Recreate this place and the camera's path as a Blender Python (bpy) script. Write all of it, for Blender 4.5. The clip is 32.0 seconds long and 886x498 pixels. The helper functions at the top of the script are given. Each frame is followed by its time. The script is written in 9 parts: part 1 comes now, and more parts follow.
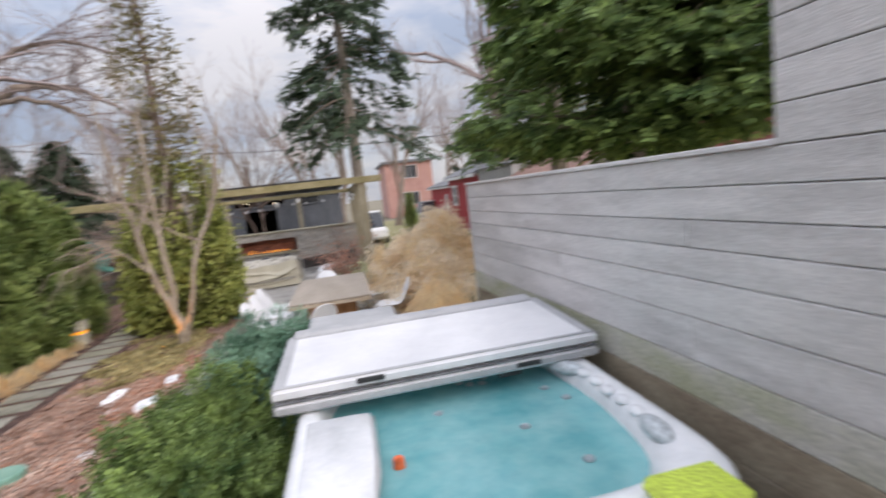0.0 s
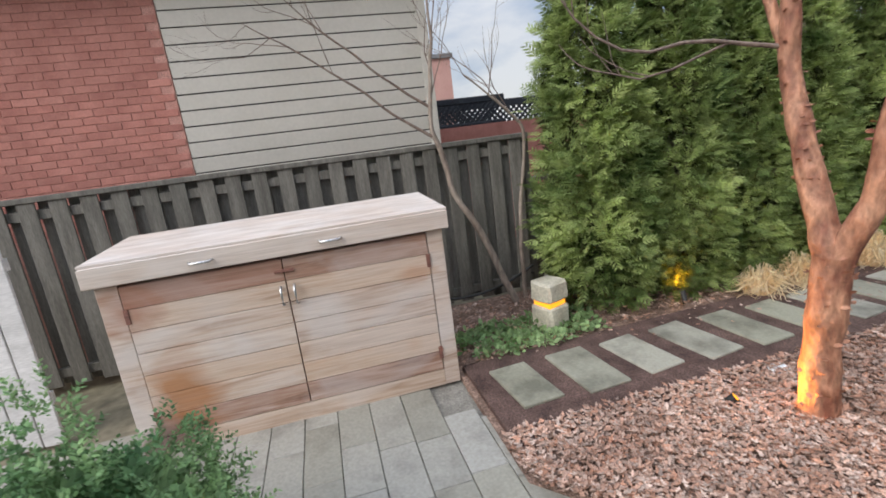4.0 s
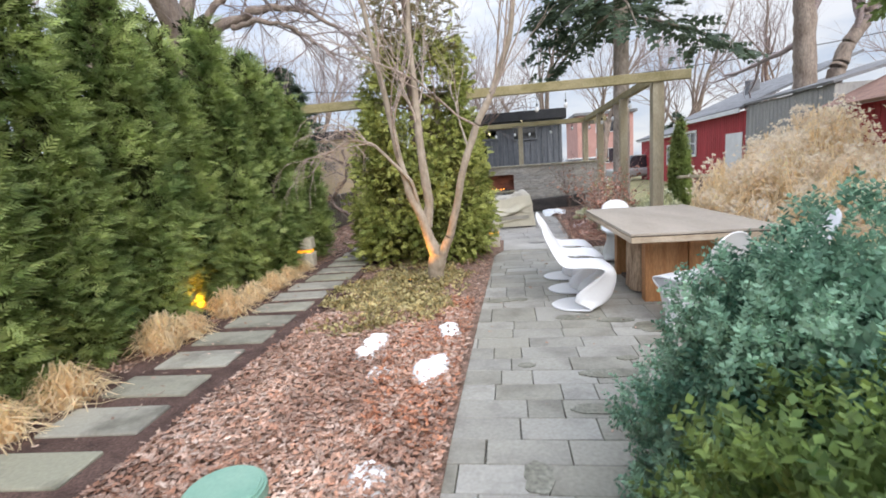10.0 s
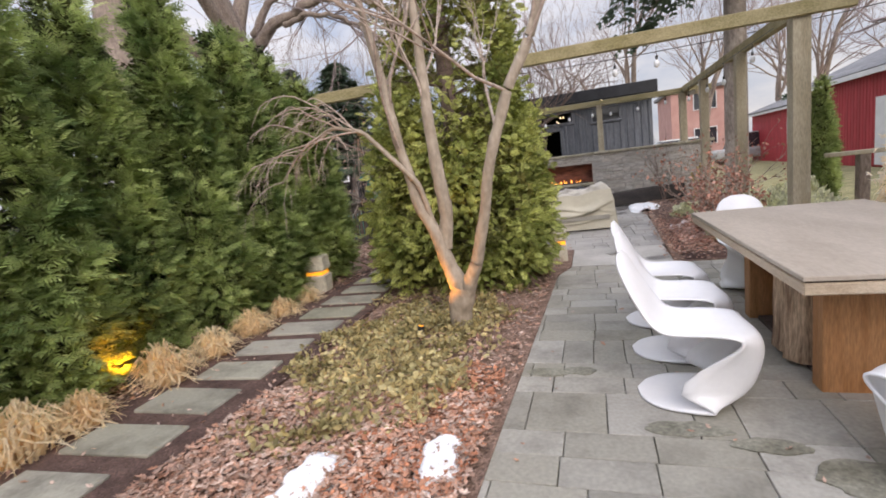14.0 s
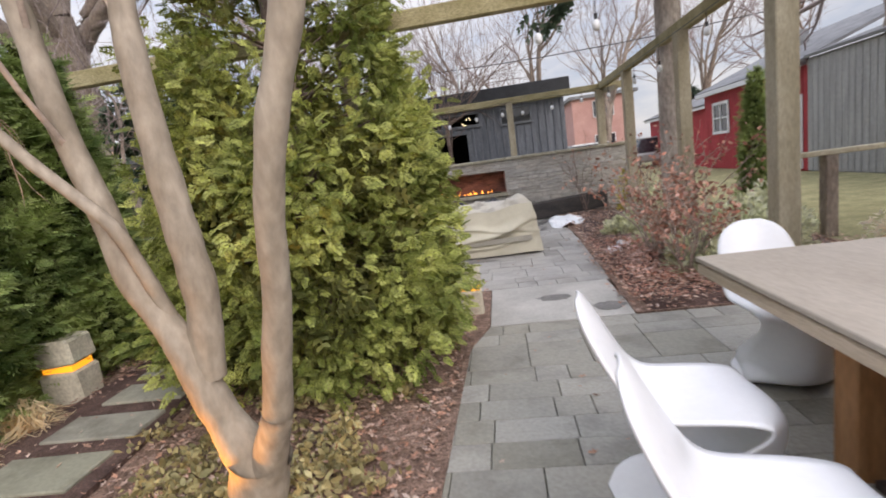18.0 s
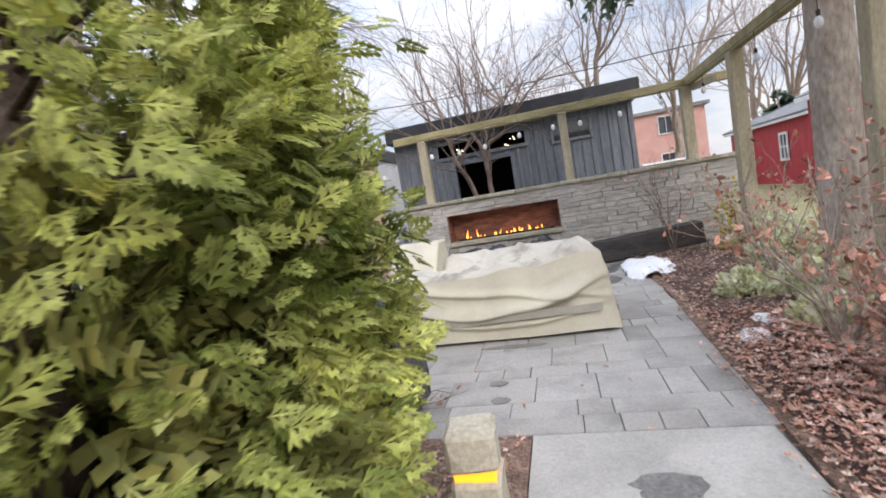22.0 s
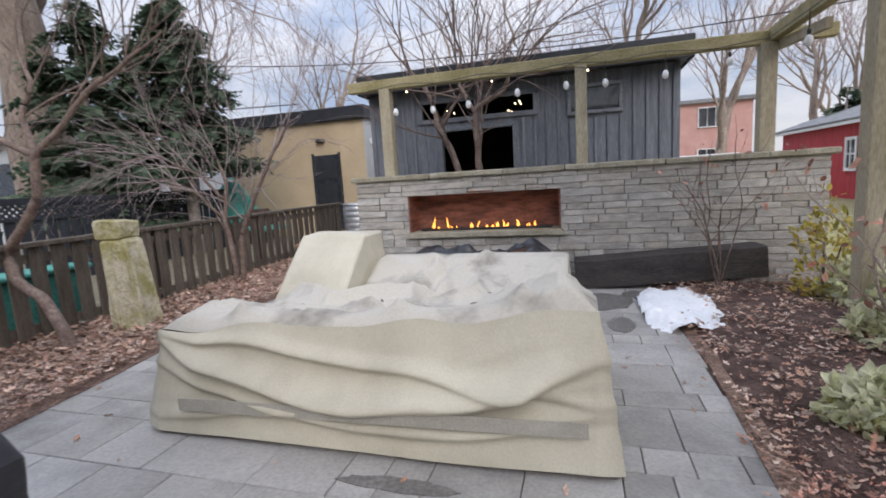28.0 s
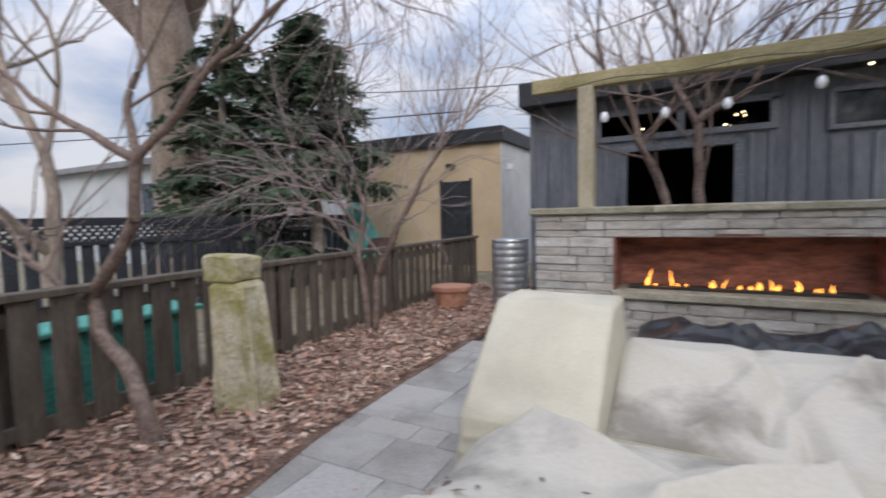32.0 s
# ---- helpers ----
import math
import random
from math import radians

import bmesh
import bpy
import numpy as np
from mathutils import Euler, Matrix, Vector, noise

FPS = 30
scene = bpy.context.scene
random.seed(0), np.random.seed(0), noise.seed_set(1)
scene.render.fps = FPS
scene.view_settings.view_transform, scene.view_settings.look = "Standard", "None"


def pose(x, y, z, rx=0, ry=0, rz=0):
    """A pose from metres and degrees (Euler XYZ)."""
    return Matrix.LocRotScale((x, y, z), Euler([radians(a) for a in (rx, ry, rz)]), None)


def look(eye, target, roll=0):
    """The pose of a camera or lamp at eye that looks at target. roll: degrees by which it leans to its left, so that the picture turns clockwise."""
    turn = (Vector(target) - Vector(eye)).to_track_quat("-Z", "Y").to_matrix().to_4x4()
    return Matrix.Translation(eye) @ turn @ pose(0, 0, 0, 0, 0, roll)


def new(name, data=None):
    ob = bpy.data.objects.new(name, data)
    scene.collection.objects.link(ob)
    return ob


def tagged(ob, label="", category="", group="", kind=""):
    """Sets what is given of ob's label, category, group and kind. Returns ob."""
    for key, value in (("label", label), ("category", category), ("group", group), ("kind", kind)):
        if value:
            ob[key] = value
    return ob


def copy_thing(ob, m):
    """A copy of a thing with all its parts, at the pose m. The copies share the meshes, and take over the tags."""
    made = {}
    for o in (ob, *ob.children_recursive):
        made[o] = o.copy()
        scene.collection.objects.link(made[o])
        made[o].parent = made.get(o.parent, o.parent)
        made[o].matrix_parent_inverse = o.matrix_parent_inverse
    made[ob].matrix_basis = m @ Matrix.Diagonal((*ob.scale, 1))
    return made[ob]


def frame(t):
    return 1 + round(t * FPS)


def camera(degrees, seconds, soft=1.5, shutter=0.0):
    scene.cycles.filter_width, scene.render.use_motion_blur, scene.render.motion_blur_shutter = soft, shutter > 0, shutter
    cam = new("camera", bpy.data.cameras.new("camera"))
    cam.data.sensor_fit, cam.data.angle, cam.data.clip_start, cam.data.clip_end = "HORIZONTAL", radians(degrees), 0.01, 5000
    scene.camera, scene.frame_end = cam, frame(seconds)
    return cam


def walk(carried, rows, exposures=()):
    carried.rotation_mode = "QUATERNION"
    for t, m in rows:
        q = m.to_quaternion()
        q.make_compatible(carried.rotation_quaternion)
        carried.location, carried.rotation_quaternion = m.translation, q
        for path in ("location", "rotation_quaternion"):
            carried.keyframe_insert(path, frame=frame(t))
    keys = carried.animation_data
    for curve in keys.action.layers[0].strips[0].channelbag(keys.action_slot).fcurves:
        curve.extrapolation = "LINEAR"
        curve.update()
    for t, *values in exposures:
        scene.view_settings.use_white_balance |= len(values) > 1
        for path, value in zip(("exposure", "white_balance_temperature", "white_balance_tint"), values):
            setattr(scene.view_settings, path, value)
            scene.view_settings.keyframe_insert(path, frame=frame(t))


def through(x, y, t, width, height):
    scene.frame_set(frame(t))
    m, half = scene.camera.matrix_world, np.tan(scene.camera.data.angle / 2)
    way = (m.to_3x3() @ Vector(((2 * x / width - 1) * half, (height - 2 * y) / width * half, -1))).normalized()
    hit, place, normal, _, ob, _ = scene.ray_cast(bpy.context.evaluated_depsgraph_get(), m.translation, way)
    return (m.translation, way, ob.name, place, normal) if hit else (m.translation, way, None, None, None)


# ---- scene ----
cam = camera(86.6, 32.0, soft=1.75, shutter=0.4)
PATH = [
    (0, (0.513, 0.285, 2.313), (0.9, 2.231, 2.065), -6.6),
    (0.5, (0.327, 0.633, 2.233), (0.037, 2.59, 1.944), -6.3),
    (1, (0.156, 0.812, 2.271), (-0.708, 2.584, 1.935), -6.6),
    (1.5, (-0.106, 1.120, 2.232), (-1.388, 2.604, 1.838), -7.0),
    (2, (-0.442, 1.393, 2.180), (-2.014, 2.547, 1.736), -7.9),
    (2.5, (-0.755, 1.500, 2.116), (-2.497, 2.354, 1.633), -8.1),
    (3, (-0.981, 1.536, 2.096), (-2.821, 2.160, 1.622), -8.3),
    (3.5, (-1.160, 1.665, 2.015), (-3.035, 2.172, 1.531), -7.9),
    (5.5, (-1.668, 2.107, 1.547), (-3.596, 2.464, 1.153), -6.4),
    (6, (-1.841, 2.165, 1.496), (-3.775, 2.495, 1.109), -5.3),
    (6.5, (-2.078, 2.179, 1.466), (-4.019, 2.484, 1.088), -4.5),
    (7, (-2.114, 2.227, 1.451), (-4.015, 2.725, 1.076), -4.1),
    (7.5, (-2.112, 2.287, 1.463), (-3.89, 3.116, 1.074), -5.0),
    (8, (-2.01, 2.456, 1.449), (-3.535, 3.689, 1.059), -5.9),
    (8.5, (-1.865, 2.706, 1.462), (-3.019, 4.294, 1.079), -5.9),
    (9, (-1.775, 2.931, 1.458), (-2.526, 4.747, 1.09), -5.1),
    (9.5, (-1.74, 3.263, 1.496), (-2.175, 5.183, 1.146), -4.5),
    (10, (-1.658, 3.518, 1.461), (-1.936, 5.471, 1.135), -4.1),
    (10.5, (-1.576, 3.804, 1.477), (-1.863, 5.758, 1.161), -4.1),
    (11, (-1.616, 4.113, 1.484), (-2.064, 6.037, 1.172), -4.3),
    (11.5, (-1.643, 4.402, 1.505), (-2.293, 6.275, 1.239), -4.6),
    (12, (-1.647, 4.666, 1.511), (-2.46, 6.482, 1.307), -4.4),
    (12.5, (-1.536, 4.856, 1.568), (-2.352, 6.673, 1.389), -4.3),
    (13, (-1.519, 5.081, 1.573), (-2.253, 6.928, 1.355), -4.6),
    (13.5, (-1.518, 5.318, 1.459), (-2.179, 7.184, 1.176), -5.9),
    (14, (-1.423, 5.516, 1.426), (-2.044, 7.39, 1.108), -7.0),
    (14.5, (-1.383, 5.81, 1.407), (-2.048, 7.671, 1.102), -8.7),
    (15, (-1.401, 6.045, 1.403), (-1.998, 7.927, 1.084), -8.7),
    (15.5, (-1.396, 6.326, 1.443), (-1.813, 8.256, 1.124), -8.3),
    (17.5, (-1.455, 7.499, 1.435), (-1.581, 9.466, 1.096), -7.0),
    (18, (-1.533, 7.826, 1.409), (-1.803, 9.78, 1.078), -7.9),
    (18.5, (-1.61, 8.164, 1.417), (-1.944, 10.11, 1.1), -8.8),
    (19, (-1.667, 8.469, 1.432), (-2.006, 10.42, 1.147), -9.7),
    (19.5, (-1.621, 8.751, 1.412), (-1.933, 10.709, 1.15), -10.3),
    (20, (-1.505, 9.111, 1.428), (-1.781, 11.078, 1.194), -10.3),
    (20.5, (-1.486, 9.424, 1.414), (-1.756, 11.393, 1.187), -10.1),
    (21, (-1.54, 9.723, 1.452), (-1.864, 11.681, 1.205), -10.1),
    (21.5, (-1.513, 9.995, 1.408), (-1.925, 11.94, 1.189), -10.1),
    (22, (-1.433, 10.325, 1.412), (-1.923, 12.256, 1.231), -9.7),
    (22.5, (-1.378, 10.561, 1.401), (-1.881, 12.491, 1.249), -8.7),
    (23, (-1.294, 10.831, 1.455), (-1.809, 12.759, 1.332), -7.3),
    (23.5, (-1.179, 11.015, 1.463), (-1.769, 12.925, 1.388), -5.8),
    (24, (-1.027, 11.151, 1.511), (-1.702, 13.033, 1.491), -4.3),
    (24.5, (-1.0, 11.196, 1.55), (-1.808, 13.025, 1.548), -3.6),
    (26.5, (-1.08, 11.893, 1.346), (-1.884, 13.714, 1.16), -6.3),
    (27, (-1.077, 12.24, 1.331), (-1.837, 14.08, 1.14), -5.8),
    (27.5, (-1.075, 12.508, 1.354), (-1.732, 14.383, 1.13), -4.6),
    (28, (-1.178, 12.782, 1.37), (-1.737, 14.681, 1.085), -3.5),
    (28.5, (-1.323, 12.996, 1.363), (-1.736, 14.918, 0.997), -2.4),
    (29, (-1.415, 13.302, 1.334), (-1.773, 15.231, 0.941), -1.7),
    (29.5, (-1.517, 13.569, 1.405), (-1.836, 15.514, 1.067), -1.5),
    (30, (-1.777, 13.759, 1.425), (-2.066, 15.722, 1.174), -1.2),
    (30.5, (-1.979, 13.899, 1.427), (-2.313, 15.862, 1.242), -1.1),
    (31, (-2.206, 14.092, 1.41), (-2.59, 16.049, 1.266), -0.7),
    (31.5, (-2.442, 14.2, 1.414), (-3.029, 16.108, 1.293), -1.0),
    (32, (-2.766, 14.179, 1.425), (-3.704, 15.94, 1.286), -1.3),
]
# the clip's camera brightens its picture under the trees
EXPOSURES = [(0, -0.22, 6700, 16), (1, -0.38, 6800, 18), (2, -0.2, 6600, 14), (3, -0.15, 6500, 12), (5.5, -0.15, 6300, 10), (7, 0.1, 6300, 10), (9, 0.1, 6500, 12), (10, 0.15, 6400, 12), (13, -0.1, 6700, 16), (15, -0.08, 6800, 18), (17.5, -0.15, 6700, 16), (18, -0.06, 6700, 16), (19, 0.04, 6700, 16), (20, 0.2, 6700, 16), (22, 0.22, 6500, 14), (23, 0.12, 6450, 14), (24, -0.06, 6400, 14), (28, -0.08, 6300, 15), (30, -0.2, 6300, 15), (32, -0.2, 6300, 15)]
walk(cam, [(t, look(eye, target, roll)) for t, eye, target, roll in PATH], EXPOSURES)
# ==== place ====
# ---- world, sun, exposure ----
world = bpy.data.worlds.new("overcast_sky")
scene.world = world
world.use_nodes = True
wn, wl = world.node_tree.nodes, world.node_tree.links
wn.clear()
sky = wn.new("ShaderNodeTexSky")
sky.sky_type = "NISHITA"
sky.sun_disc = False
sky.sun_elevation = radians(32)
sky.sun_rotation = radians(147)
sky.air_density, sky.dust_density, sky.ozone_density = 1.0, 2.0, 1.5
sky_gain = wn.new("ShaderNodeVectorMath")
sky_gain.operation = "SCALE"
sky_gain.inputs["Scale"].default_value = 0.15
wl.new(sky.outputs["Color"], sky_gain.inputs[0])
wcoord = wn.new("ShaderNodeTexCoord")
wmap = wn.new("ShaderNodeMapping")
wmap.inputs["Scale"].default_value = (1.6, 1.6, 4.0)
wl.new(wcoord.outputs["Generated"], wmap.inputs["Vector"])
cloud_noise = wn.new("ShaderNodeTexNoise")
cloud_noise.inputs["Scale"].default_value = 2.2
cloud_noise.inputs["Detail"].default_value = 6
cloud_noise.inputs["Roughness"].default_value = 0.55
wl.new(wmap.outputs["Vector"], cloud_noise.inputs["Vector"])
cloud_ramp = wn.new("ShaderNodeValToRGB")
cloud_ramp.color_ramp.elements[0].position = 0.38
cloud_ramp.color_ramp.elements[0].color = (0.50, 0.60, 0.76, 1)
cloud_ramp.color_ramp.elements[1].position = 0.60
cloud_ramp.color_ramp.elements[1].color = (0.96, 0.97, 0.99, 1)
wl.new(cloud_noise.outputs["Fac"], cloud_ramp.inputs["Fac"])
sky_mix = wn.new("ShaderNodeMix")
sky_mix.data_type = "RGBA"
sky_mix.inputs["Factor"].default_value = 0.82
wl.new(sky_gain.outputs["Vector"], sky_mix.inputs["A"])
wl.new(cloud_ramp.outputs["Color"], sky_mix.inputs["B"])
# an overcast dome: brighter towards the zenith than at the horizon
split = wn.new("ShaderNodeSeparateXYZ")
wl.new(wcoord.outputs["Generated"], split.inputs["Vector"])
dome = wn.new("ShaderNodeMapRange")
dome.interpolation_type = "SMOOTHSTEP"
dome.inputs["From Min"].default_value, dome.inputs["From Max"].default_value = 0.15, 0.95
dome.inputs["To Min"].default_value, dome.inputs["To Max"].default_value = 0.92, 2.7
wl.new(split.outputs["Z"], dome.inputs["Value"])
background = wn.new("ShaderNodeBackground")
wl.new(dome.outputs["Result"], background.inputs["Strength"])
wl.new(sky_mix.outputs["Result"], background.inputs["Color"])
wout = wn.new("ShaderNodeOutputWorld")
wl.new(background.outputs["Background"], wout.inputs["Surface"])

sun_data = bpy.data.lights.new("sun", "SUN")
sun_data.energy, sun_data.angle, sun_data.color = 2.5, radians(38), (1.0, 0.95, 0.88)
sun = new("sun", sun_data)
sun.matrix_basis = look((10, -13, 15), (-2, 8, 0))


def lamp(name, kind, place, watts, colour, size=0.05, target=None, cone=60):
    """A lamp of the place: kind POINT, SPOT or AREA."""
    data = bpy.data.lights.new(name, kind)
    data.energy, data.color = watts, colour
    if kind == "SPOT":
        data.spot_size, data.spot_blend = radians(cone), 0.6
    if kind == "AREA":
        data.size = size
    else:
        data.shadow_soft_size = size
    ob = new(name, data)
    ob.matrix_basis = look(place, target) if target else Matrix.Translation(place)
    return ob



# ---- materials ----
def surface(name, a, b, scale=3.0, rough=0.8, bump=0.15, fine=60.0, stretch=(1, 1, 1), metal=0.0, vary=0.0, fine_mix=0.35, island=False,
            streak=None, spec=0.5, low=0.35, high=0.65, bump_dist=0.01):
    """A node material: two colours mixed by a coarse noise, a fine noise on top, value changes from piece to piece, and relief."""
    m = bpy.data.materials.new(name)
    m.use_nodes = True
    n, l = m.node_tree.nodes, m.node_tree.links
    bsdf = n["Principled BSDF"]
    bsdf.inputs["Roughness"].default_value = rough
    bsdf.inputs["Metallic"].default_value = metal
    bsdf.inputs["Specular IOR Level"].default_value = spec
    geo = n.new("ShaderNodeNewGeometry")
    mp = n.new("ShaderNodeMapping")
    mp.inputs["Scale"].default_value = stretch
    if vary and not island:
        # every piece is cut from another spot of the grain
        own = n.new("ShaderNodeObjectInfo")
        spot = n.new("ShaderNodeVectorMath")
        spot.operation = "MULTIPLY_ADD"
        spot.inputs[1].default_value = (37.0, 61.0, 23.0)
        l.new(own.outputs["Random"], spot.inputs[0])
        l.new(geo.outputs["Position"], spot.inputs[2])
        l.new(spot.outputs["Vector"], mp.inputs["Vector"])
    else:
        l.new(geo.outputs["Position"], mp.inputs["Vector"])
    coarse = n.new("ShaderNodeTexNoise")
    coarse.inputs["Scale"].default_value = scale
    coarse.inputs["Detail"].default_value = 5
    coarse.inputs["Roughness"].default_value = 0.6
    l.new(mp.outputs["Vector"], coarse.inputs["Vector"])
    ramp = n.new("ShaderNodeValToRGB")
    ramp.color_ramp.elements[0].position, ramp.color_ramp.elements[1].position = low, high
    ramp.color_ramp.elements[0].color, ramp.color_ramp.elements[1].color = (*a, 1), (*b, 1)
    l.new(coarse.outputs["Fac"], ramp.inputs["Fac"])
    grain = n.new("ShaderNodeTexNoise")
    grain.inputs["Scale"].default_value = fine
    grain.inputs["Detail"].default_value = 4
    l.new(mp.outputs["Vector"], grain.inputs["Vector"])
    span = n.new("ShaderNodeMapRange")
    span.inputs["From Min"].default_value, span.inputs["From Max"].default_value = 0.3, 0.7
    span.inputs["To Min"].default_value, span.inputs["To Max"].default_value = 1 - fine_mix, 1 + fine_mix
    l.new(grain.outputs["Fac"], span.inputs["Value"])
    mul = n.new("ShaderNodeVectorMath")
    mul.operation = "SCALE"
    l.new(ramp.outputs["Color"], mul.inputs[0])
    l.new(span.outputs["Result"], mul.inputs["Scale"])
    colour = mul.outputs["Vector"]
    if vary:
        pick = geo.outputs["Random Per Island"] if island else n.new("ShaderNodeObjectInfo").outputs["Random"]
        piece = n.new("ShaderNodeMapRange")
        piece.inputs["To Min"].default_value, piece.inputs["To Max"].default_value = 1 - vary, 1 + vary
        l.new(pick, piece.inputs["Value"])
        mul2 = n.new("ShaderNodeVectorMath")
        mul2.operation = "SCALE"
        l.new(colour, mul2.inputs[0])
        l.new(piece.outputs["Result"], mul2.inputs["Scale"])
        colour = mul2.outputs["Vector"]
        if streak:
            # some pieces take on a second hue
            hue = n.new("ShaderNodeMath")
            hue.operation = "FRACT"
            times = n.new("ShaderNodeMath")
            times.operation = "MULTIPLY"
            times.inputs[1].default_value = 7.31
            l.new(pick, times.inputs[0])
            l.new(times.outputs[0], hue.inputs[0])
            mixer = n.new("ShaderNodeMix")
            mixer.data_type, mixer.blend_type = "RGBA", "MULTIPLY"
            mixer.inputs["B"].default_value = (*streak, 1)
            l.new(hue.outputs[0], mixer.inputs["Factor"])
            l.new(colour, mixer.inputs["A"])
            colour = mixer.outputs["Result"]
    l.new(colour, bsdf.inputs["Base Color"])
    if bump:
        bp = n.new("ShaderNodeBump")
        bp.inputs["Strength"].default_value = bump
        bp.inputs["Distance"].default_value = bump_dist
        add = n.new("ShaderNodeMath")
        l.new(grain.outputs["Fac"], add.inputs[0])
        l.new(coarse.outputs["Fac"], add.inputs[1])
        l.new(add.outputs[0], bp.inputs["Height"])
        l.new(bp.outputs["Normal"], bsdf.inputs["Normal"])
    return m


def board_wood(name, tones, grey, rough=0.78, stains=(), wet=None):
    """Weathered boards along y: wavy grain, tones that change from board to board, silvered patches and stains of their own shape."""
    m = bpy.data.materials.new(name)
    m.use_nodes = True
    n, l = m.node_tree.nodes, m.node_tree.links
    bsdf = n["Principled BSDF"]
    bsdf.inputs["Roughness"].default_value = rough
    bsdf.inputs["Specular IOR Level"].default_value = 0.3
    geo, own = n.new("ShaderNodeNewGeometry"), n.new("ShaderNodeObjectInfo")
    spot = n.new("ShaderNodeVectorMath")
    spot.operation = "MULTIPLY_ADD"
    spot.inputs[1].default_value = (37.0, 61.0, 23.0)
    l.new(own.outputs["Random"], spot.inputs[0])
    l.new(geo.outputs["Position"], spot.inputs[2])

    def grain(stretch, scale, detail, twist, source):
        mp = n.new("ShaderNodeMapping")
        mp.inputs["Scale"].default_value = stretch
        l.new(source, mp.inputs["Vector"])
        tex = n.new("ShaderNodeTexNoise")
        tex.inputs["Scale"].default_value, tex.inputs["Detail"].default_value = scale, detail
        tex.inputs["Distortion"].default_value = twist
        l.new(mp.outputs["Vector"], tex.inputs["Vector"])
        return tex.outputs["Fac"]

    def ranged(value, a, b, c, d):
        r = n.new("ShaderNodeMapRange")
        for key, number in zip(("From Min", "From Max", "To Min", "To Max"), (a, b, c, d)):
            r.inputs[key].default_value = number
        l.new(value, r.inputs["Value"])
        return r.outputs["Result"]

    def mixed(factor, a, b, how="MIX"):
        x = n.new("ShaderNodeMix")
        x.data_type, x.blend_type = "RGBA", how
        l.new(factor, x.inputs["Factor"])
        l.new(a, x.inputs["A"])
        if isinstance(b, tuple):
            x.inputs["B"].default_value = (*b, 1)
        else:
            l.new(b, x.inputs["B"])
        return x.outputs["Result"]

    figure = grain((2, 0.45, 7), 2.2, 7, 1.6, spot.outputs["Vector"])
    fibre = grain((6, 1.2, 60), 3.0, 4, 0.4, spot.outputs["Vector"])
    patch = grain((1, 1, 1.6), 1.7, 5, 0.6, geo.outputs["Position"])
    ramp = n.new("ShaderNodeValToRGB")
    ramp.color_ramp.elements[0].position, ramp.color_ramp.elements[1].position = 0.30, 0.70
    ramp.color_ramp.elements[0].color, ramp.color_ramp.elements[1].color = (*tones[0], 1), (*tones[2], 1)
    mid = ramp.color_ramp.elements.new(0.47)
    mid.color = (*tones[1], 1)
    l.new(figure, ramp.inputs["Fac"])
    colour = mixed(ranged(patch, 0.42, 0.62, 0.0, 0.75), ramp.outputs["Color"], grey)
    hue = n.new("ShaderNodeMath")
    hue.operation, hue.inputs[1].default_value = "MULTIPLY", 7.31
    l.new(own.outputs["Random"], hue.inputs[0])
    part_of = n.new("ShaderNodeMath")
    part_of.operation = "FRACT"
    l.new(hue.outputs[0], part_of.inputs[0])
    colour = mixed(ranged(part_of.outputs[0], 0.45, 1.0, 0.0, 0.55), colour, tones[3])
    for where, reach, tone, most in stains:
        off = n.new("ShaderNodeVectorMath")
        off.operation = "SUBTRACT"
        off.inputs[1].default_value = where
        l.new(geo.outputs["Position"], off.inputs[0])
        part_off = n.new("ShaderNodeVectorMath")
        part_off.operation = "DIVIDE"
        part_off.inputs[1].default_value = reach
        l.new(off.outputs["Vector"], part_off.inputs[0])
        far = n.new("ShaderNodeVectorMath")
        far.operation = "LENGTH"
        l.new(part_off.outputs["Vector"], far.inputs[0])
        ragged = n.new("ShaderNodeMath")
        ragged.operation = "ADD"
        l.new(far.outputs["Value"], ragged.inputs[0])
        l.new(ranged(patch, 0.3, 0.7, -0.55, 0.55), ragged.inputs[1])
        colour = mixed(ranged(ragged.outputs[0], 0.25, 1.0, most, 0.0), colour, tone)
    tone = n.new("ShaderNodeVectorMath")
    tone.operation = "SCALE"
    l.new(colour, tone.inputs[0])
    l.new(ranged(fibre, 0.3, 0.7, 0.86, 1.12), tone.inputs["Scale"])
    l.new(tone.outputs["Vector"], bsdf.inputs["Base Color"])
    bp = n.new("ShaderNodeBump")
    bp.inputs["Strength"].default_value, bp.inputs["Distance"].default_value = 0.25, 0.008
    l.new(fibre, bp.inputs["Height"])
    l.new(bp.outputs["Normal"], bsdf.inputs["Normal"])
    return m


def foliage(name, a, b, vary=0.35, tint=None, scale=2.5, through=0.35):
    """Leaves: a glossy skin that also lets some light through."""
    m = surface(name, a, b, scale=scale, rough=0.68, bump=0, fine=25, fine_mix=0.2, vary=vary, island=True, streak=tint, spec=0.25)
    n, l = m.node_tree.nodes, m.node_tree.links
    bsdf, out = n["Principled BSDF"], n["Material Output"]
    lit = n.new("ShaderNodeBsdfTranslucent")
    l.new(bsdf.inputs["Base Color"].links[0].from_socket, lit.inputs["Color"])
    mix = n.new("ShaderNodeMixShader")
    mix.inputs["Fac"].default_value = through
    l.new(bsdf.outputs["BSDF"], mix.inputs[1])
    l.new(lit.outputs["BSDF"], mix.inputs[2])
    l.new(mix.outputs["Shader"], out.inputs["Surface"])
    return m


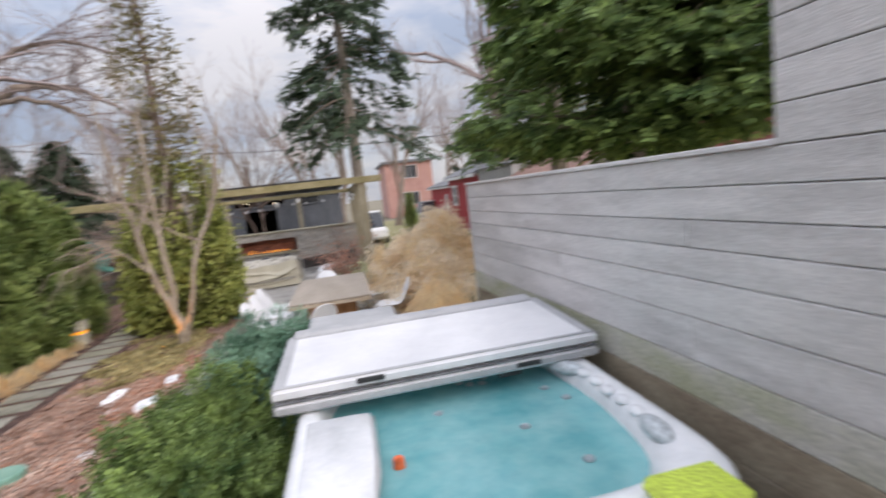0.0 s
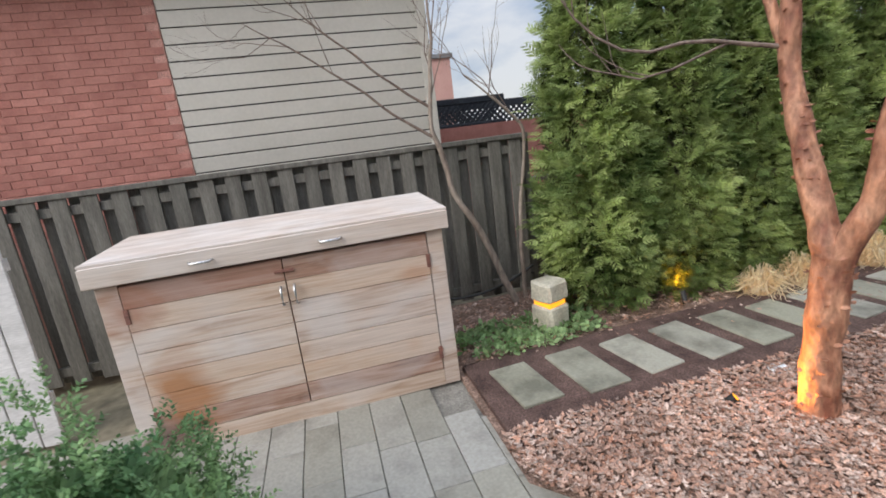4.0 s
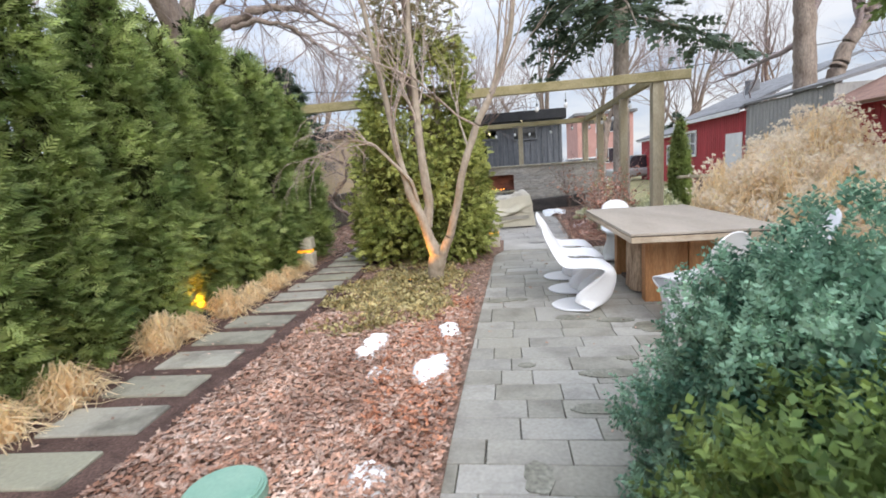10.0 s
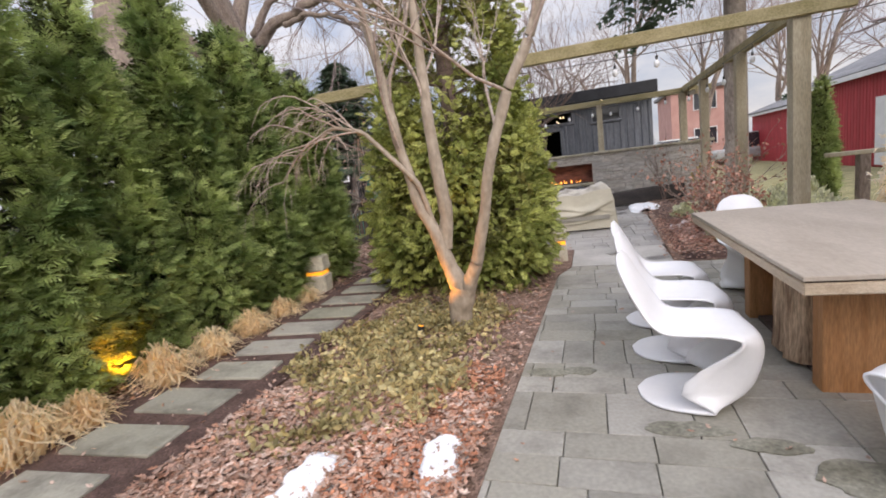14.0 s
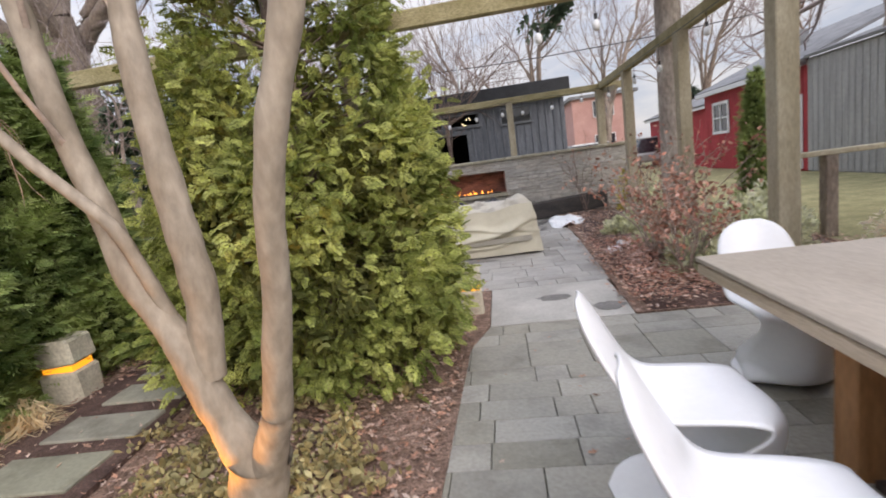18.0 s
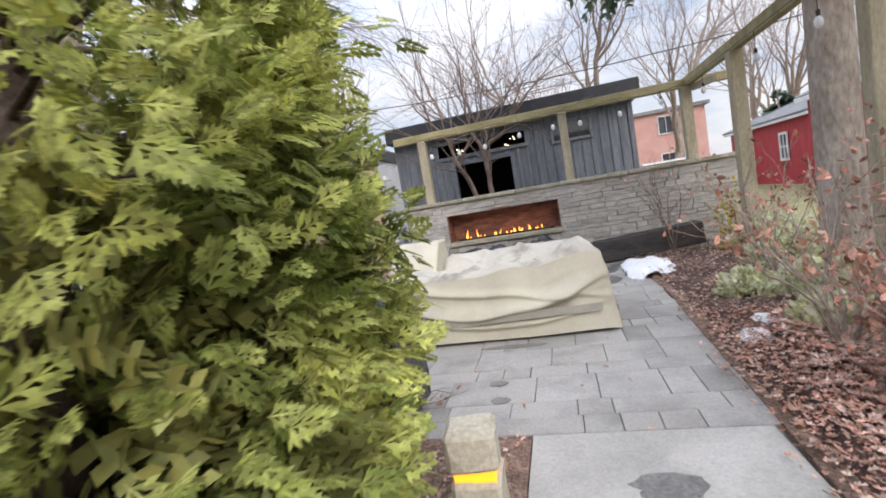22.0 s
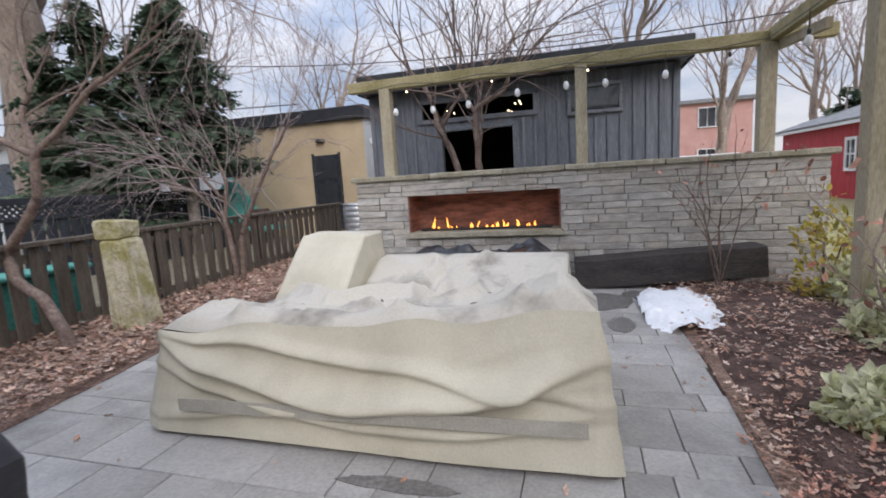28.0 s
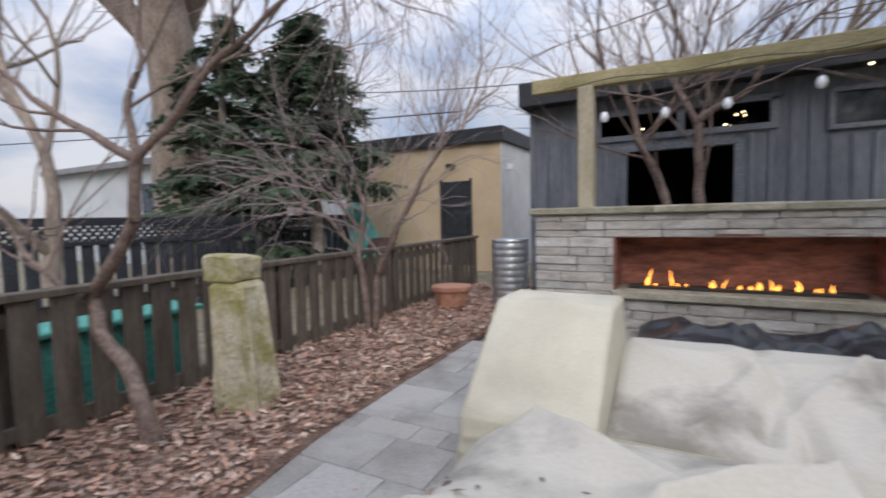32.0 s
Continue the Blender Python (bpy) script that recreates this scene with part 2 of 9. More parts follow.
def glow(name, colour, strength):
    m = bpy.data.materials.new(name)
    m.use_nodes = True
    bsdf = m.node_tree.nodes["Principled BSDF"]
    bsdf.inputs["Base Color"].default_value = (*colour, 1)
    bsdf.inputs["Emission Color"].default_value = (*colour, 1)
    bsdf.inputs["Emission Strength"].default_value = strength
    return m


def glass(name, colour=(1, 1, 1), rough=0.02):
    m = bpy.data.materials.new(name)
    m.use_nodes = True
    bsdf = m.node_tree.nodes["Principled BSDF"]
    bsdf.inputs["Base Color"].default_value = (*colour, 1)
    bsdf.inputs["Roughness"].default_value = rough
    bsdf.inputs["Transmission Weight"].default_value = 1.0
    bsdf.inputs["IOR"].default_value = 1.45
    return m


M = {}
M["soil"] = surface("dark_mulch", (0.062, 0.034, 0.029), (0.14, 0.085, 0.07), 6, 0.95, 0.8, 70, fine_mix=0.5, bump_dist=0.02)
M["litter"] = surface("leaf_litter_bed", (0.16, 0.10, 0.075), (0.33, 0.22, 0.17), 9, 0.95, 0.9, 55, fine_mix=0.55, bump_dist=0.03)
M["leaf"] = surface("dry_leaf", (0.34, 0.245, 0.20), (0.61, 0.49, 0.42), 1.6, 0.8, 0.1, 90, vary=0.32, island=True, streak=(0.88, 0.58, 0.44))
M["leaf_tan"] = surface("tan_dry_leaf", (0.38, 0.28, 0.225), (0.64, 0.51, 0.42), 4, 0.8, 0.1, 90, vary=0.5, island=True, streak=(0.75, 0.52, 0.42))
M["red_leaf"] = surface("russet_leaf", (0.33, 0.18, 0.135), (0.56, 0.35, 0.275), 5, 0.75, 0, 80, vary=0.5, island=True, streak=(1, 0.7, 0.6))
M["orange_leaf"] = surface("orange_dry_leaf", (0.40, 0.16, 0.085), (0.60, 0.30, 0.18), 5, 0.75, 0.1, 80, vary=0.4, island=True, streak=(0.8, 0.7, 0.65))
M["pale_leaf"] = surface("pale_pink_leaf", (0.46, 0.325, 0.27), (0.72, 0.57, 0.50), 5, 0.75, 0.1, 80, vary=0.4, island=True, streak=(0.95, 0.62, 0.5))
M["lawn"] = surface("winter_lawn", (0.20, 0.19, 0.085), (0.34, 0.31, 0.16), 2.5, 0.95, 0.6, 40, fine_mix=0.4, bump_dist=0.02)
M["far_ground"] = surface("far_ground", (0.16, 0.14, 0.09), (0.26, 0.23, 0.17), 0.25, 0.95, 0.3, 8)
M["paver"] = surface("grey_paver", (0.215, 0.205, 0.183), (0.36, 0.348, 0.315), 2.6, 0.62, 0.35, 45, fine_mix=0.12, vary=0.09, streak=(0.78, 0.77, 0.71), low=0.26, high=0.5)
M["paver_patio"] = surface("grey_patio_paver", (0.25, 0.242, 0.23), (0.405, 0.394, 0.374), 1.9, 0.6, 0.3, 50, fine_mix=0.13, vary=0.07, streak=(0.88, 0.87, 0.85), low=0.3, high=0.56)
M["joint"] = surface("paver_joint", (0.19, 0.178, 0.155), (0.26, 0.245, 0.215), 12, 0.95, 0.4, 90)
M["concrete"] = surface("pale_concrete_slab", (0.36, 0.35, 0.325), (0.50, 0.485, 0.455), 1.6, 0.75, 0.25, 60, fine_mix=0.12)
M["damp"] = surface("damp_stain", (0.14, 0.135, 0.125), (0.2, 0.19, 0.18), 5, 0.35, 0.15, 50)
M["damp_moss"] = surface("mossy_damp_stain", (0.155, 0.15, 0.115), (0.25, 0.245, 0.20), 5, 0.5, 0.15, 50)
M["step_slab"] = surface("stained_stepping_slab", (0.17, 0.162, 0.138), (0.36, 0.345, 0.30), 2.2, 0.72, 0.2, 50, fine_mix=0.1, vary=0.12, streak=(0.84, 0.86, 0.76), low=0.34, high=0.54)
M["snow"] = surface("old_snow", (0.80, 0.83, 0.87), (0.9, 0.91, 0.93), 6, 0.6, 0.5, 40, fine_mix=0.06, bump_dist=0.02)
M["fence"] = surface("weathered_brown_fence", (0.105, 0.088, 0.070), (0.185, 0.160, 0.130), 5, 0.85, 0.4, 60, (3, 3, 0.35), fine_mix=0.3, vary=0.15)
M["fence_low"] = surface("dark_brown_fence", (0.078, 0.062, 0.048), (0.145, 0.122, 0.097), 5, 0.85, 0.4, 60, (3, 3, 0.35), fine_mix=0.3, vary=0.15)
M["fence_green"] = surface("grey_brown_fence", (0.105, 0.098, 0.084), (0.185, 0.175, 0.152), 5, 0.85, 0.4, 60, (3, 3, 0.35), fine_mix=0.25, vary=0.13)
CEDAR_STAINS = (((-4.6, 0.66, 0.42), (1.0, 0.24, 0.34), (0.34, 0.14, 0.045), 0.8), ((-4.6, 0.45, 0.12), (1.0, 0.30, 0.16), (0.13, 0.085, 0.075), 0.85),
                ((-4.6, 0.50, 1.05), (1.0, 0.22, 0.20), (0.30, 0.13, 0.08), 0.7), ((-4.6, 2.38, 0.95), (1.0, 0.16, 0.10), (0.42, 0.22, 0.12), 0.5), ((-4.6, 2.28, 0.40), (1.0, 0.14, 0.14), (0.44, 0.25, 0.14), 0.4))
M["cedar"] = board_wood("weathered_cedar", ((0.33, 0.225, 0.165), (0.50, 0.39, 0.32), (0.60, 0.51, 0.44), (0.52, 0.37, 0.26)), (0.57, 0.515, 0.485), stains=CEDAR_STAINS)
M["cedar_dark"] = board_wood("stained_cedar", ((0.19, 0.10, 0.07), (0.33, 0.20, 0.145), (0.46, 0.34, 0.285), (0.31, 0.15, 0.10)), (0.44, 0.36, 0.33), stains=CEDAR_STAINS)
M["cedar_lid"] = board_wood("pale_cedar_lid", ((0.42, 0.335, 0.28), (0.55, 0.465, 0.41), (0.62, 0.55, 0.50), (0.55, 0.45, 0.38)), (0.60, 0.56, 0.535))
M["timber"] = surface("pressure_treated_timber", (0.30, 0.26, 0.175), (0.43, 0.385, 0.285), 2.0, 0.8, 0.35, 40, (2, 2, 0.5), fine_mix=0.2)
M["timber_moss"] = surface("mossy_treated_timber", (0.235, 0.205, 0.095), (0.37, 0.32, 0.185), 2.5, 0.85, 0.35, 40, (1, 2, 2), fine_mix=0.25)
M["table"] = surface("pale_weathered_tabletop", (0.35, 0.30, 0.245), (0.42, 0.365, 0.305), 1.3, 0.62, 0.12, 26, (2.2, 0.7, 2), fine_mix=0.08)
M["table_edge"] = surface("pale_table_edge", (0.40, 0.315, 0.225), (0.52, 0.425, 0.32), 3, 0.7, 0.25, 40, (3, 0.6, 6), fine_mix=0.15)
M["table_leg"] = surface("orange_brown_table_leg", (0.33, 0.145, 0.05), (0.47, 0.25, 0.115), 2.5, 0.65, 0.25, 30, (4, 4, 0.6), fine_mix=0.2, vary=0.12)
M["log"] = surface("split_log", (0.22, 0.13, 0.08), (0.60, 0.45, 0.31), 7, 0.85, 0.6, 40, (3, 3, 0.4), fine_mix=0.35, vary=0.25)
M["grey_board"] = surface("silvery_grey_board", (0.50, 0.485, 0.475), (0.68, 0.66, 0.65), 2.0, 0.75, 0.25, 30, (0.6, 0.6, 4), fine_mix=0.13, vary=0.06, low=0.3, high=0.62)
M["wet_board"] = surface("wet_brown_board", (0.17, 0.125, 0.085), (0.34, 0.29, 0.21), 1.8, 0.8, 0.25, 30, (0.8, 0.8, 2), fine_mix=0.2)
M["algae_board"] = surface("algae_stained_board", (0.38, 0.39, 0.26), (0.54, 0.525, 0.49), 1.6, 0.8, 0.25, 30, (0.8, 0.8, 2), fine_mix=0.2)
M["brick"] = surface("red_brick", (0.36, 0.145, 0.115), (0.46, 0.205, 0.165), 5, 0.85, 0.3, 60, fine_mix=0.12, vary=0.12, streak=(0.9, 0.86, 0.86))
M["mortar"] = surface("brick_mortar", (0.41, 0.20, 0.165), (0.48, 0.26, 0.215), 10, 0.95, 0.3, 90)
M["siding"] = surface("beige_vinyl_siding", (0.50, 0.47, 0.415), (0.57, 0.54, 0.485), 0.8, 0.5, 0.05, 30, fine_mix=0.04)
M["stone"] = surface("grey_ledgestone", (0.33, 0.32, 0.30), (0.52, 0.505, 0.475), 6, 0.85, 0.6, 50, (1, 1, 3), fine_mix=0.20, vary=0.15, streak=(0.94, 0.9, 0.85), bump_dist=0.015)
M["stone_back"] = surface("wall_core", (0.19, 0.182, 0.17), (0.27, 0.258, 0.24), 8, 0.95, 0.3, 50)
M["cap"] = surface("mossy_capstone", (0.225, 0.205, 0.145), (0.37, 0.345, 0.275), 3.5, 0.85, 0.5, 45, fine_mix=0.25, vary=0.12)
M["pillar"] = surface("mossy_limestone", (0.33, 0.30, 0.12), (0.60, 0.555, 0.44), 4.5, 0.85, 0.6, 30, fine_mix=0.22, bump_dist=0.03)
M["lampstone"] = surface("buff_lamp_stone", (0.46, 0.42, 0.33), (0.62, 0.58, 0.47), 6, 0.85, 0.5, 45, fine_mix=0.18)
M["cover"] = surface("beige_canvas_cover", (0.42, 0.39, 0.305), (0.56, 0.53, 0.425), 1.8, 0.75, 0.12, 90, fine_mix=0.06, low=0.3, high=0.6)
M["cover_top"] = surface("grimy_canvas_top", (0.23, 0.212, 0.18), (0.50, 0.475, 0.415), 1.9, 0.7, 0.12, 60, fine_mix=0.06, low=0.33, high=0.5)
M["cover_band"] = surface("grey_canvas_band", (0.33, 0.315, 0.27), (0.42, 0.40, 0.35), 5, 0.8, 0.1, 80, fine_mix=0.1)
M["black_cover"] = surface("black_vinyl_cover", (0.014, 0.015, 0.019), (0.03, 0.032, 0.038), 3, 0.34, 0.25, 60, fine_mix=0.12)
M["black_tarp"] = surface("black_tarp", (0.018, 0.02, 0.025), (0.035, 0.038, 0.045), 5, 0.35, 0.3, 40)
M["dark_wood"] = surface("dark_stained_timber", (0.045, 0.03, 0.026), (0.09, 0.062, 0.052), 4, 0.7, 0.4, 40, (0.6, 3, 3))
M["planter_black"] = surface("black_weathered_liner", (0.022, 0.02, 0.02), (0.06, 0.05, 0.046), 3, 0.6, 0.5, 30, (0.7, 2, 2), bump_dist=0.02)
M["white_plastic"] = surface("white_moulded_plastic", (0.78, 0.79, 0.82), (0.83, 0.84, 0.86), 3, 0.32, 0.02, 40, fine_mix=0.015)
M["acrylic"] = surface("white_marbled_acrylic", (0.72, 0.735, 0.75), (0.84, 0.845, 0.855), 5, 0.2, 0.0, 30, fine_mix=0.03)
M["tub_skirt"] = surface("dark_tub_skirt", (0.05, 0.05, 0.055), (0.075, 0.075, 0.08), 3, 0.6, 0.1, 30)
M["tub_lid"] = surface("pale_grey_vinyl_lid", (0.66, 0.665, 0.68), (0.80, 0.80, 0.81), 1.6, 0.45, 0.08, 60, fine_mix=0.04)
M["tub_lid_dark"] = surface("grey_vinyl_lid_edge", (0.36, 0.37, 0.38), (0.47, 0.475, 0.485), 3, 0.5, 0.1, 60, fine_mix=0.08)
M["tub_seam"] = surface("dark_grey_seam", (0.12, 0.125, 0.13), (0.18, 0.185, 0.19), 6, 0.6, 0, 30)
M["jet"] = surface("grey_jet", (0.24, 0.30, 0.32), (0.32, 0.38, 0.40), 8, 0.3, 0, 30)
M["headrest"] = surface("pale_grey_headrest", (0.42, 0.46, 0.48), (0.52, 0.56, 0.58), 8, 0.45, 0, 30)
M["black_plastic"] = surface("black_plastic", (0.02, 0.02, 0.02), (0.03, 0.03, 0.03), 8, 0.45, 0, 30)
M["orange"] = surface("orange_plastic", (0.72, 0.13, 0.035), (0.78, 0.16, 0.05), 6, 0.4, 0, 30)
M["lime"] = surface("lime_green_foam", (0.46, 0.58, 0.06), (0.52, 0.64, 0.09), 6, 0.6, 0.1, 50)
M["green_plastic"] = surface("sage_green_plastic", (0.20, 0.37, 0.295), (0.27, 0.44, 0.355), 4, 0.5, 0.05, 50, fine_mix=0.06)
M["metal"] = surface("brushed_steel", (0.50, 0.50, 0.50), (0.62, 0.62, 0.62), 12, 0.32, 0.05, 80, metal=1.0)
M["rust"] = surface("rusty_steel_lining", (0.10, 0.045, 0.036), (0.29, 0.13, 0.095), 3.5, 0.75, 0.3, 30, (1, 1, 4), fine_mix=0.25)
M["galv"] = surface("galvanised_steel", (0.45, 0.48, 0.50), (0.60, 0.62, 0.64), 6, 0.4, 0.1, 50, metal=0.8)
M["terracotta"] = surface("terracotta", (0.36, 0.17, 0.11), (0.46, 0.25, 0.17), 8, 0.85, 0.2, 60)
M["shed"] = surface("blue_grey_board_siding", (0.105, 0.118, 0.138), (0.19, 0.205, 0.23), 2.5, 0.8, 0.25, 26, (3, 3, 0.35), fine_mix=0.22, vary=0.12)
M["shed_trim"] = surface("blue_grey_trim", (0.125, 0.14, 0.16), (0.18, 0.195, 0.22), 4, 0.75, 0.2, 40)
M["fascia"] = surface("black_roof_edge", (0.016, 0.018, 0.022), (0.03, 0.032, 0.038), 4, 0.55, 0.1, 40)
# shade put into the colour: shed room inside, gaps behind the siding
M["painted_shade"] = surface("near_black_shade", (0.02, 0.02, 0.022), (0.035, 0.033, 0.032), 4, 0.9, 0.1, 30)
M["stucco"] = surface("tan_stucco", (0.47, 0.365, 0.235), (0.56, 0.445, 0.30), 1.2, 0.9, 0.3, 70, fine_mix=0.08)
M["pale_wall"] = surface("pale_grey_render", (0.40, 0.41, 0.41), (0.50, 0.51, 0.51), 1.5, 0.9, 0.2, 60, fine_mix=0.06)
M["white_house"] = surface("white_house_wall", (0.40, 0.43, 0.45), (0.48, 0.51, 0.53), 1, 0.8, 0.05, 30, fine_mix=0.05)
M["roof"] = surface("grey_shingle_roof", (0.16, 0.165, 0.175), (0.25, 0.255, 0.265), 2, 0.9, 0.5, 30, (1, 1, 4), fine_mix=0.25)
M["roof_brown"] = surface("brown_shingle_roof", (0.20, 0.115, 0.09), (0.31, 0.19, 0.15), 2, 0.9, 0.5, 30, (1, 1, 4), fine_mix=0.25)
M["barn_red"] = surface("red_barn_board", (0.30, 0.022, 0.03), (0.42, 0.04, 0.05), 2, 0.7, 0.25, 30, (3, 3, 0.4), fine_mix=0.18, vary=0.1)
M["white_paint"] = surface("white_paint", (0.66, 0.67, 0.68), (0.76, 0.77, 0.78), 3, 0.55, 0.05, 40, fine_mix=0.05)
M["pink_wall"] = surface("pink_brick_house", (0.48, 0.27, 0.235), (0.56, 0.335, 0.295), 1.2, 0.9, 0.2, 30, fine_mix=0.12)
M["dark_fence"] = surface("black_lattice_fence", (0.018, 0.022, 0.03), (0.032, 0.037, 0.048), 4, 0.7, 0.2, 40, vary=0.1)
M["old_board"] = surface("grey_barn_gate", (0.27, 0.27, 0.265), (0.38, 0.38, 0.37), 2, 0.85, 0.3, 30, (3, 3, 0.4), fine_mix=0.2)
M["pane"] = surface("dark_window_glass", (0.03, 0.035, 0.042), (0.055, 0.06, 0.07), 1, 0.06, 0, 10, spec=0.8)
M["bark_maple"] = surface("peeling_orange_maple_bark", (0.20, 0.072, 0.042), (0.52, 0.27, 0.165), 9, 0.65, 0.8, 30, (1, 1, 0.5), fine_mix=0.35, bump_dist=0.02)
M["bark_smooth"] = surface("smooth_grey_tan_bark", (0.235, 0.19, 0.14), (0.41, 0.35, 0.28), 6, 0.75, 0.35, 30, (1, 1, 0.5), fine_mix=0.18)
M["bark_grey"] = surface("grey_brown_bark", (0.20, 0.155, 0.125), (0.32, 0.265, 0.22), 5, 0.9, 0.7, 30, (1, 1, 0.35), fine_mix=0.3, bump_dist=0.03)
M["bark_dark"] = surface("dark_twig_bark", (0.13, 0.09, 0.075), (0.22, 0.165, 0.135), 8, 0.85, 0.2, 40)
M["twig_pale"] = surface("pale_twigs", (0.34, 0.27, 0.225), (0.46, 0.385, 0.33), 3, 0.9, 0, 30)
M["twig_far"] = surface("far_twigs", (0.27, 0.215, 0.205), (0.36, 0.30, 0.29), 3, 0.9, 0, 30)
M["thuja"] = foliage("arborvitae_green", (0.12, 0.18, 0.062), (0.49, 0.56, 0.23), 0.2, (0.92, 1.0, 0.80), through=0.36)
# darker copy of the hedge green, with the crown's inner shade painted in
M["thuja_shaded"] = foliage("shaded_arborvitae", (0.035, 0.05, 0.022), (0.11, 0.14, 0.06), 0.4, (1.0, 0.8, 0.6), through=0.15)
M["conifer_gold"] = foliage("gold_green_conifer", (0.15, 0.19, 0.05), (0.62, 0.63, 0.24), 0.42, (0.95, 1, 0.7), scale=2.2, through=0.40)
# darker copy of the gold green; shade deep in the crown is painted in
M["conifer_shaded"] = foliage("shaded_cypress", (0.11, 0.13, 0.045), (0.30, 0.31, 0.12), 0.4, (1.0, 0.9, 0.65), through=0.2)
M["spruce"] = foliage("spruce_green", (0.055, 0.09, 0.06), (0.125, 0.17, 0.105), 0.35)
M["hemlock"] = foliage("bright_hemlock_green", (0.05, 0.10, 0.035), (0.27, 0.37, 0.12), 0.5, through=0.35)
M["yew"] = foliage("blue_green_yew", (0.075, 0.18, 0.12), (0.37, 0.57, 0.42), 0.4, through=0.42)
M["mugo"] = foliage("pine_shrub_green", (0.05, 0.10, 0.035), (0.31, 0.42, 0.155), 0.4, (1, 1, 0.75), through=0.36)
M["ivy"] = foliage("low_green_ivy", (0.17, 0.28, 0.11), (0.40, 0.54, 0.27), 0.35)
M["ground_cover"] = foliage("olive_ground_cover", (0.27, 0.25, 0.12), (0.62, 0.57, 0.33), 0.5, (1, 0.85, 0.7), scale=4)
M["variegated"] = foliage("cream_green_variegated", (0.56, 0.57, 0.32), (0.88, 0.88, 0.70), 0.3, scale=6, through=0.45)
M["yellow_leaf"] = foliage("yellow_green_leaf", (0.34, 0.32, 0.07), (0.62, 0.56, 0.16), 0.4, (1, 0.8, 0.7), scale=4)
M["straw"] = foliage("straw_grass", (0.90, 0.74, 0.50), (0.97, 0.88, 0.68), 0.1, (1, 0.97, 0.9), through=0.65)
M["plume"] = foliage("cream_seed_head", (0.92, 0.82, 0.66), (0.97, 0.91, 0.80), 0.06, (1, 0.98, 0.95), through=0.62)
M["yew_fresh"] = foliage("fresh_green_yew", (0.10, 0.21, 0.095), (0.31, 0.46, 0.215), 0.4, through=0.42)
M["teal"] = surface("teal_tarp", (0.06, 0.30, 0.25), (0.10, 0.40, 0.34), 2, 0.6, 0.2, 30)
M["amber"] = glow("amber_lamp_light", (1.0, 0.40, 0.02), 1.25)
M["flame"] = glow("gas_flame", (1.0, 0.40, 0.06), 3.6)
M["bulb_light"] = glow("warm_fairy_light", (1.0, 0.78, 0.45), 6.0)
M["bulb"] = glass("clear_bulb_glass", (0.95, 0.97, 1.0), 0.08)
M["bulb_frost"] = surface("pale_bulb_glass", (0.72, 0.74, 0.76), (0.8, 0.82, 0.84), 9, 0.12, 0, 20, fine_mix=0.03)
M["water"] = surface("turquoise_water", (0.17, 0.56, 0.59), (0.37, 0.74, 0.75), 2.5, 0.08, 0.12, 9, fine_mix=0.04, spec=0.6)
wm = M["water"].node_tree
clear = wm.nodes.new("ShaderNodeBsdfTransparent")
clear.inputs["Color"].default_value = (0.70, 0.95, 0.95, 1)
blend = wm.nodes.new("ShaderNodeMixShader")
blend.inputs["Fac"].default_value = 0.62
wm.links.new(clear.outputs["BSDF"], blend.inputs[1])
wm.links.new(wm.nodes["Principled BSDF"].outputs["BSDF"], blend.inputs[2])
wm.links.new(blend.outputs["Shader"], wm.nodes["Material Output"].inputs["Surface"])
M["tub_shell"] = surface("turquoise_lit_shell", (0.30, 0.66, 0.69), (0.50, 0.80, 0.81), 3, 0.3, 0.0, 20, fine_mix=0.05)
M["brown_conifer"] = foliage("browned_conifer", (0.20, 0.155, 0.08), (0.40, 0.33, 0.19), 0.4, (0.85, 1.0, 0.75), scale=2.0, through=0.4)
M["hydrangea"] = foliage("dried_flower_head", (0.34, 0.225, 0.14), (0.52, 0.38, 0.26), 0.35)
M["bark_spruce"] = surface("pale_spruce_bark", (0.27, 0.225, 0.195), (0.43, 0.38, 0.335), 5, 0.9, 0.6, 30, (1, 1, 0.4), fine_mix=0.28, bump_dist=0.03)

# ---- building tools ----
rng = np.random.default_rng(7)


def pose_of(ob):
    """The pose of ob in the world, from its chain of parents."""
    m = ob.matrix_basis.copy()
    if ob.parent:
        m = pose_of(ob.parent) @ ob.matrix_parent_inverse @ m
    return m


def smooth(mesh, on=True):
    mesh.polygons.foreach_set("use_smooth", np.full(len(mesh.polygons), on))
    return mesh


def to_mesh(name, source, material):
    if isinstance(source, bmesh.types.BMesh):
        mesh = bpy.data.meshes.new(name)
        source.to_mesh(mesh)
        source.free()
    else:
        mesh = source
    if material and not mesh.materials:
        mesh.materials.append(material)
    return mesh


def part(name, source, material, parent=None, label=""):
    """Links a bmesh or mesh, given in world places, as one object under parent."""
    ob = new(name, to_mesh(name, source, material))
    if parent:
        ob.parent = parent
        ob.matrix_parent_inverse = pose_of(parent).inverted()
    return tagged(ob, label) if label else ob


def piece(name, mesh, m, parent):
    """One of many alike pieces on a shared mesh, at the pose m."""
    ob = new(name, mesh)
    ob.parent = parent
    ob.matrix_parent_inverse = pose_of(parent).inverted()
    ob.matrix_basis = m
    return ob


def thing(name, place, label, category, group="", kind=""):
    ob = new(name)
    ob.empty_display_size = 0.1
    ob.matrix_basis = Matrix.Translation(place)
    return tagged(ob, label, category, group, kind)


def solo(name, source, material, label, category, group="", kind=""):
    return tagged(part(name, source, material), label, category, group, kind)


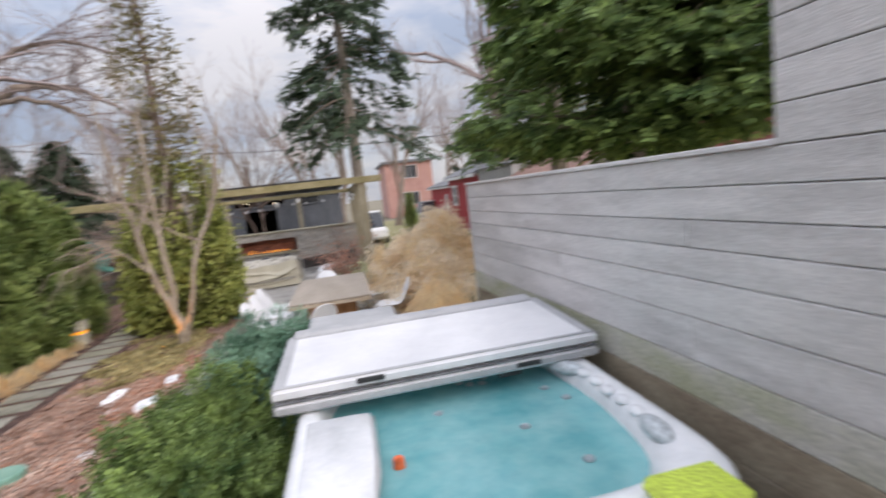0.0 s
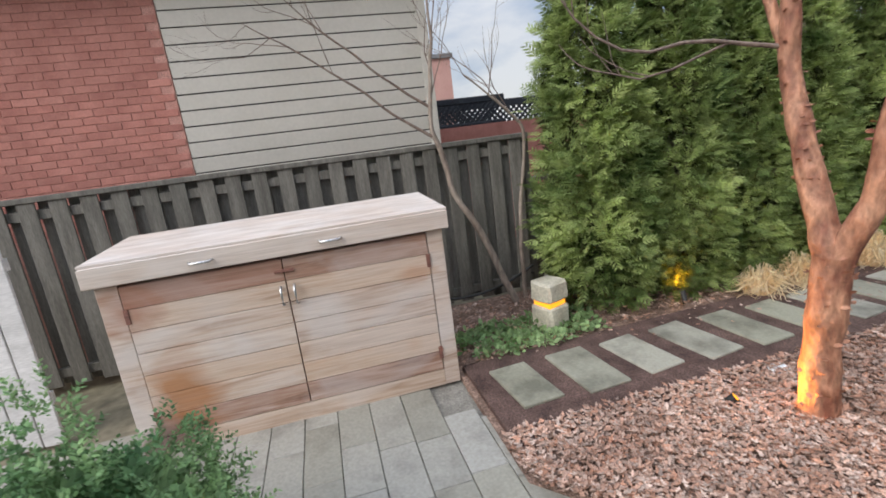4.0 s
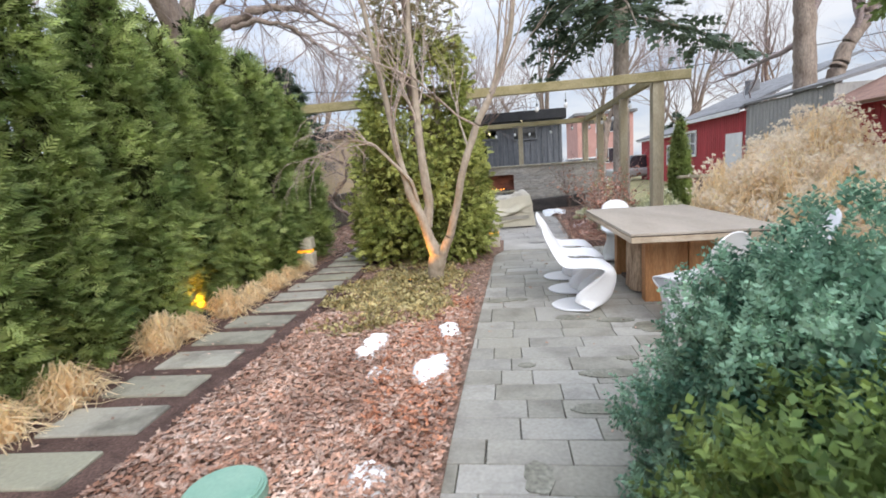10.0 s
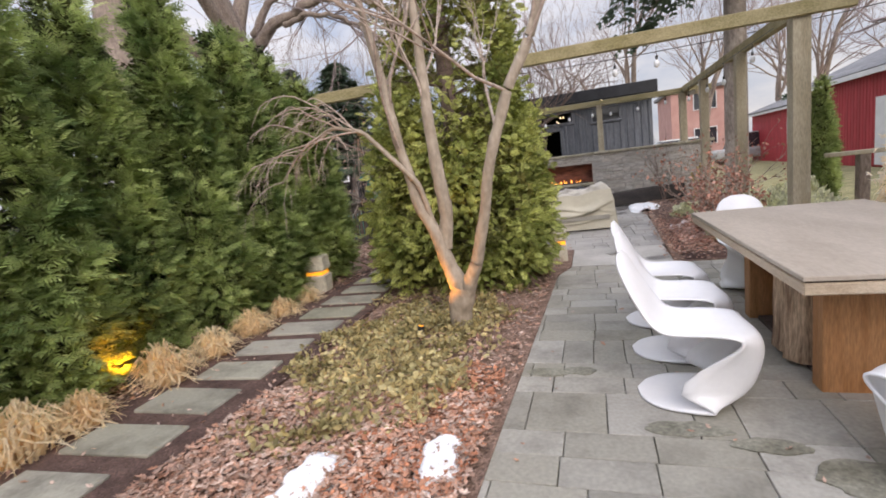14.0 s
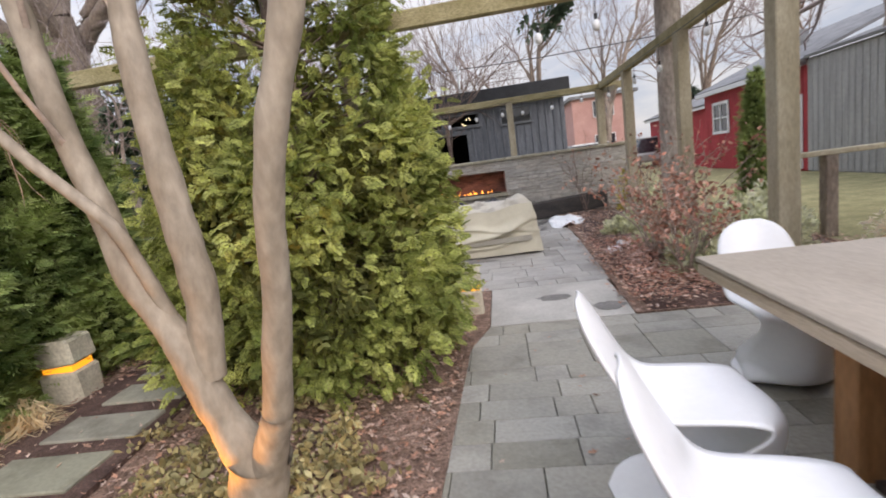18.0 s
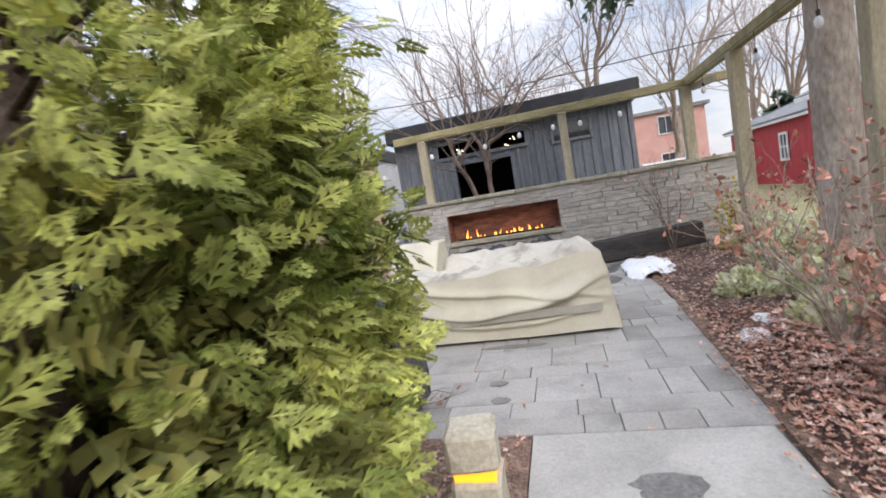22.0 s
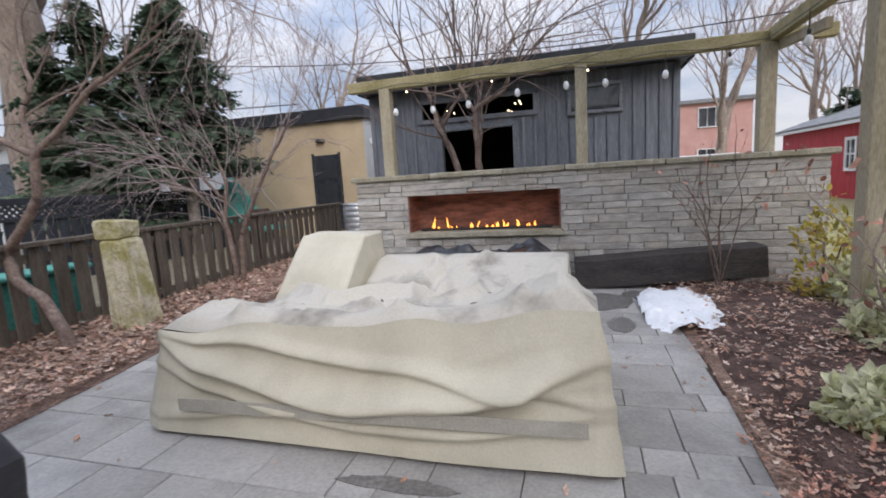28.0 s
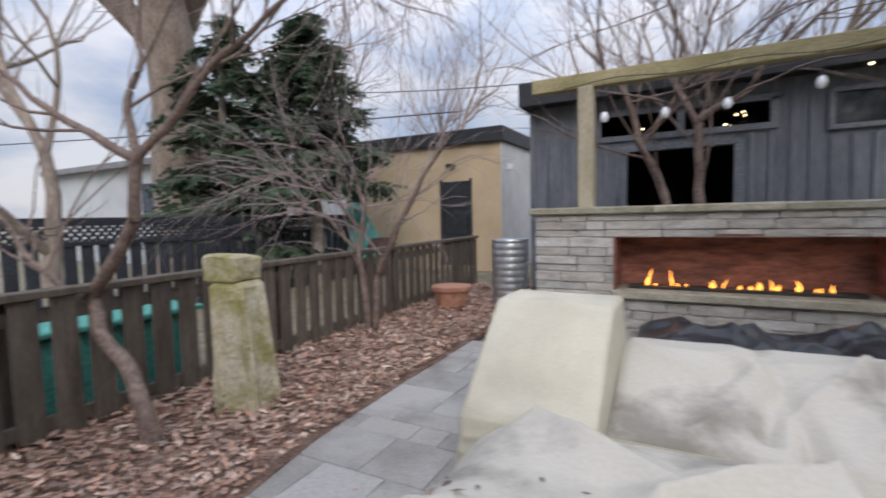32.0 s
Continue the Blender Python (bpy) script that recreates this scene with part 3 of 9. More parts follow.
def box(x0, x1, y0, y1, z0, z1, bevel=0.0, into=None):
    bm = into or bmesh.new()
    made = bmesh.ops.create_cube(bm, size=1)["verts"]
    for v in made:
        v.co = Vector(((x0 + x1) / 2 + v.co.x * (x1 - x0), (y0 + y1) / 2 + v.co.y * (y1 - y0), (z0 + z1) / 2 + v.co.z * (z1 - z0)))
    if bevel:
        edges = list({e for v in made for e in v.link_edges})
        bmesh.ops.bevel(bm, geom=edges, offset=bevel, segments=1, affect="EDGES")
    return bm


def turned(bm, m):
    bm.transform(m)
    return bm


def cylinder(r0, r1, z0, z1, x=0.0, y=0.0, sides=20, into=None, bevel=0.0):
    bm = into or bmesh.new()
    made = bmesh.ops.create_cone(bm, cap_ends=True, segments=sides, radius1=r0, radius2=r1, depth=z1 - z0)["verts"]
    bmesh.ops.translate(bm, verts=made, vec=(x, y, (z0 + z1) / 2))
    if bevel:
        rims = [e for e in {e for v in made for e in v.link_edges} if abs(e.verts[0].co.z - e.verts[1].co.z) < 1e-6]
        bmesh.ops.bevel(bm, geom=rims, offset=bevel, segments=2, affect="EDGES")
    return bm


def np_mesh(name, verts, faces, material=None, soft=False):
    """A mesh from an array of places and an array of faces of one size."""
    mesh = bpy.data.meshes.new(name)
    verts, faces = np.ascontiguousarray(verts, np.float32), np.ascontiguousarray(faces, np.int32)
    k = faces.shape[1]
    mesh.vertices.add(len(verts))
    mesh.vertices.foreach_set("co", verts.ravel())
    mesh.loops.add(faces.size)
    mesh.loops.foreach_set("vertex_index", faces.ravel())
    mesh.polygons.add(len(faces))
    mesh.polygons.foreach_set("loop_start", np.arange(0, faces.size, k, dtype=np.int32))
    mesh.update(calc_edges=True)
    if soft:
        smooth(mesh)
    if material:
        mesh.materials.append(material)
    return mesh


def tubes(paths, sides=6):
    """Verts and quads of tapered tubes along polylines: paths of (points, radii)."""
    all_v, all_f, base = [], [], 0
    ring = np.linspace(0, 2 * np.pi, sides, endpoint=False)
    for pts, radii in paths:
        pts, radii = np.asarray(pts, float), np.asarray(radii, float)
        way = np.gradient(pts, axis=0)
        way /= np.linalg.norm(way, axis=1, keepdims=True) + 1e-9
        ref = np.where(np.abs(way[:, 2:3]) < 0.9, [[0, 0, 1.0]], [[1.0, 0, 0]])
        u = np.cross(way, ref)
        u /= np.linalg.norm(u, axis=1, keepdims=True) + 1e-9
        w = np.cross(way, u)
        v = pts[:, None] + radii[:, None, None] * (np.cos(ring)[None, :, None] * u[:, None] + np.sin(ring)[None, :, None] * w[:, None])
        n = len(pts)
        a = np.arange(n - 1)[:, None] * sides + np.arange(sides)[None]
        b = np.arange(n - 1)[:, None] * sides + (np.arange(sides)[None] + 1) % sides
        all_f.append(np.stack([a, b, b + sides, a + sides], -1).reshape(-1, 4) + base)
        all_v.append(v.reshape(-1, 3))
        base += n * sides
    return np.concatenate(all_v), np.concatenate(all_f)


def tube_part(name, paths, material, parent=None, sides=6, label=""):
    return part(name, np_mesh(name, *tubes(paths, sides), material, True), None, parent, label)


def scatter(name, tv, tf, places, ways, scales, material, up=None, r=None):
    """Many copies of a small template (verts along +x, faces) joined into one mesh."""
    r = r or rng
    places, ways = np.asarray(places, float), np.asarray(ways, float)
    n = len(places)
    x = ways / (np.linalg.norm(ways, axis=1, keepdims=True) + 1e-9)
    ref = r.normal(size=(n, 3)) if up is None else np.asarray(up, float) + r.normal(scale=0.25, size=(n, 3))
    y = np.cross(ref, x)
    y /= np.linalg.norm(y, axis=1, keepdims=True) + 1e-9
    z = np.cross(x, y)
    s = np.asarray(scales, float).reshape(-1, 1, 1) * np.ones((n, 1, 1))
    v = places[:, None] + s * (tv[None, :, 0:1] * x[:, None] + tv[None, :, 1:2] * y[:, None] + tv[None, :, 2:3] * z[:, None])
    f = tf[None] + (np.arange(n) * len(tv))[:, None, None]
    return np_mesh(name, v.reshape(-1, 3), f.reshape(-1, tf.shape[1]), material)


def frond(pairs=4, width=0.11, reach=0.42, bend=-0.12):
    """A flat evergreen spray of unit length: pairs of narrow leaflets and a tip, joined along a rib."""
    v, f = [], []

    def blade(x, y, ang, length, w):
        c, s = np.cos(ang), np.sin(ang)
        k = len(v)
        for a, b in ((0, 0), (0.45 * length, w), (length, 0), (0.45 * length, -w)):
            px, py = x + a * c - b * s, y + a * s + b * c
            v.append((px, py, bend * (px * px + 2 * py * py)))
        f.append((k, k + 1, k + 2, k + 3))

    for i in range(pairs):
        at = 0.1 + 0.68 * i / max(pairs - 1, 1)
        size = reach * (1 - 0.45 * i / pairs)
        blade(at, 0, 0.75, size, width * size * 2)
        blade(at + 0.05, 0, -0.75, size, width * size * 2)
    blade(0.0, 0, 0, 1.0, width * 0.45)
    return np.array(v), np.array(f)


def leaf_blade(curl=0.25):
    """A pointed leaf of unit length in two quads, folded along its rib and curled."""
    v = np.array([(0, 0, 0), (0.35, 0.27, 0.08 + curl * 0.1), (0.75, 0.2, 0.1 + curl * 0.35), (1, 0, curl * 0.7), (0.75, -0.2, 0.1 + curl * 0.35), (0.35, -0.27, 0.08 + curl * 0.1)])
    return v, np.array([(0, 3, 2, 1), (0, 5, 4, 3)])


def needle_tuft(n=7):
    """A tuft of narrow needles of unit length."""
    v, f = [], []
    r = np.random.default_rng(3)
    for i in range(n):
        a, lift = 2 * np.pi * i / n, 0.45 + 0.25 * r.random()
        d = np.array([lift, np.cos(a) * 0.7, np.sin(a) * 0.7])
        d /= np.linalg.norm(d)
        side = np.cross(d, (1, 0.3, 0.2))
        side /= np.linalg.norm(side)
        k = len(v)
        v += [(0, 0, 0), tuple(d * 0.5 + side * 0.06), tuple(d), tuple(d * 0.5 - side * 0.06)]
        f.append((k, k + 1, k + 2, k + 3))
    return np.array(v), np.array(f)


def polygon_mesh(name, corners, z, material, depth=0.08, rough=0.0):
    """A slab with the outline corners, its top at z."""
    bm = bmesh.new()
    top = bm.faces.new([bm.verts.new((x, y, z)) for x, y in corners])
    bmesh.ops.recalc_face_normals(bm, faces=[top])
    if top.normal.z < 0:
        top.normal_flip()
    low = bmesh.ops.extrude_face_region(bm, geom=[top])["geom"]
    bmesh.ops.translate(bm, verts=[g for g in low if isinstance(g, bmesh.types.BMVert)], vec=(0, 0, -depth))
    bmesh.ops.recalc_face_normals(bm, faces=bm.faces)
    return bm


def inside(points, corners):
    """Which of the points lie inside the outline."""
    x, y = points[:, 0], points[:, 1]
    hit = np.zeros(len(points), bool)
    for (x0, y0), (x1, y1) in zip(corners, corners[1:] + corners[:1]):
        cross = ((y0 > y) != (y1 > y)) & (x < (x1 - x0) * (y - y0) / (y1 - y0 + 1e-12) + x0)
        hit ^= cross
    return hit


def in_outline(n, corners, r=None):
    """About n random points inside the outline."""
    r = r or rng
    c = np.array(corners)
    lo, hi = c.min(0), c.max(0)
    got = np.zeros((0, 2))
    while len(got) < n:
        p = lo + (hi - lo) * r.random((n * 2, 2))
        got = np.concatenate([got, p[inside(p, corners)]])
    return got[:n]


def branching(seed, base, way, length, radius, levels, forks=(3, 5), spread=0.55, lift=0.12, wiggle=0.1, shrink=0.66, thin=0.55, steps=5, first_fork=0.35):
    """Polylines of a bare tree, level by level: lists of (points, radii)."""
    r = np.random.default_rng(seed)
    out = [[] for _ in range(levels)]

    def grow(p, d, length, rad, level):
        pts, radii = [np.array(p, float)], [rad]
        d = np.array(d, float) / np.linalg.norm(d)
        for i in range(steps):
            d = d + r.normal(scale=wiggle, size=3) + np.array([0, 0, lift * (0.3 if level == 0 else 1)])
            d /= np.linalg.norm(d)
            pts.append(pts[-1] + d * length / steps)
            radii.append(rad * (1 - (1 - thin) * (i + 1) / steps))
        if level == levels - 1:
            radii[-1] = rad * 0.25
        out[level].append((np.array(pts), np.array(radii)))
        if level + 1 >= levels:
            return
        count = r.integers(forks[0], forks[1] + 1)
        for k in range(count):
            at = 1.0 if k == 0 else first_fork + (1 - first_fork) * r.random()
            i = min(int(at * steps), steps - 1)
            q = pts[i] + (pts[i + 1] - pts[i]) * (at * steps - i)
            a = r.random() * 2 * np.pi
            u = np.cross(d, (0.3, 0.5, 0.8))
            u /= np.linalg.norm(u)
            w = np.cross(d, u)
            lean = spread * (0.5 + 0.8 * r.random()) * (0.5 if k == 0 else 1)
            nd = d * np.cos(lean) + (u * np.cos(a) + w * np.sin(a)) * np.sin(lean)
            grow(q, nd, length * shrink * (0.75 + 0.45 * r.random()), radii[i] * (0.85 if k == 0 else 0.6), level + 1)

    grow(base, way, length, radius, 0)
    return out


def bare_tree(name, seed, base, height, radius, label, bark, twig=None, levels=5, way=(0, 0, 1), group="", **more):
    """A leafless tree: trunk, limbs and twigs."""
    grown = branching(seed, (base[0], base[1], base[2] - 0.05), way, height, radius, levels, **more)
    ob = thing(name, base, label, "tree", group)
    tube_part("trunk", grown[0], bark, ob, 10)
    tagged(tube_part("branch_frame", grown[1] + (grown[2] if levels > 3 else []), bark, ob, 6), kind="stuff")
    fine = [p for level in grown[(3 if levels > 3 else 2):] for p in level]
    tagged(tube_part("twig_crown", fine, twig or bark, ob, 3), kind="stuff")
    return ob

# ---- ground, beds and paving ----
# x runs across the garden, y along it towards the fireplace wall.
BED_MAIN = [(-3.36, 2.61), (-2.03, 3.75), (-2.02, 6.0), (-1.98, 8.1), (-1.9, 11.3), (-1.76, 11.75), (-1.76, 12.93), (-6.2, 13.0), (-6.2, 2.62)]
BED_RIGHT = [(-0.53, 11.78), (-0.47, 13.0), (-0.40, 14.9), (-0.34, 16.2), (-0.45, 18.8), (2.2, 18.86), (2.2, 11.78)]
BED_LEFT = [(-4.62, 13.0), (-4.62, 14.6), (-4.72, 15.4), (-4.9, 16.4), (-4.95, 17.5), (-4.98, 19.6), (-5.05, 22.8), (-6.6, 22.8), (-6.6, 13.0)]

ground = solo("ground", box(-400, 400, -400, 400, -0.5, -0.06), M["far_ground"], "dull winter ground reaching far off", "ground", kind="structure")
lawn = solo("ground_lawn", box(2.2, 30, 4.0, 45, -0.06, -0.02), M["lawn"], "pale winter lawn behind the pergola", "lawn", kind="structure")
solo("ground_paving_base", box(-5.0, 2.2, -3, 19.0, -0.06, -0.028), M["joint"], "dark sandy bedding under the paving", "ground", kind="structure")


def bed(name, corners, z, label, material, bumps=0.03, step=0.12):
    """A planting bed: a grid of soil with gentle mounds, inside the outline, on a solid rim."""
    rim = part(name, polygon_mesh(name, corners, min(z - 0.012, 0.016), None, 0.05), M["litter"])
    c = np.array(corners)
    xs = np.arange(c[:, 0].min(), c[:, 0].max() + step, step)
    ys = np.arange(c[:, 1].min(), c[:, 1].max() + step, step)
    gx, gy = np.meshgrid(xs, ys, indexing="ij")
    flat = np.stack([gx.ravel(), gy.ravel()], -1)
    gz = np.array([z + bumps * noise.noise((x * 1.3, y * 1.3, 2.0)) + bumps * 0.5 * noise.noise((x * 6, y * 6, 5.0)) for x, y in flat])
    ok = inside(flat, corners).reshape(gx.shape)
    idx = np.arange(len(flat)).reshape(gx.shape)
    keep = ok[:-1, :-1] & ok[1:, :-1] & ok[1:, 1:] & ok[:-1, 1:]
    f = np.stack([idx[:-1, :-1][keep], idx[1:, :-1][keep], idx[1:, 1:][keep], idx[:-1, 1:][keep]], -1)
    # the sheet comes down to the paving along its edge
    touched = np.zeros(len(flat))
    np.add.at(touched, f.ravel(), 1)
    gz = np.where(touched < 4, np.minimum(gz, 0.008), gz)
    mesh = np_mesh("soil", np.column_stack([flat, gz]), f, material, True)
    tagged(rim, label, "flower bed", kind="structure")
    part("soil", mesh, None, rim)
    return rim


bed("ground_bed_main", BED_MAIN, 0.03, "long bed covered in pinkish brown leaf litter", M["litter"])
bed("ground_bed_right", BED_RIGHT, 0.05, "bed of dark mulch and dry leaves beside the patio", M["soil"], 0.05)
bed("ground_bed_left", BED_LEFT, 0.04, "leaf-strewn bed along the low fence", M["litter"], 0.05)
path_soil = solo("path_soil", polygon_mesh("path_soil", [(-4.72, 2.66), (-3.62, 2.66), (-3.66, 6), (-3.72, 9), (-4.0, 12.6), (-4.95, 12.6), (-4.82, 9), (-4.76, 6)], 0.055, None, 0.04),
                 M["soil"], "strip of dark mulch between the stepping slabs", "path", kind="structure")

# stepping slabs, one by one
stepping = tagged(new("stepping_path"), "row of pale rectangular stepping slabs in dark mulch", "path", kind="structure")
slab_r = random.Random(4)
for k in range(20):
    w, d = 0.56 + 0.07 * slab_r.random() + min(0.06, 0.004 * k), 0.31 + 0.04 * slab_r.random()
    y = 2.99 + 0.492 * k
    x = -4.23 + 0.012 * slab_r.uniform(-1, 1) - (0.03 * max(0, k - 14))
    bm = box(-w / 2, w / 2, -d / 2, d / 2, -0.05, 0.012, 0.008)
    for v in bm.verts:
        v.co.x += 0.008 * noise.noise((v.co.x * 9, k, 1))
        v.co.y += 0.012 * noise.noise((v.co.y * 9, k, 3))
    piece("slab", to_mesh("slab", bm, M["step_slab"]), pose(x, y, 0.062, 0.8 * slab_r.uniform(-1, 1), 0.8 * slab_r.uniform(-1, 1), 5 + 3 * slab_r.uniform(-1, 1)), stepping)

# ---- walls, fences and buildings ----


def board_fence(name, x, y0, y1, height, label, material, boards=0.14, gap=0.075, turn=0.0, rail=True, both=False):
    """An upright board fence along y: posts, rails, a cap and every board."""
    f = tagged(new(name), label, "fence", kind="structure")
    f.matrix_basis = Matrix.Translation((x, y0, 0)) @ Matrix.Rotation(radians(turn), 4, "Z")
    n = int((y1 - y0) / (boards + gap))
    board = to_mesh("board", box(-0.011, 0.011, -boards / 2, boards / 2, 0.04, height - 0.05, 0.004), material)
    post = to_mesh("post", box(-0.045, 0.045, -0.045, 0.045, 0, height - 0.02, 0.006), material)
    length = y1 - y0
    for k in range(n):
        y = (k + 0.5) * length / n
        ob = new("board", board)
        ob.parent = f
        ob.matrix_basis = pose(0.038, y, 0, 0, 0.4 * slab_r.uniform(-1, 1), 1.5 * slab_r.uniform(-1, 1))
        if both:
            ob = new("board", board)
            ob.parent = f
            ob.matrix_basis = pose(-0.038, y + length / n / 2, 0)
    for k in range(int(length / 2.2) + 1):
        ob = new("post", post)
        ob.parent = f
        ob.matrix_basis = pose(-0.08, min(k * 2.2, length - 0.05), 0)
    for z in (0.16, height - 0.16):
        ob = new("rail", to_mesh("rail", box(-0.025, 0.025, 0, length, z - 0.045, z + 0.045, 0.004), material))
        ob.parent = f
    ob = new("cap", to_mesh("cap", box(-0.075, 0.075, -0.03, length + 0.03, height - 0.05, height, 0.006), material))
    ob.parent = f
    return f


fence_tall = board_fence("fence_tall", -6.25, -3.0, 4.05, 1.82, "tall grey-green board-on-board fence with a flat cap", M["fence_green"], 0.14, 0.10, both=True)
fence_mid = board_fence("fence_mid", -6.42, 4.05, 13.4, 1.3, "brown board fence behind the hedge", M["fence"], 0.14, 0.10)
fence_low = board_fence("fence_low", -6.3, 13.2, 22.9, 1.02, "low weathered brown board fence with gaps", M["fence_low"], 0.15, 0.062, turn=2.2)

# neighbour's house: brick below left, beige siding, roof edge
house = thing("neighbour_house", (-6.8, 0, 0), "neighbouring house of red brick and beige vinyl siding", "house")
part("wall", box(-12, -6.84, -6, 3.22, 0, 4.0), M["siding"], house)
# near-black sheet added behind the clapboards to paint their shadow lines
part("backing", box(-6.842, -6.832, 0.57, 3.2, 1.3, 3.9), M["painted_shade"], house, "dark sheet that paints the shadow lines between clapboards")
clap = to_mesh("clapboard", box(-0.012, 0.014, 0, 2.66, 0, 0.142, 0.002), M["siding"])
for k in range(15):
    piece("clapboard", clap, pose(-6.816, 0.58, 1.52 + 0.158 * k, 0, 8.0, 0), house)
part("corner_trim", box(-6.86, -6.79, 3.15, 3.26, 0, 3.86, 0.005), M["siding"], house)
part("brick_wall", box(-6.86, -6.812, -6, 0.565, 0, 4.0), M["mortar"], house)
brick = to_mesh("brick", box(-0.006, 0.006, -0.103, 0.103, -0.0335, 0.0335, 0.003), M["brick"])
count = 0
more_bricks = bmesh.new()
for row in range(33):
    for k in range(16):
        y = 0.45 - 0.215 * k - (0.107 if row % 2 else 0)
        if count < 298:
            piece("brick", brick, pose(-6.81, y, 1.42 + 0.074 * row), house)
            count += 1
        else:
            box(-6.816, -6.804, y - 0.103, y + 0.103, 1.3865 + 0.074 * row, 1.4535 + 0.074 * row, into=more_bricks)
tagged(part("more_bricks", more_bricks, M["brick"], house), kind="stuff")
part("eave", box(-7.2, -6.35, -6, 3.55, 3.86, 4.06, 0.01), M["pale_wall"], house, "grey roof gutter and soffit")
part("roof", turned(box(-5.2, 0.45, -6.1, 3.6, 0, 0.12), pose(-6.8, 0, 4.1, 0, 24, 0)), M["roof"], house)

# the pale grey board wall beside the hot tub
tub_wall = tagged(new("wall_tub"), "silvery grey wall of wide horizontal boards, stained green at its foot", "wall", kind="structure")
tub_wall.matrix_basis = pose(2.52, 0, 0, 0, 0, 3.0)


def wall_board(y0, y1, z0, z1, material, x=0.0):
    ob = new("board", to_mesh("board", box(x, x + 0.05, y0, y1, z0 + 0.003, z1 - 0.003, 0.005), material))
    ob.parent = tub_wall


core = new("core", to_mesh("core", box(0.05, 0.15, -6, 6.52, -0.05, 2.3), M["grey_board"]))
core.parent = tub_wall
core2 = new("core", to_mesh("core", box(0.05, 0.15, -6, 2.06, 2.3, 3.35), M["grey_board"]))
core2.parent = tub_wall
wall_z = [-0.05, 0.20, 0.44, 0.68, 0.93, 1.16, 1.42, 1.65, 1.83, 1.99, 2.17, 2.34]
for i, (z0, z1) in enumerate(zip(wall_z, wall_z[1:])):
    cuts = [-6, 0.4 + 1.1 * ((i * 7) % 3), 4.1 + 0.7 * ((i * 5) % 3), 6.52]
    for y0, y1 in zip(cuts, cuts[1:]):
        wall_board(y0, y1 - 0.003, z0, z1, M["wet_board"] if z1 < 0.94 else M["algae_board"] if z1 < 1.2 else M["grey_board"])
for z0, z1 in ((2.34, 2.52), (2.52, 2.70), (2.70, 2.88), (2.88, 3.06), (3.06, 3.22), (3.22, 3.38)):
    wall_board(-6, 2.06, z0, z1, M["grey_board"])
cap = new("cap", to_mesh("cap", box(-0.02, 0.17, 2.06, 6.55, 2.34, 2.37, 0.005), M["grey_board"]))
cap.parent = tub_wall
end = new("end_board", to_mesh("end_board", box(-0.004, 0.15, 6.52, 6.55, -0.05, 2.34, 0.004), M["grey_board"]))
end.parent = tub_wall

# raised deck from which the walk starts, with two steps down
deck = tagged(new("deck"), "raised grey timber deck with steps beside the hot tub", "deck", kind="structure")
for k in range(26):
    if k == 0:
        plank_mesh = to_mesh("plank", box(-1.0, 2.3, -0.068, 0.068, -0.03, 0, 0.003), M["fence_green"])
    piece("plank", plank_mesh, pose(0, -1.95 + 0.142 * k, 0.8), deck)
part("skirt", box(-0.98, 2.25, -2.0, 1.6, -0.05, 0.76), M["fence_green"], deck)
for x1, z in ((-1.0, 0.53), (-1.3, 0.27)):
    part("step", box(x1 - 0.31, x1 - 0.002, 0.6, 1.9, -0.05, z, 0.008), M["fence_green"], deck)

# timber edge of the raised lawn beyond the grasses
edging = thing("timber_edging", (2.7, 10.7, 0), "weathered timber plank edging between grasses and lawn", "edging")
part("plank", turned(box(-0.03, 0.03, 0, 4.6, -0.05, 0.30, 0.006), pose(2.58, 8.5, 0, 0, 0, -5.5)), M["timber"], edging)
part("top_plank", turned(box(-0.09, 0.09, 0, 4.6, 0.30, 0.335, 0.006), pose(2.58, 8.5, 0, 0, 0, -5.5)), M["timber"], edging)
for k in range(4):
    part("stake", turned(box(-0.035, 0.035, -0.035, 0.035, -0.1, 0.30), pose(2.64 + 0.135 * k, 8.6 + 1.4 * k, 0, 0, 0, -5.5)), M["timber"], edging)

# ---- the fireplace wall ----
WALL_Y, WALL_L, WALL_R, WALL_TOP = 18.88, -4.17, 1.44, 1.41
FIRE = (-3.43, -1.40, 0.69, 1.22)
fire_wall = thing("wall_fireplace", (-1.4, WALL_Y + 0.25, 0), "long low garden wall of grey ledgestone with a gas fireplace", "wall", kind="structure")
for x0, x1, z0, z1 in ((WALL_L + 0.03, FIRE[0], 0, WALL_TOP), (FIRE[1], WALL_R - 0.03, 0, WALL_TOP), (FIRE[0], FIRE[1], 0, FIRE[2]), (FIRE[0], FIRE[1], FIRE[3], WALL_TOP)):
    part("core", box(x0, x1, WALL_Y + 0.035, WALL_Y + 0.5, z0 - (0.05 if z0 == 0 else 0), z1), M["stone_back"], fire_wall)
stone_r = random.Random(11)
z, row = 0.0, 0
stones, more_stones = 0, []
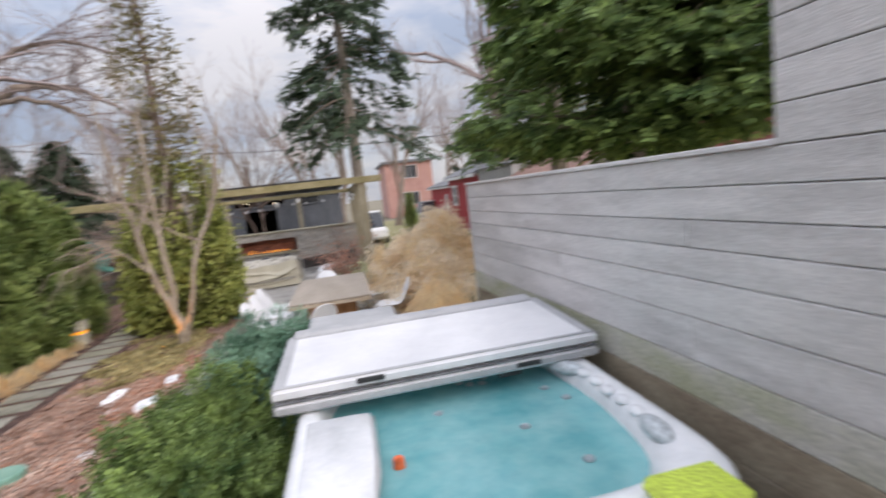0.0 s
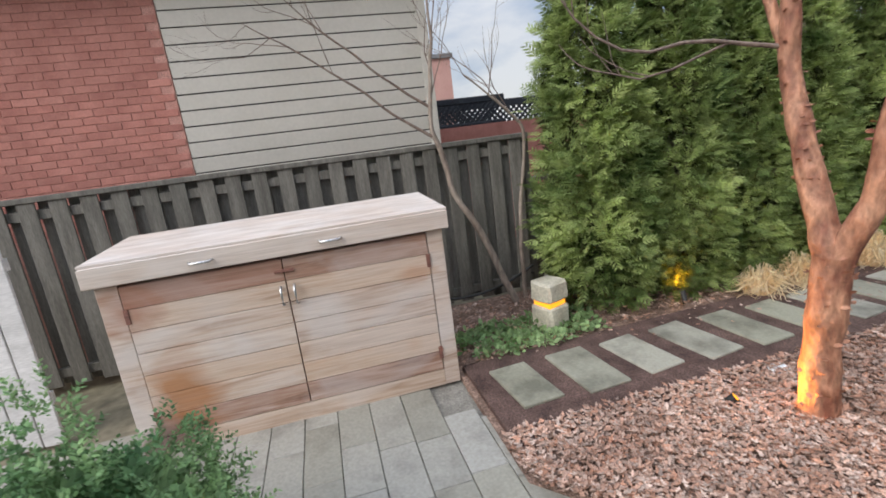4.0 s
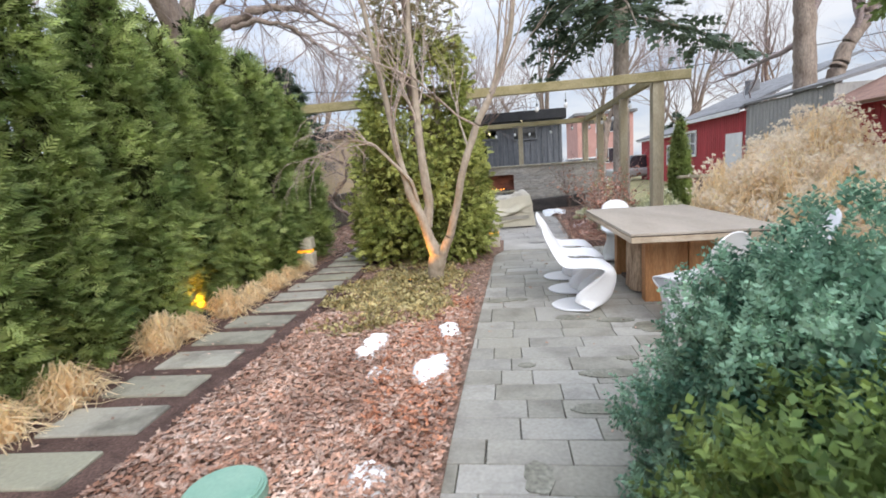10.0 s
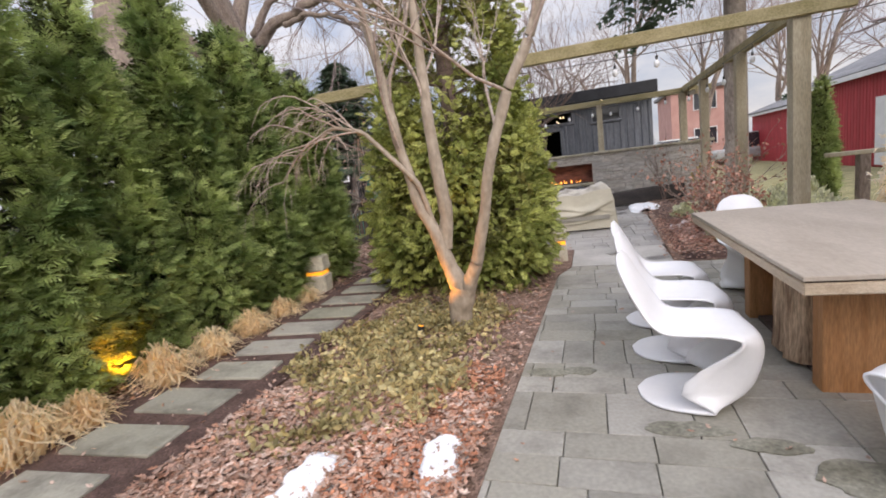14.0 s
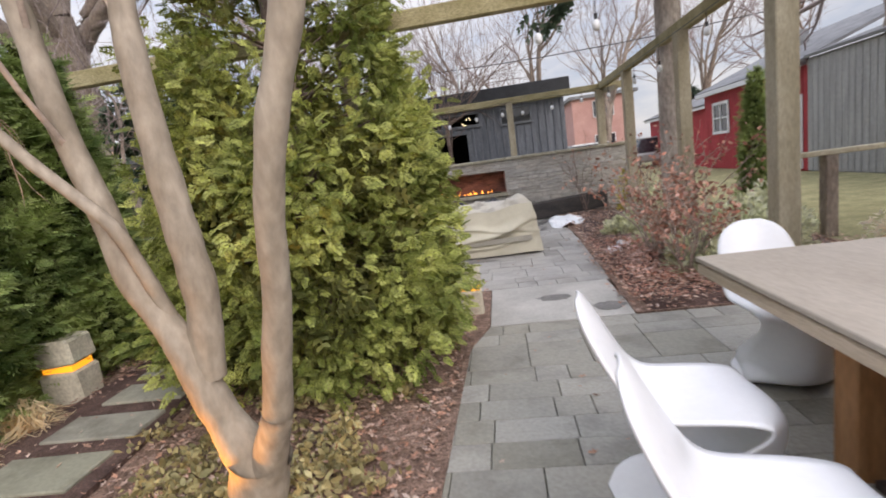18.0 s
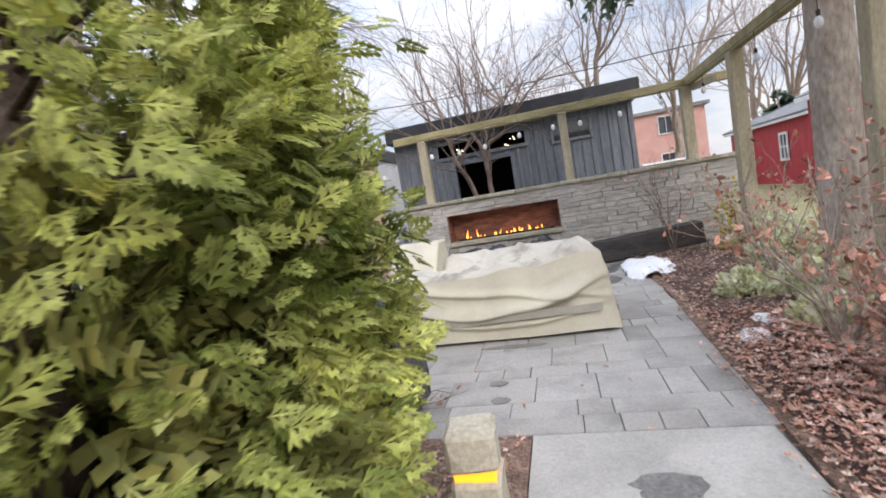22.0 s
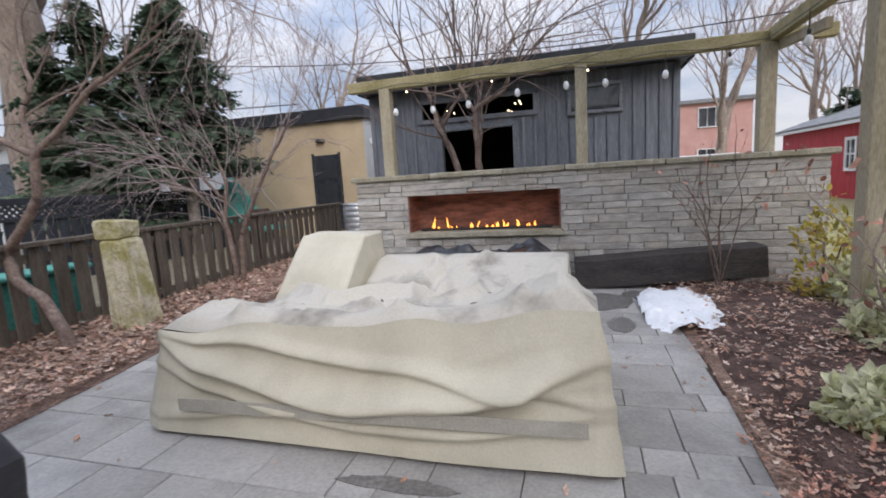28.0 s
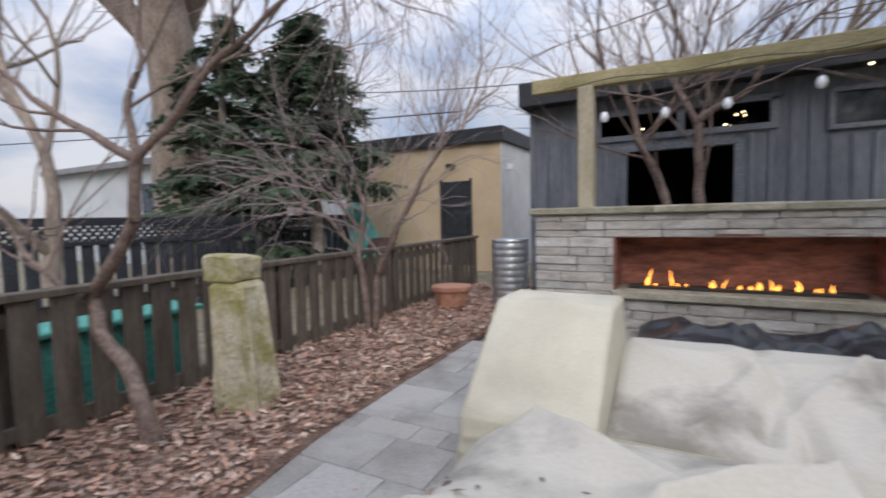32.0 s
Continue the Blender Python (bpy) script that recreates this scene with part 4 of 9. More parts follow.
while z < WALL_TOP - 0.01:
    h = stone_r.choice((0.07, 0.085, 0.10, 0.085))
    h = min(h, WALL_TOP - z) if WALL_TOP - z - h > 0.04 else WALL_TOP - z
    x = WALL_L - 0.02
    while x < WALL_R:
        w = stone_r.choice((0.18, 0.26, 0.34, 0.42, 0.50))
        x1 = min(x + w, WALL_R)
        if WALL_R - x1 < 0.15:
            x1 = WALL_R
        spans = [(x, x1)]
        mid = z + h / 2
        if FIRE[2] - 0.03 < mid < FIRE[3]:
            spans = [(a, b) for a, b in ((x, min(x1, FIRE[0])), (max(x, FIRE[1]), x1)) if b - a > 0.03]
        for a, b in spans:
            out = stone_r.choice((0.0, 0.006, 0.010, 0.016, 0.022))
            bm = box(-(b - a) / 2 + 0.003, (b - a) / 2 - 0.003, -0.02 - out, 0.04, -h / 2 + 0.0015, h / 2 - 0.0015, 0.007)
            for v in bm.verts:
                v.co.y += 0.010 * noise.noise((v.co.x * 8 + x * 3, v.co.z * 20, z * 7))
                v.co.z += 0.005 * noise.noise((v.co.x * 6 + x * 5, 3, z * 9))
            joined = stones >= 298
            if joined:
                bmesh.ops.transform(bm, matrix=pose((a + b) / 2, WALL_Y + 0.02, mid), verts=bm.verts)
                more_stones.append(bm)
                continue
            piece("stone", to_mesh("stone", bm, M["stone"]), pose((a + b) / 2, WALL_Y + 0.02, mid), fire_wall)
            stones += 1
        x = x1
    z += h
spare = bmesh.new()
for bm in more_stones:
    lump_mesh = to_mesh("stone", bm, None)
    spare.from_mesh(lump_mesh)
tagged(part("more_stones", spare, M["stone"], fire_wall), kind="stuff")
part("side_stone", box(WALL_L - 0.015, WALL_L + 0.03, WALL_Y + 0.06, WALL_Y + 0.5, -0.05, WALL_TOP, 0.01), M["stone"], fire_wall)
part("side_stone", box(WALL_R - 0.03, WALL_R + 0.015, WALL_Y + 0.06, WALL_Y + 0.5, -0.05, WALL_TOP, 0.01), M["stone"], fire_wall)
x = WALL_L - 0.07
while x < WALL_R + 0.06:
    w = min(0.75 + 0.5 * stone_r.random(), WALL_R + 0.07 - x)
    bm = box(x + 0.003, x + w - 0.003, WALL_Y - 0.06, WALL_Y + 0.56, WALL_TOP, WALL_TOP + 0.07, 0.012)
    bmesh.ops.subdivide_edges(bm, edges=[e for e in bm.edges if e.calc_length() > 0.3], cuts=5)
    for v in bm.verts:
        v.co.y += 0.014 * noise.noise((v.co.x * 7, v.co.y * 3, 1.7))
        v.co.z += 0.008 * noise.noise((v.co.x * 5, v.co.y * 9, 4.1))
    part("capstone", bm, M["cap"], fire_wall)
    x += w

fireplace = thing("gas_fireplace", (-2.4, WALL_Y + 0.2, FIRE[2]), "linear gas fireplace with rusty steel lining, burning", "fireplace")
fx0, fx1, fz0, fz1 = FIRE
part("lining_back", box(fx0, fx1, WALL_Y + 0.40, WALL_Y + 0.43, fz0, fz1), M["rust"], fireplace)
part("lining_top", box(fx0, fx1, WALL_Y - 0.01, WALL_Y + 0.40, fz1 - 0.02, fz1), M["rust"], fireplace)
part("lining_side", box(fx0, fx0 + 0.02, WALL_Y - 0.01, WALL_Y + 0.40, fz0, fz1 - 0.02), M["rust"], fireplace)
part("lining_side", box(fx1 - 0.02, fx1, WALL_Y - 0.01, WALL_Y + 0.40, fz0, fz1 - 0.02), M["rust"], fireplace)
part("burner", box(fx0 + 0.12, fx1 - 0.12, WALL_Y + 0.12, WALL_Y + 0.3, fz0, fz0 + 0.03, 0.005), M["black_plastic"], fireplace, "dark steel burner tray")
sill = box(fx0 - 0.02, fx1 + 0.03, WALL_Y - 0.075, WALL_Y + 0.40, fz0 - 0.075, fz0 + 0.001, 0.01)
bmesh.ops.subdivide_edges(sill, edges=[e for e in sill.edges if e.calc_length() > 1], cuts=14)
for v in sill.verts:
    v.co.y += 0.012 * noise.noise((v.co.x * 6, 2, v.co.z * 9))
part("sill", sill, M["cap"], fireplace, "mossy stone sill")
flame_r = random.Random(5)
for k in range(26):
    x = fx0 + 0.25 + (fx1 - fx0 - 0.5) * (k + 0.9 * flame_r.random()) / 26
    if flame_r.random() < 0.25:
        continue
    h = flame_r.choice((0.02, 0.03, 0.04, 0.05, 0.07, 0.09, 0.16))
    r0 = 0.008 + 0.014 * flame_r.random() * (0.5 + 5 * h)
    steps = [0, 0.1, 0.25, 0.45, 0.65, 0.85, 1.0]
    fat = [0.6, 1.0, 0.95, 0.7, 0.42, 0.2, 0.03]
    lean, wave = flame_r.uniform(-0.5, 0.5), flame_r.uniform(0, 6)
    pts = [(x + lean * h * s * s + 0.010 * s * math.sin(8 * s + wave), WALL_Y + 0.2 + 0.05 * flame_r.uniform(-0.3, 0.3), fz0 + 0.03 + h * s) for s in steps]
    tube_part("flame", [(pts, [r0 * f for f in fat])], M["flame"], fireplace, 7, "flickering orange gas flame")
for x in (-3.0, -2.4, -1.8):
    lamp("fire_light", "POINT", (x, WALL_Y + 0.2, fz0 + 0.10), 0.45, (1.0, 0.42, 0.12), 0.06)

# ---- pergola ----
pergola = thing("pergola", (0.9, 15.5, 0), "open pergola of mossy square timber posts and beams", "pergola")


def post(x, y, z0, z1, w=0.14):
    part("post", box(x - w / 2, x + w / 2, y - w / 2, y + w / 2, z0, z1, 0.008), M["timber"], pergola)


post(1.03, 12.5, -0.05, 2.74, 0.19)
post(-2.85, 12.41, -0.05, 2.72, 0.12)
post(0.92, 14.45, -0.05, 2.72, 0.15)
post(0.93, 17.05, -0.05, 2.70, 0.16)
post(0.86, 19.05, 1.47, 2.66, 0.16)
post(-1.13, 19.05, 1.47, 2.66, 0.14)
post(-3.71, 19.05, 1.47, 2.66, 0.15)
part("beam", box(-4.25, 1.5, 18.99, 19.11, 2.65, 2.79, 0.008), M["timber_moss"], pergola)
part("beam", box(-6.0, 1.55, 12.36, 12.46, 2.72, 2.88, 0.008), M["timber_moss"], pergola)
part("beam", turned(box(-0.05, 0.05, 0, 6.95, 0, 0.15, 0.008), pose(1.02, 12.47, 2.73, -0.55, 0, 1.0)), M["timber_moss"], pergola)
part("brace", turned(box(-0.03, 0.03, 0, 1.1, 0, 0.10, 0.006), pose(0.97, 17.95, 2.50, 4, 0, 0)), M["timber"], pergola)
# festoon lights along the far beam and side beam
festoon = thing("festoon_light", (-1.5, 18.85, 2.6), "black cable of clear hanging festoon bulbs", "string light")


def bulb(x, y, z):
    part("cable_drop", cylinder(0.004, 0.004, z + 0.09, 2.66, x, y, 5), M["black_plastic"], festoon)
    part("socket", cylinder(0.014, 0.018, z + 0.05, z + 0.10, x, y, 8), M["black_plastic"], festoon, "black bulb socket")
    bm = bmesh.new()
    bmesh.ops.create_uvsphere(bm, u_segments=12, v_segments=8, radius=0.036)
    for v in bm.verts:
        v.co = Vector((x + v.co.x, y + v.co.y, z + v.co.z * (1.6 if v.co.z > 0 else 1.25)))
    part("bulb", smooth(to_mesh("bulb", bm, M["bulb_frost"])), None, festoon, "clear glass bulb")


for x, z in ((-3.52, 2.32), (-3.0, 2.30), (-2.52, 2.32), (-1.89, 2.40), (-1.30, 2.42), (-0.85, 2.40), (-0.2, 2.42), (0.45, 2.48)):
    bulb(x, 18.9, z)
for y, z in ((13.4, 2.45), (14.9, 2.35), (16.1, 2.38), (17.9, 2.40)):
    bulb(0.80, y, z)
bulb(-1.05, 12.33, 2.42)
bulb(-0.55, 12.33, 2.45)
tube_part("cable", [([(x, 18.9, 2.66 - 0.02 * math.sin(6 * x)) for x in np.linspace(-3.9, 0.85, 30)], [0.005] * 30)], M["black_plastic"], festoon, 5)
tube_part("cable", [([(0.86 - 0.06 * 1, y, 2.67) for y in np.linspace(12.6, 18.9, 20)], [0.005] * 20)], M["black_plastic"], festoon, 5)

# ---- bin store ----
def bin_store():
    x1, x0, y0, y1 = -4.60, -5.45, 0.33, 2.60
    c = thing("bin_store", (-5.0, 1.5, 0), "large weathered cedar bin store with two closed doors", "storage box")
    part("carcass", box(x0, x1 - 0.05, y0 + 0.03, y1 - 0.03, 0, 1.22), M["cedar_dark"], c)
    part("stile", box(x1 - 0.05, x1, y0, y0 + 0.13, 0.0, 1.235, 0.004), M["cedar"], c)
    part("stile", box(x1 - 0.05, x1, y1 - 0.12, y1, 0.0, 1.235, 0.004), M["cedar"], c)
    part("bottom_rail", box(x1 - 0.05, x1 + 0.003, y0 + 0.13, y1 - 0.12, 0.0, 0.13, 0.004), M["cedar"], c)
    for k in range(8):
        part("side_board", box(x0, x1 - 0.05, y1 - 0.03, y1, 0.155 * k, 0.155 * k + 0.151, 0.003), M["cedar"], c)
        part("side_board", box(x0, x1 - 0.05, y0, y0 + 0.03, 0.155 * k, 0.155 * k + 0.151, 0.003), M["cedar"], c)
    for a, b, hinge in ((y0 + 0.135, 1.458, y0 + 0.14), (1.466, y1 - 0.125, y1 - 0.13)):
        d = part("door", box(x1 - 0.05, x1 - 0.012, a, b, 0.135, 1.225), M["cedar_dark"], c)
        for k in range(7):
            z = 0.137 + 0.1555 * k
            part("board", box(x1 - 0.012, x1 + 0.006, a, b, z, z + 0.151, 0.003), M["cedar_dark" if k in (0, 6) else "cedar"], d)
        for z in (0.28, 1.02):
            part("hinge", box(x1 + 0.002, x1 + 0.014, hinge - 0.015, hinge + 0.015, z - 0.05, z + 0.05, 0.003), M["rust"], d, "rusty hinge")
        hy = 1.42 if a < 1 else 1.51
        tube_part("handle", [([(x1 + 0.005, hy, 0.90), (x1 + 0.04, hy, 0.91), (x1 + 0.045, hy, 0.965), (x1 + 0.04, hy, 1.02), (x1 + 0.005, hy, 1.03)], [0.009] * 5)], M["metal"], d, 8, "steel pull handle")
    part("latch", box(x1 + 0.007, x1 + 0.022, 1.40, 1.53, 1.13, 1.15, 0.003), M["rust"], c, "rusty sliding bolt")
    lid = part("lid", turned(box(-0.90, 0.05, y0 - 0.04, y1 + 0.04, -0.03, 0.012, 0.006), pose(x1, 0, 1.368, 0, 2, 0)), M["cedar_lid"], c, "pale plank lid")
    for k in range(5):
        part("plank", turned(box(-0.90 + 0.188 * k, -0.90 + 0.188 * k + 0.184, y0 - 0.045, y1 + 0.045, 0.012, 0.03, 0.003), pose(x1, 0, 1.368, 0, 2, 0)), M["cedar_lid"], lid)
    part("lid_front", box(x1 + 0.008, x1 + 0.05, y0 - 0.045, y1 + 0.045, 1.245, 1.375, 0.006), M["cedar_lid"], lid)
    for y in (0.98, 1.80):
        tube_part("lid_handle", [([(x1 + 0.05, y - 0.07, 1.31), (x1 + 0.085, y - 0.06, 1.305), (x1 + 0.085, y + 0.06, 1.305), (x1 + 0.05, y + 0.07, 1.31)], [0.009] * 4)], M["metal"], lid, 8, "steel pull handle")
    return c


bin_store()
gate = thing("pale_gate", (-5.2, -0.9, 0), "pale weathered upright boards beside the bin store", "gate")
for k in range(7):
    part("board", box(-5.22, -5.19, -0.56 - 0.15 * k, -0.56 - 0.15 * k + 0.138, -0.03, 1.70 + 0.02 * (k % 2), 0.004), M["grey_board"], gate)
for z in (0.3, 1.35):
    part("rail", box(-5.26, -5.22, -1.46, -0.42, z, z + 0.09, 0.004), M["grey_board"], gate)

# ---- hot tub ----
def hot_tub():
    x0, x1, y0, y1, top = 0.02, 2.16, 1.88, 4.25, 0.93
    t = thing("hot_tub", (1.09, 3.1, 0), "square white acrylic hot tub full of turquoise water", "hot tub")
    part("skirt", box(x0 + 0.05, x1 - 0.05, y0 + 0.05, y1 - 0.05, -0.05, top - 0.30, 0.03), M["tub_skirt"], t)
    # shell: rings from the outer rim over the lip and down to the water
    n = 96
    ang = np.linspace(0, 2 * np.pi, n, endpoint=False)
    cx, cy, hx, hy = (x0 + x1) / 2, (y0 + y1) / 2, (x1 - x0) / 2, (y1 - y0) / 2

    def ring(inset, z, power, wob=0.0):
        c, s = np.cos(ang), np.sin(ang)
        rad = (np.abs(c) ** power + np.abs(s) ** power) ** (-1 / power)
        wave = 1 + wob * np.cos(4 * ang + 0.6) + wob * 0.6 * np.cos(7 * ang)
        return np.stack([cx + (hx - inset) * rad * c * wave, cy + (hy - inset) * rad * s * wave, np.full(n, z)], -1)

    prof = [(0.04, top - 0.30, 9, 0), (0.0, top - 0.24, 9, 0), (0.0, top - 0.04, 9, 0), (0.02, top - 0.008, 8, 0), (0.06, top + 0.004, 7, 0), (0.11, top, 6.5, 0.0),
            (0.16, top - 0.02, 5.5, 0.008), (0.20, top - 0.075, 4.6, 0.014), (0.22, top - 0.16, 4.2, 0.016), (0.24, top - 0.24, 4.0, 0.016)]
    v = np.concatenate([ring(*p) for p in prof])
    a = np.arange(len(prof) - 1)[:, None] * n + np.arange(n)[None]
    b = np.arange(len(prof) - 1)[:, None] * n + (np.arange(n)[None] + 1) % n
    part("shell", np_mesh("shell", v, np.stack([a, b, b + n, a + n], -1).reshape(-1, 4), M["acrylic"], True), None, t, "white marbled acrylic rim")
    inner = [(0.24, top - 0.22, 4.0, 0.016), (0.31, top - 0.42, 3.6, 0.02), (0.56, top - 0.5, 3, 0.03), (0.62, top - 0.78, 3, 0.03), (1.05, top - 0.80, 2, 0)]
    seats = [ring(*p) for p in inner]
    for k, lift in ((1, 0.05), (2, 0.11), (3, 0.06)):
        seats[k][:, 2] += lift * np.cos(3 * ang + 0.6)
    v = np.concatenate(seats)
    a, b = a[:4], b[:4]
    part("seat_shell", np_mesh("seat_shell", v, np.stack([a, b, b + n, a + n], -1).reshape(-1, 4), M["tub_shell"], True), None, t, "turquoise-lit moulded seats")
    w = ring(0.212, top - 0.12, 4.4, 0.015)
    bm = bmesh.new()
    bm.faces.new([bm.verts.new(p) for p in w])
    part("water", bm, M["water"], t, "clear turquoise water")
    # lounge corner and headrests
    seat = box(x0 + 0.06, x0 + 0.50, y0 + 0.10, y0 + 1.42, top - 0.06, top + 0.012, 0.03)
    bmesh.ops.subdivide_edges(seat, edges=seat.edges, cuts=3)
    for q in seat.verts:
        if q.co.x > x0 + 0.3:
            q.co.z -= 0.10 * max(0, (q.co.x - x0 - 0.36))
            q.co.x -= 0.10 * max(0.0, 1 - abs((q.co.y - y0 - 0.25) / 0.6)) ** 2
    part("deck_corner", smooth(to_mesh("deck_corner", seat, M["acrylic"])), None, t, "broad white moulded corner shelf")
    for x, y, turn in ((x1 - 0.20, 3.40, 35), (x1 - 0.17, 2.42, -8)):
        bm = bmesh.new()
        bmesh.ops.create_uvsphere(bm, u_segments=18, v_segments=10, radius=0.15, matrix=Matrix.Diagonal((0.45, 1.0, 0.35, 1)))
        part("headrest", smooth(to_mesh("headrest", turned(bm, pose(x, y, top - 0.02, 0, 0, turn)), M["headrest"])), None, t, "pale grey moulded headrest")
    for k in range(5):
        bm = bmesh.new()
        bmesh.ops.create_uvsphere(bm, u_segments=14, v_segments=8, radius=0.06, matrix=Matrix.Diagonal((0.8, 1.0, 0.45, 1)))
        part("rim_bump", smooth(to_mesh("rim_bump", turned(bm, pose(x1 - 0.15 + 0.01 * (k % 2), 2.62 + 0.155 * k, top - 0.012)), M["acrylic"])), None, t, "moulded white rim bump")
    for x, y in ((1.2, 3.72), (1.3, 3.76), (1.4, 3.73), (1.27, 3.66), (1.36, 3.64), (0.95, 3.3), (1.42, 2.9), (1.75, 3.35), (1.82, 3.15), (1.6, 2.45)):
        part("jet", cylinder(0.035, 0.028, top - 0.119, top - 0.105, x, y, 16, bevel=0.004), M["jet"], t, "grey water jet")
    part("control_panel", box(1.45, 1.62, 3.44, 3.52, top - 0.02, top + 0.02, 0.006), M["black_plastic"], t, "black control panel")
    return t


hot_tub()


def tub_cover():
    c = thing("tub_cover", (1.05, 4.0, 0.93), "pale grey vinyl cover folded back on the hot tub", "cover")
    tilt = pose(1.06, 3.42, 0.945, 2.0, 0, 0)
    for k, (z0, z1, name) in enumerate(((0.0, 0.085, "lower_panel"), (0.095, 0.185, "upper_panel"))):
        bm = box(-1.17, 1.17, 0.0 + 0.02 * k, 1.14, z0, z1, 0.02)
        part(name, turned(bm, tilt), M["tub_lid"], c)
        part("edge_band", turned(box(-1.178, 1.178, -0.008 + 0.02 * k, 0.012 + 0.02 * k, z0 + 0.02, z1 - 0.02, 0.004), tilt), M["tub_lid_dark"] if k == 0 else M["tub_lid"], c)
        for x in (-1.182, 1.166):
            part("end_band", turned(box(x, x + 0.016, 0.02, 1.12, z0 + 0.008, z1 - 0.006, 0.004), tilt), M["tub_lid_dark"], c, "grey vinyl end")
    for xa, xb, ya, yb in ((-1.165, -1.09, 0.03, 1.13), (1.09, 1.165, 0.03, 1.13), (-1.09, 1.09, 1.05, 1.13), (-1.09, 1.09, 0.03, 0.065)):
        part("border", turned(box(xa, xb, ya, yb, 0.18, 0.189, 0.003), tilt), M["tub_lid_dark"] if abs(xa) > 1 or ya > 1 else M["tub_lid"], c, "grey stitched border")
    part("under_seam", turned(box(-1.172, 1.172, -0.002, 0.03, 0.085, 0.095, 0.002), tilt), M["tub_seam"], c, "dark grey fold seam")
    part("far_hem", turned(box(-1.13, 1.1, 1.06, 1.22, 0.15, 0.22, 0.02), tilt), M["tub_lid_dark"], c, "grey rolled hem")
    for x in (-0.62, 0.52):
        part("strap", turned(box(x, x + 0.19, -0.012, 0.006, 0.03 if x > 0 else 0.14, 0.065 if x > 0 else 0.175, 0.004), tilt), M["black_plastic"], c, "black strap handle")
    return c


tub_cover()
part_tray = thing("cover_bracket", (0.45, 5.2, 0), "grey steel cover lifter stand behind the tub", "stand")
part("pole", cylinder(0.03, 0.03, -0.05, 1.02, 0.2, 5.2, 10), M["tub_lid_dark"], part_tray)
part("pole", cylinder(0.03, 0.03, -0.05, 1.02, 0.7, 5.2, 10), M["tub_lid_dark"], part_tray)
part("tray", box(0.0, 0.9, 5.0, 5.5, 1.02, 1.10, 0.02), M["tub_lid_dark"], part_tray)
thermo = thing("pool_thermometer", (0.62, 2.75, 0.81), "orange floating thermometer in the water", "thermometer")
part("float", cylinder(0.035, 0.03, 0.80, 0.87, 0.62, 2.78, 14, bevel=0.008), M["orange"], thermo)
part("cord", cylinder(0.004, 0.004, 0.70, 0.81, 0.62, 2.78, 6), M["black_plastic"], thermo)
foam = solo("foam_pillow", box(1.58, 1.95, 1.72, 1.98, 0.936, 1.02, 0.035), M["lime"], "lime green foam cushion on the tub rim", "cushion")

# ---- stone lamps ----
def stone_lamp(x, y, turn=0.0, height=0.46, width=0.25):
    b = thing("stone_lamp", (x, y, 0.03), "rough buff stone bollard lamp glowing amber from a slit", "garden lamp", "stone bollard lamps")
    m = pose(x, y, 0.03, 0, 0, turn)
    h = width / 2

    def chunk(z0, z1, seed):
        bm = box(-h, h, -h, h, z0, z1, 0.02)
        bmesh.ops.subdivide_edges(bm, edges=bm.edges, cuts=2)
        for v in bm.verts:
            v.co += 0.014 * noise.noise_vector((v.co.x * 8 + seed, v.co.y * 8, v.co.z * 8))
        return turned(bm, m)

    part("shaft", chunk(-0.05, height * 0.5, x), M["lampstone"], b)
    part("glow_slit", turned(box(-h * 0.8, h * 0.8, -h * 0.8, h * 0.8, height * 0.5 - 0.01, height * 0.6 + 0.005), m), M["amber"], b, "amber light slit")
    part("head", chunk(height * 0.6, height, x + 5), M["lampstone"], b)
    return b


stone_lamp(-5.10, 3.66, 20)
stone_lamp(-5.05, 10.95, 10, 0.5, 0.28)
stone_lamp(-1.93, 12.22, 5, 0.44, 0.22)


def spot_fixture(x, y, z=0.05, aim=(0, 0, 1)):
    s = thing("garden_spotlight", (x, y, z), "small black garden spotlight with a warm lens", "garden lamp", "garden spotlights")
    part("spike", cylinder(0.012, 0.012, z - 0.06, z + 0.06, x, y, 8), M["black_plastic"], s)
    m = Matrix.Translation((x, y, z + 0.09)) @ Vector(aim).to_track_quat("Z", "Y").to_matrix().to_4x4()
    part("housing", turned(cylinder(0.022, 0.03, -0.05, 0.045, sides=14), m), M["black_plastic"], s)
    part("lens", turned(cylinder(0.024, 0.024, 0.040, 0.0455, sides=14), m), M["amber"], s, "glowing amber lens")
    return s


# uplights: first tree, second tree, and two in the hedge
EMBER = (1.0, 0.40, 0.05)
HEDGE_LIGHT = (1.0, 0.37, 0.02)
for (x, y), (tx, ty, tz), watts, hue in (((-3.44, 4.02), (-3.18, 4.36, 0.42), 42, EMBER), ((-2.90, 9.10), (-2.74, 9.29, 1.15), 34, EMBER), ((-4.90, 4.97), (-5.2, 5.05, 0.55), 22, HEDGE_LIGHT), ((-4.93, 8.04), (-5.2, 8.10, 0.6), 34, HEDGE_LIGHT)):
    spot_fixture(x, y, -0.02 if watts == 42 else 0.03, (tx - x, ty - y, tz))
    aim = Vector((tx - x, ty - y, tz - 0.15)).normalized()
    lamp("uplight", "SPOT", Vector((x, y, 0.12)) + aim * 0.075, watts, hue, 0.03, (tx, ty, tz), 110)

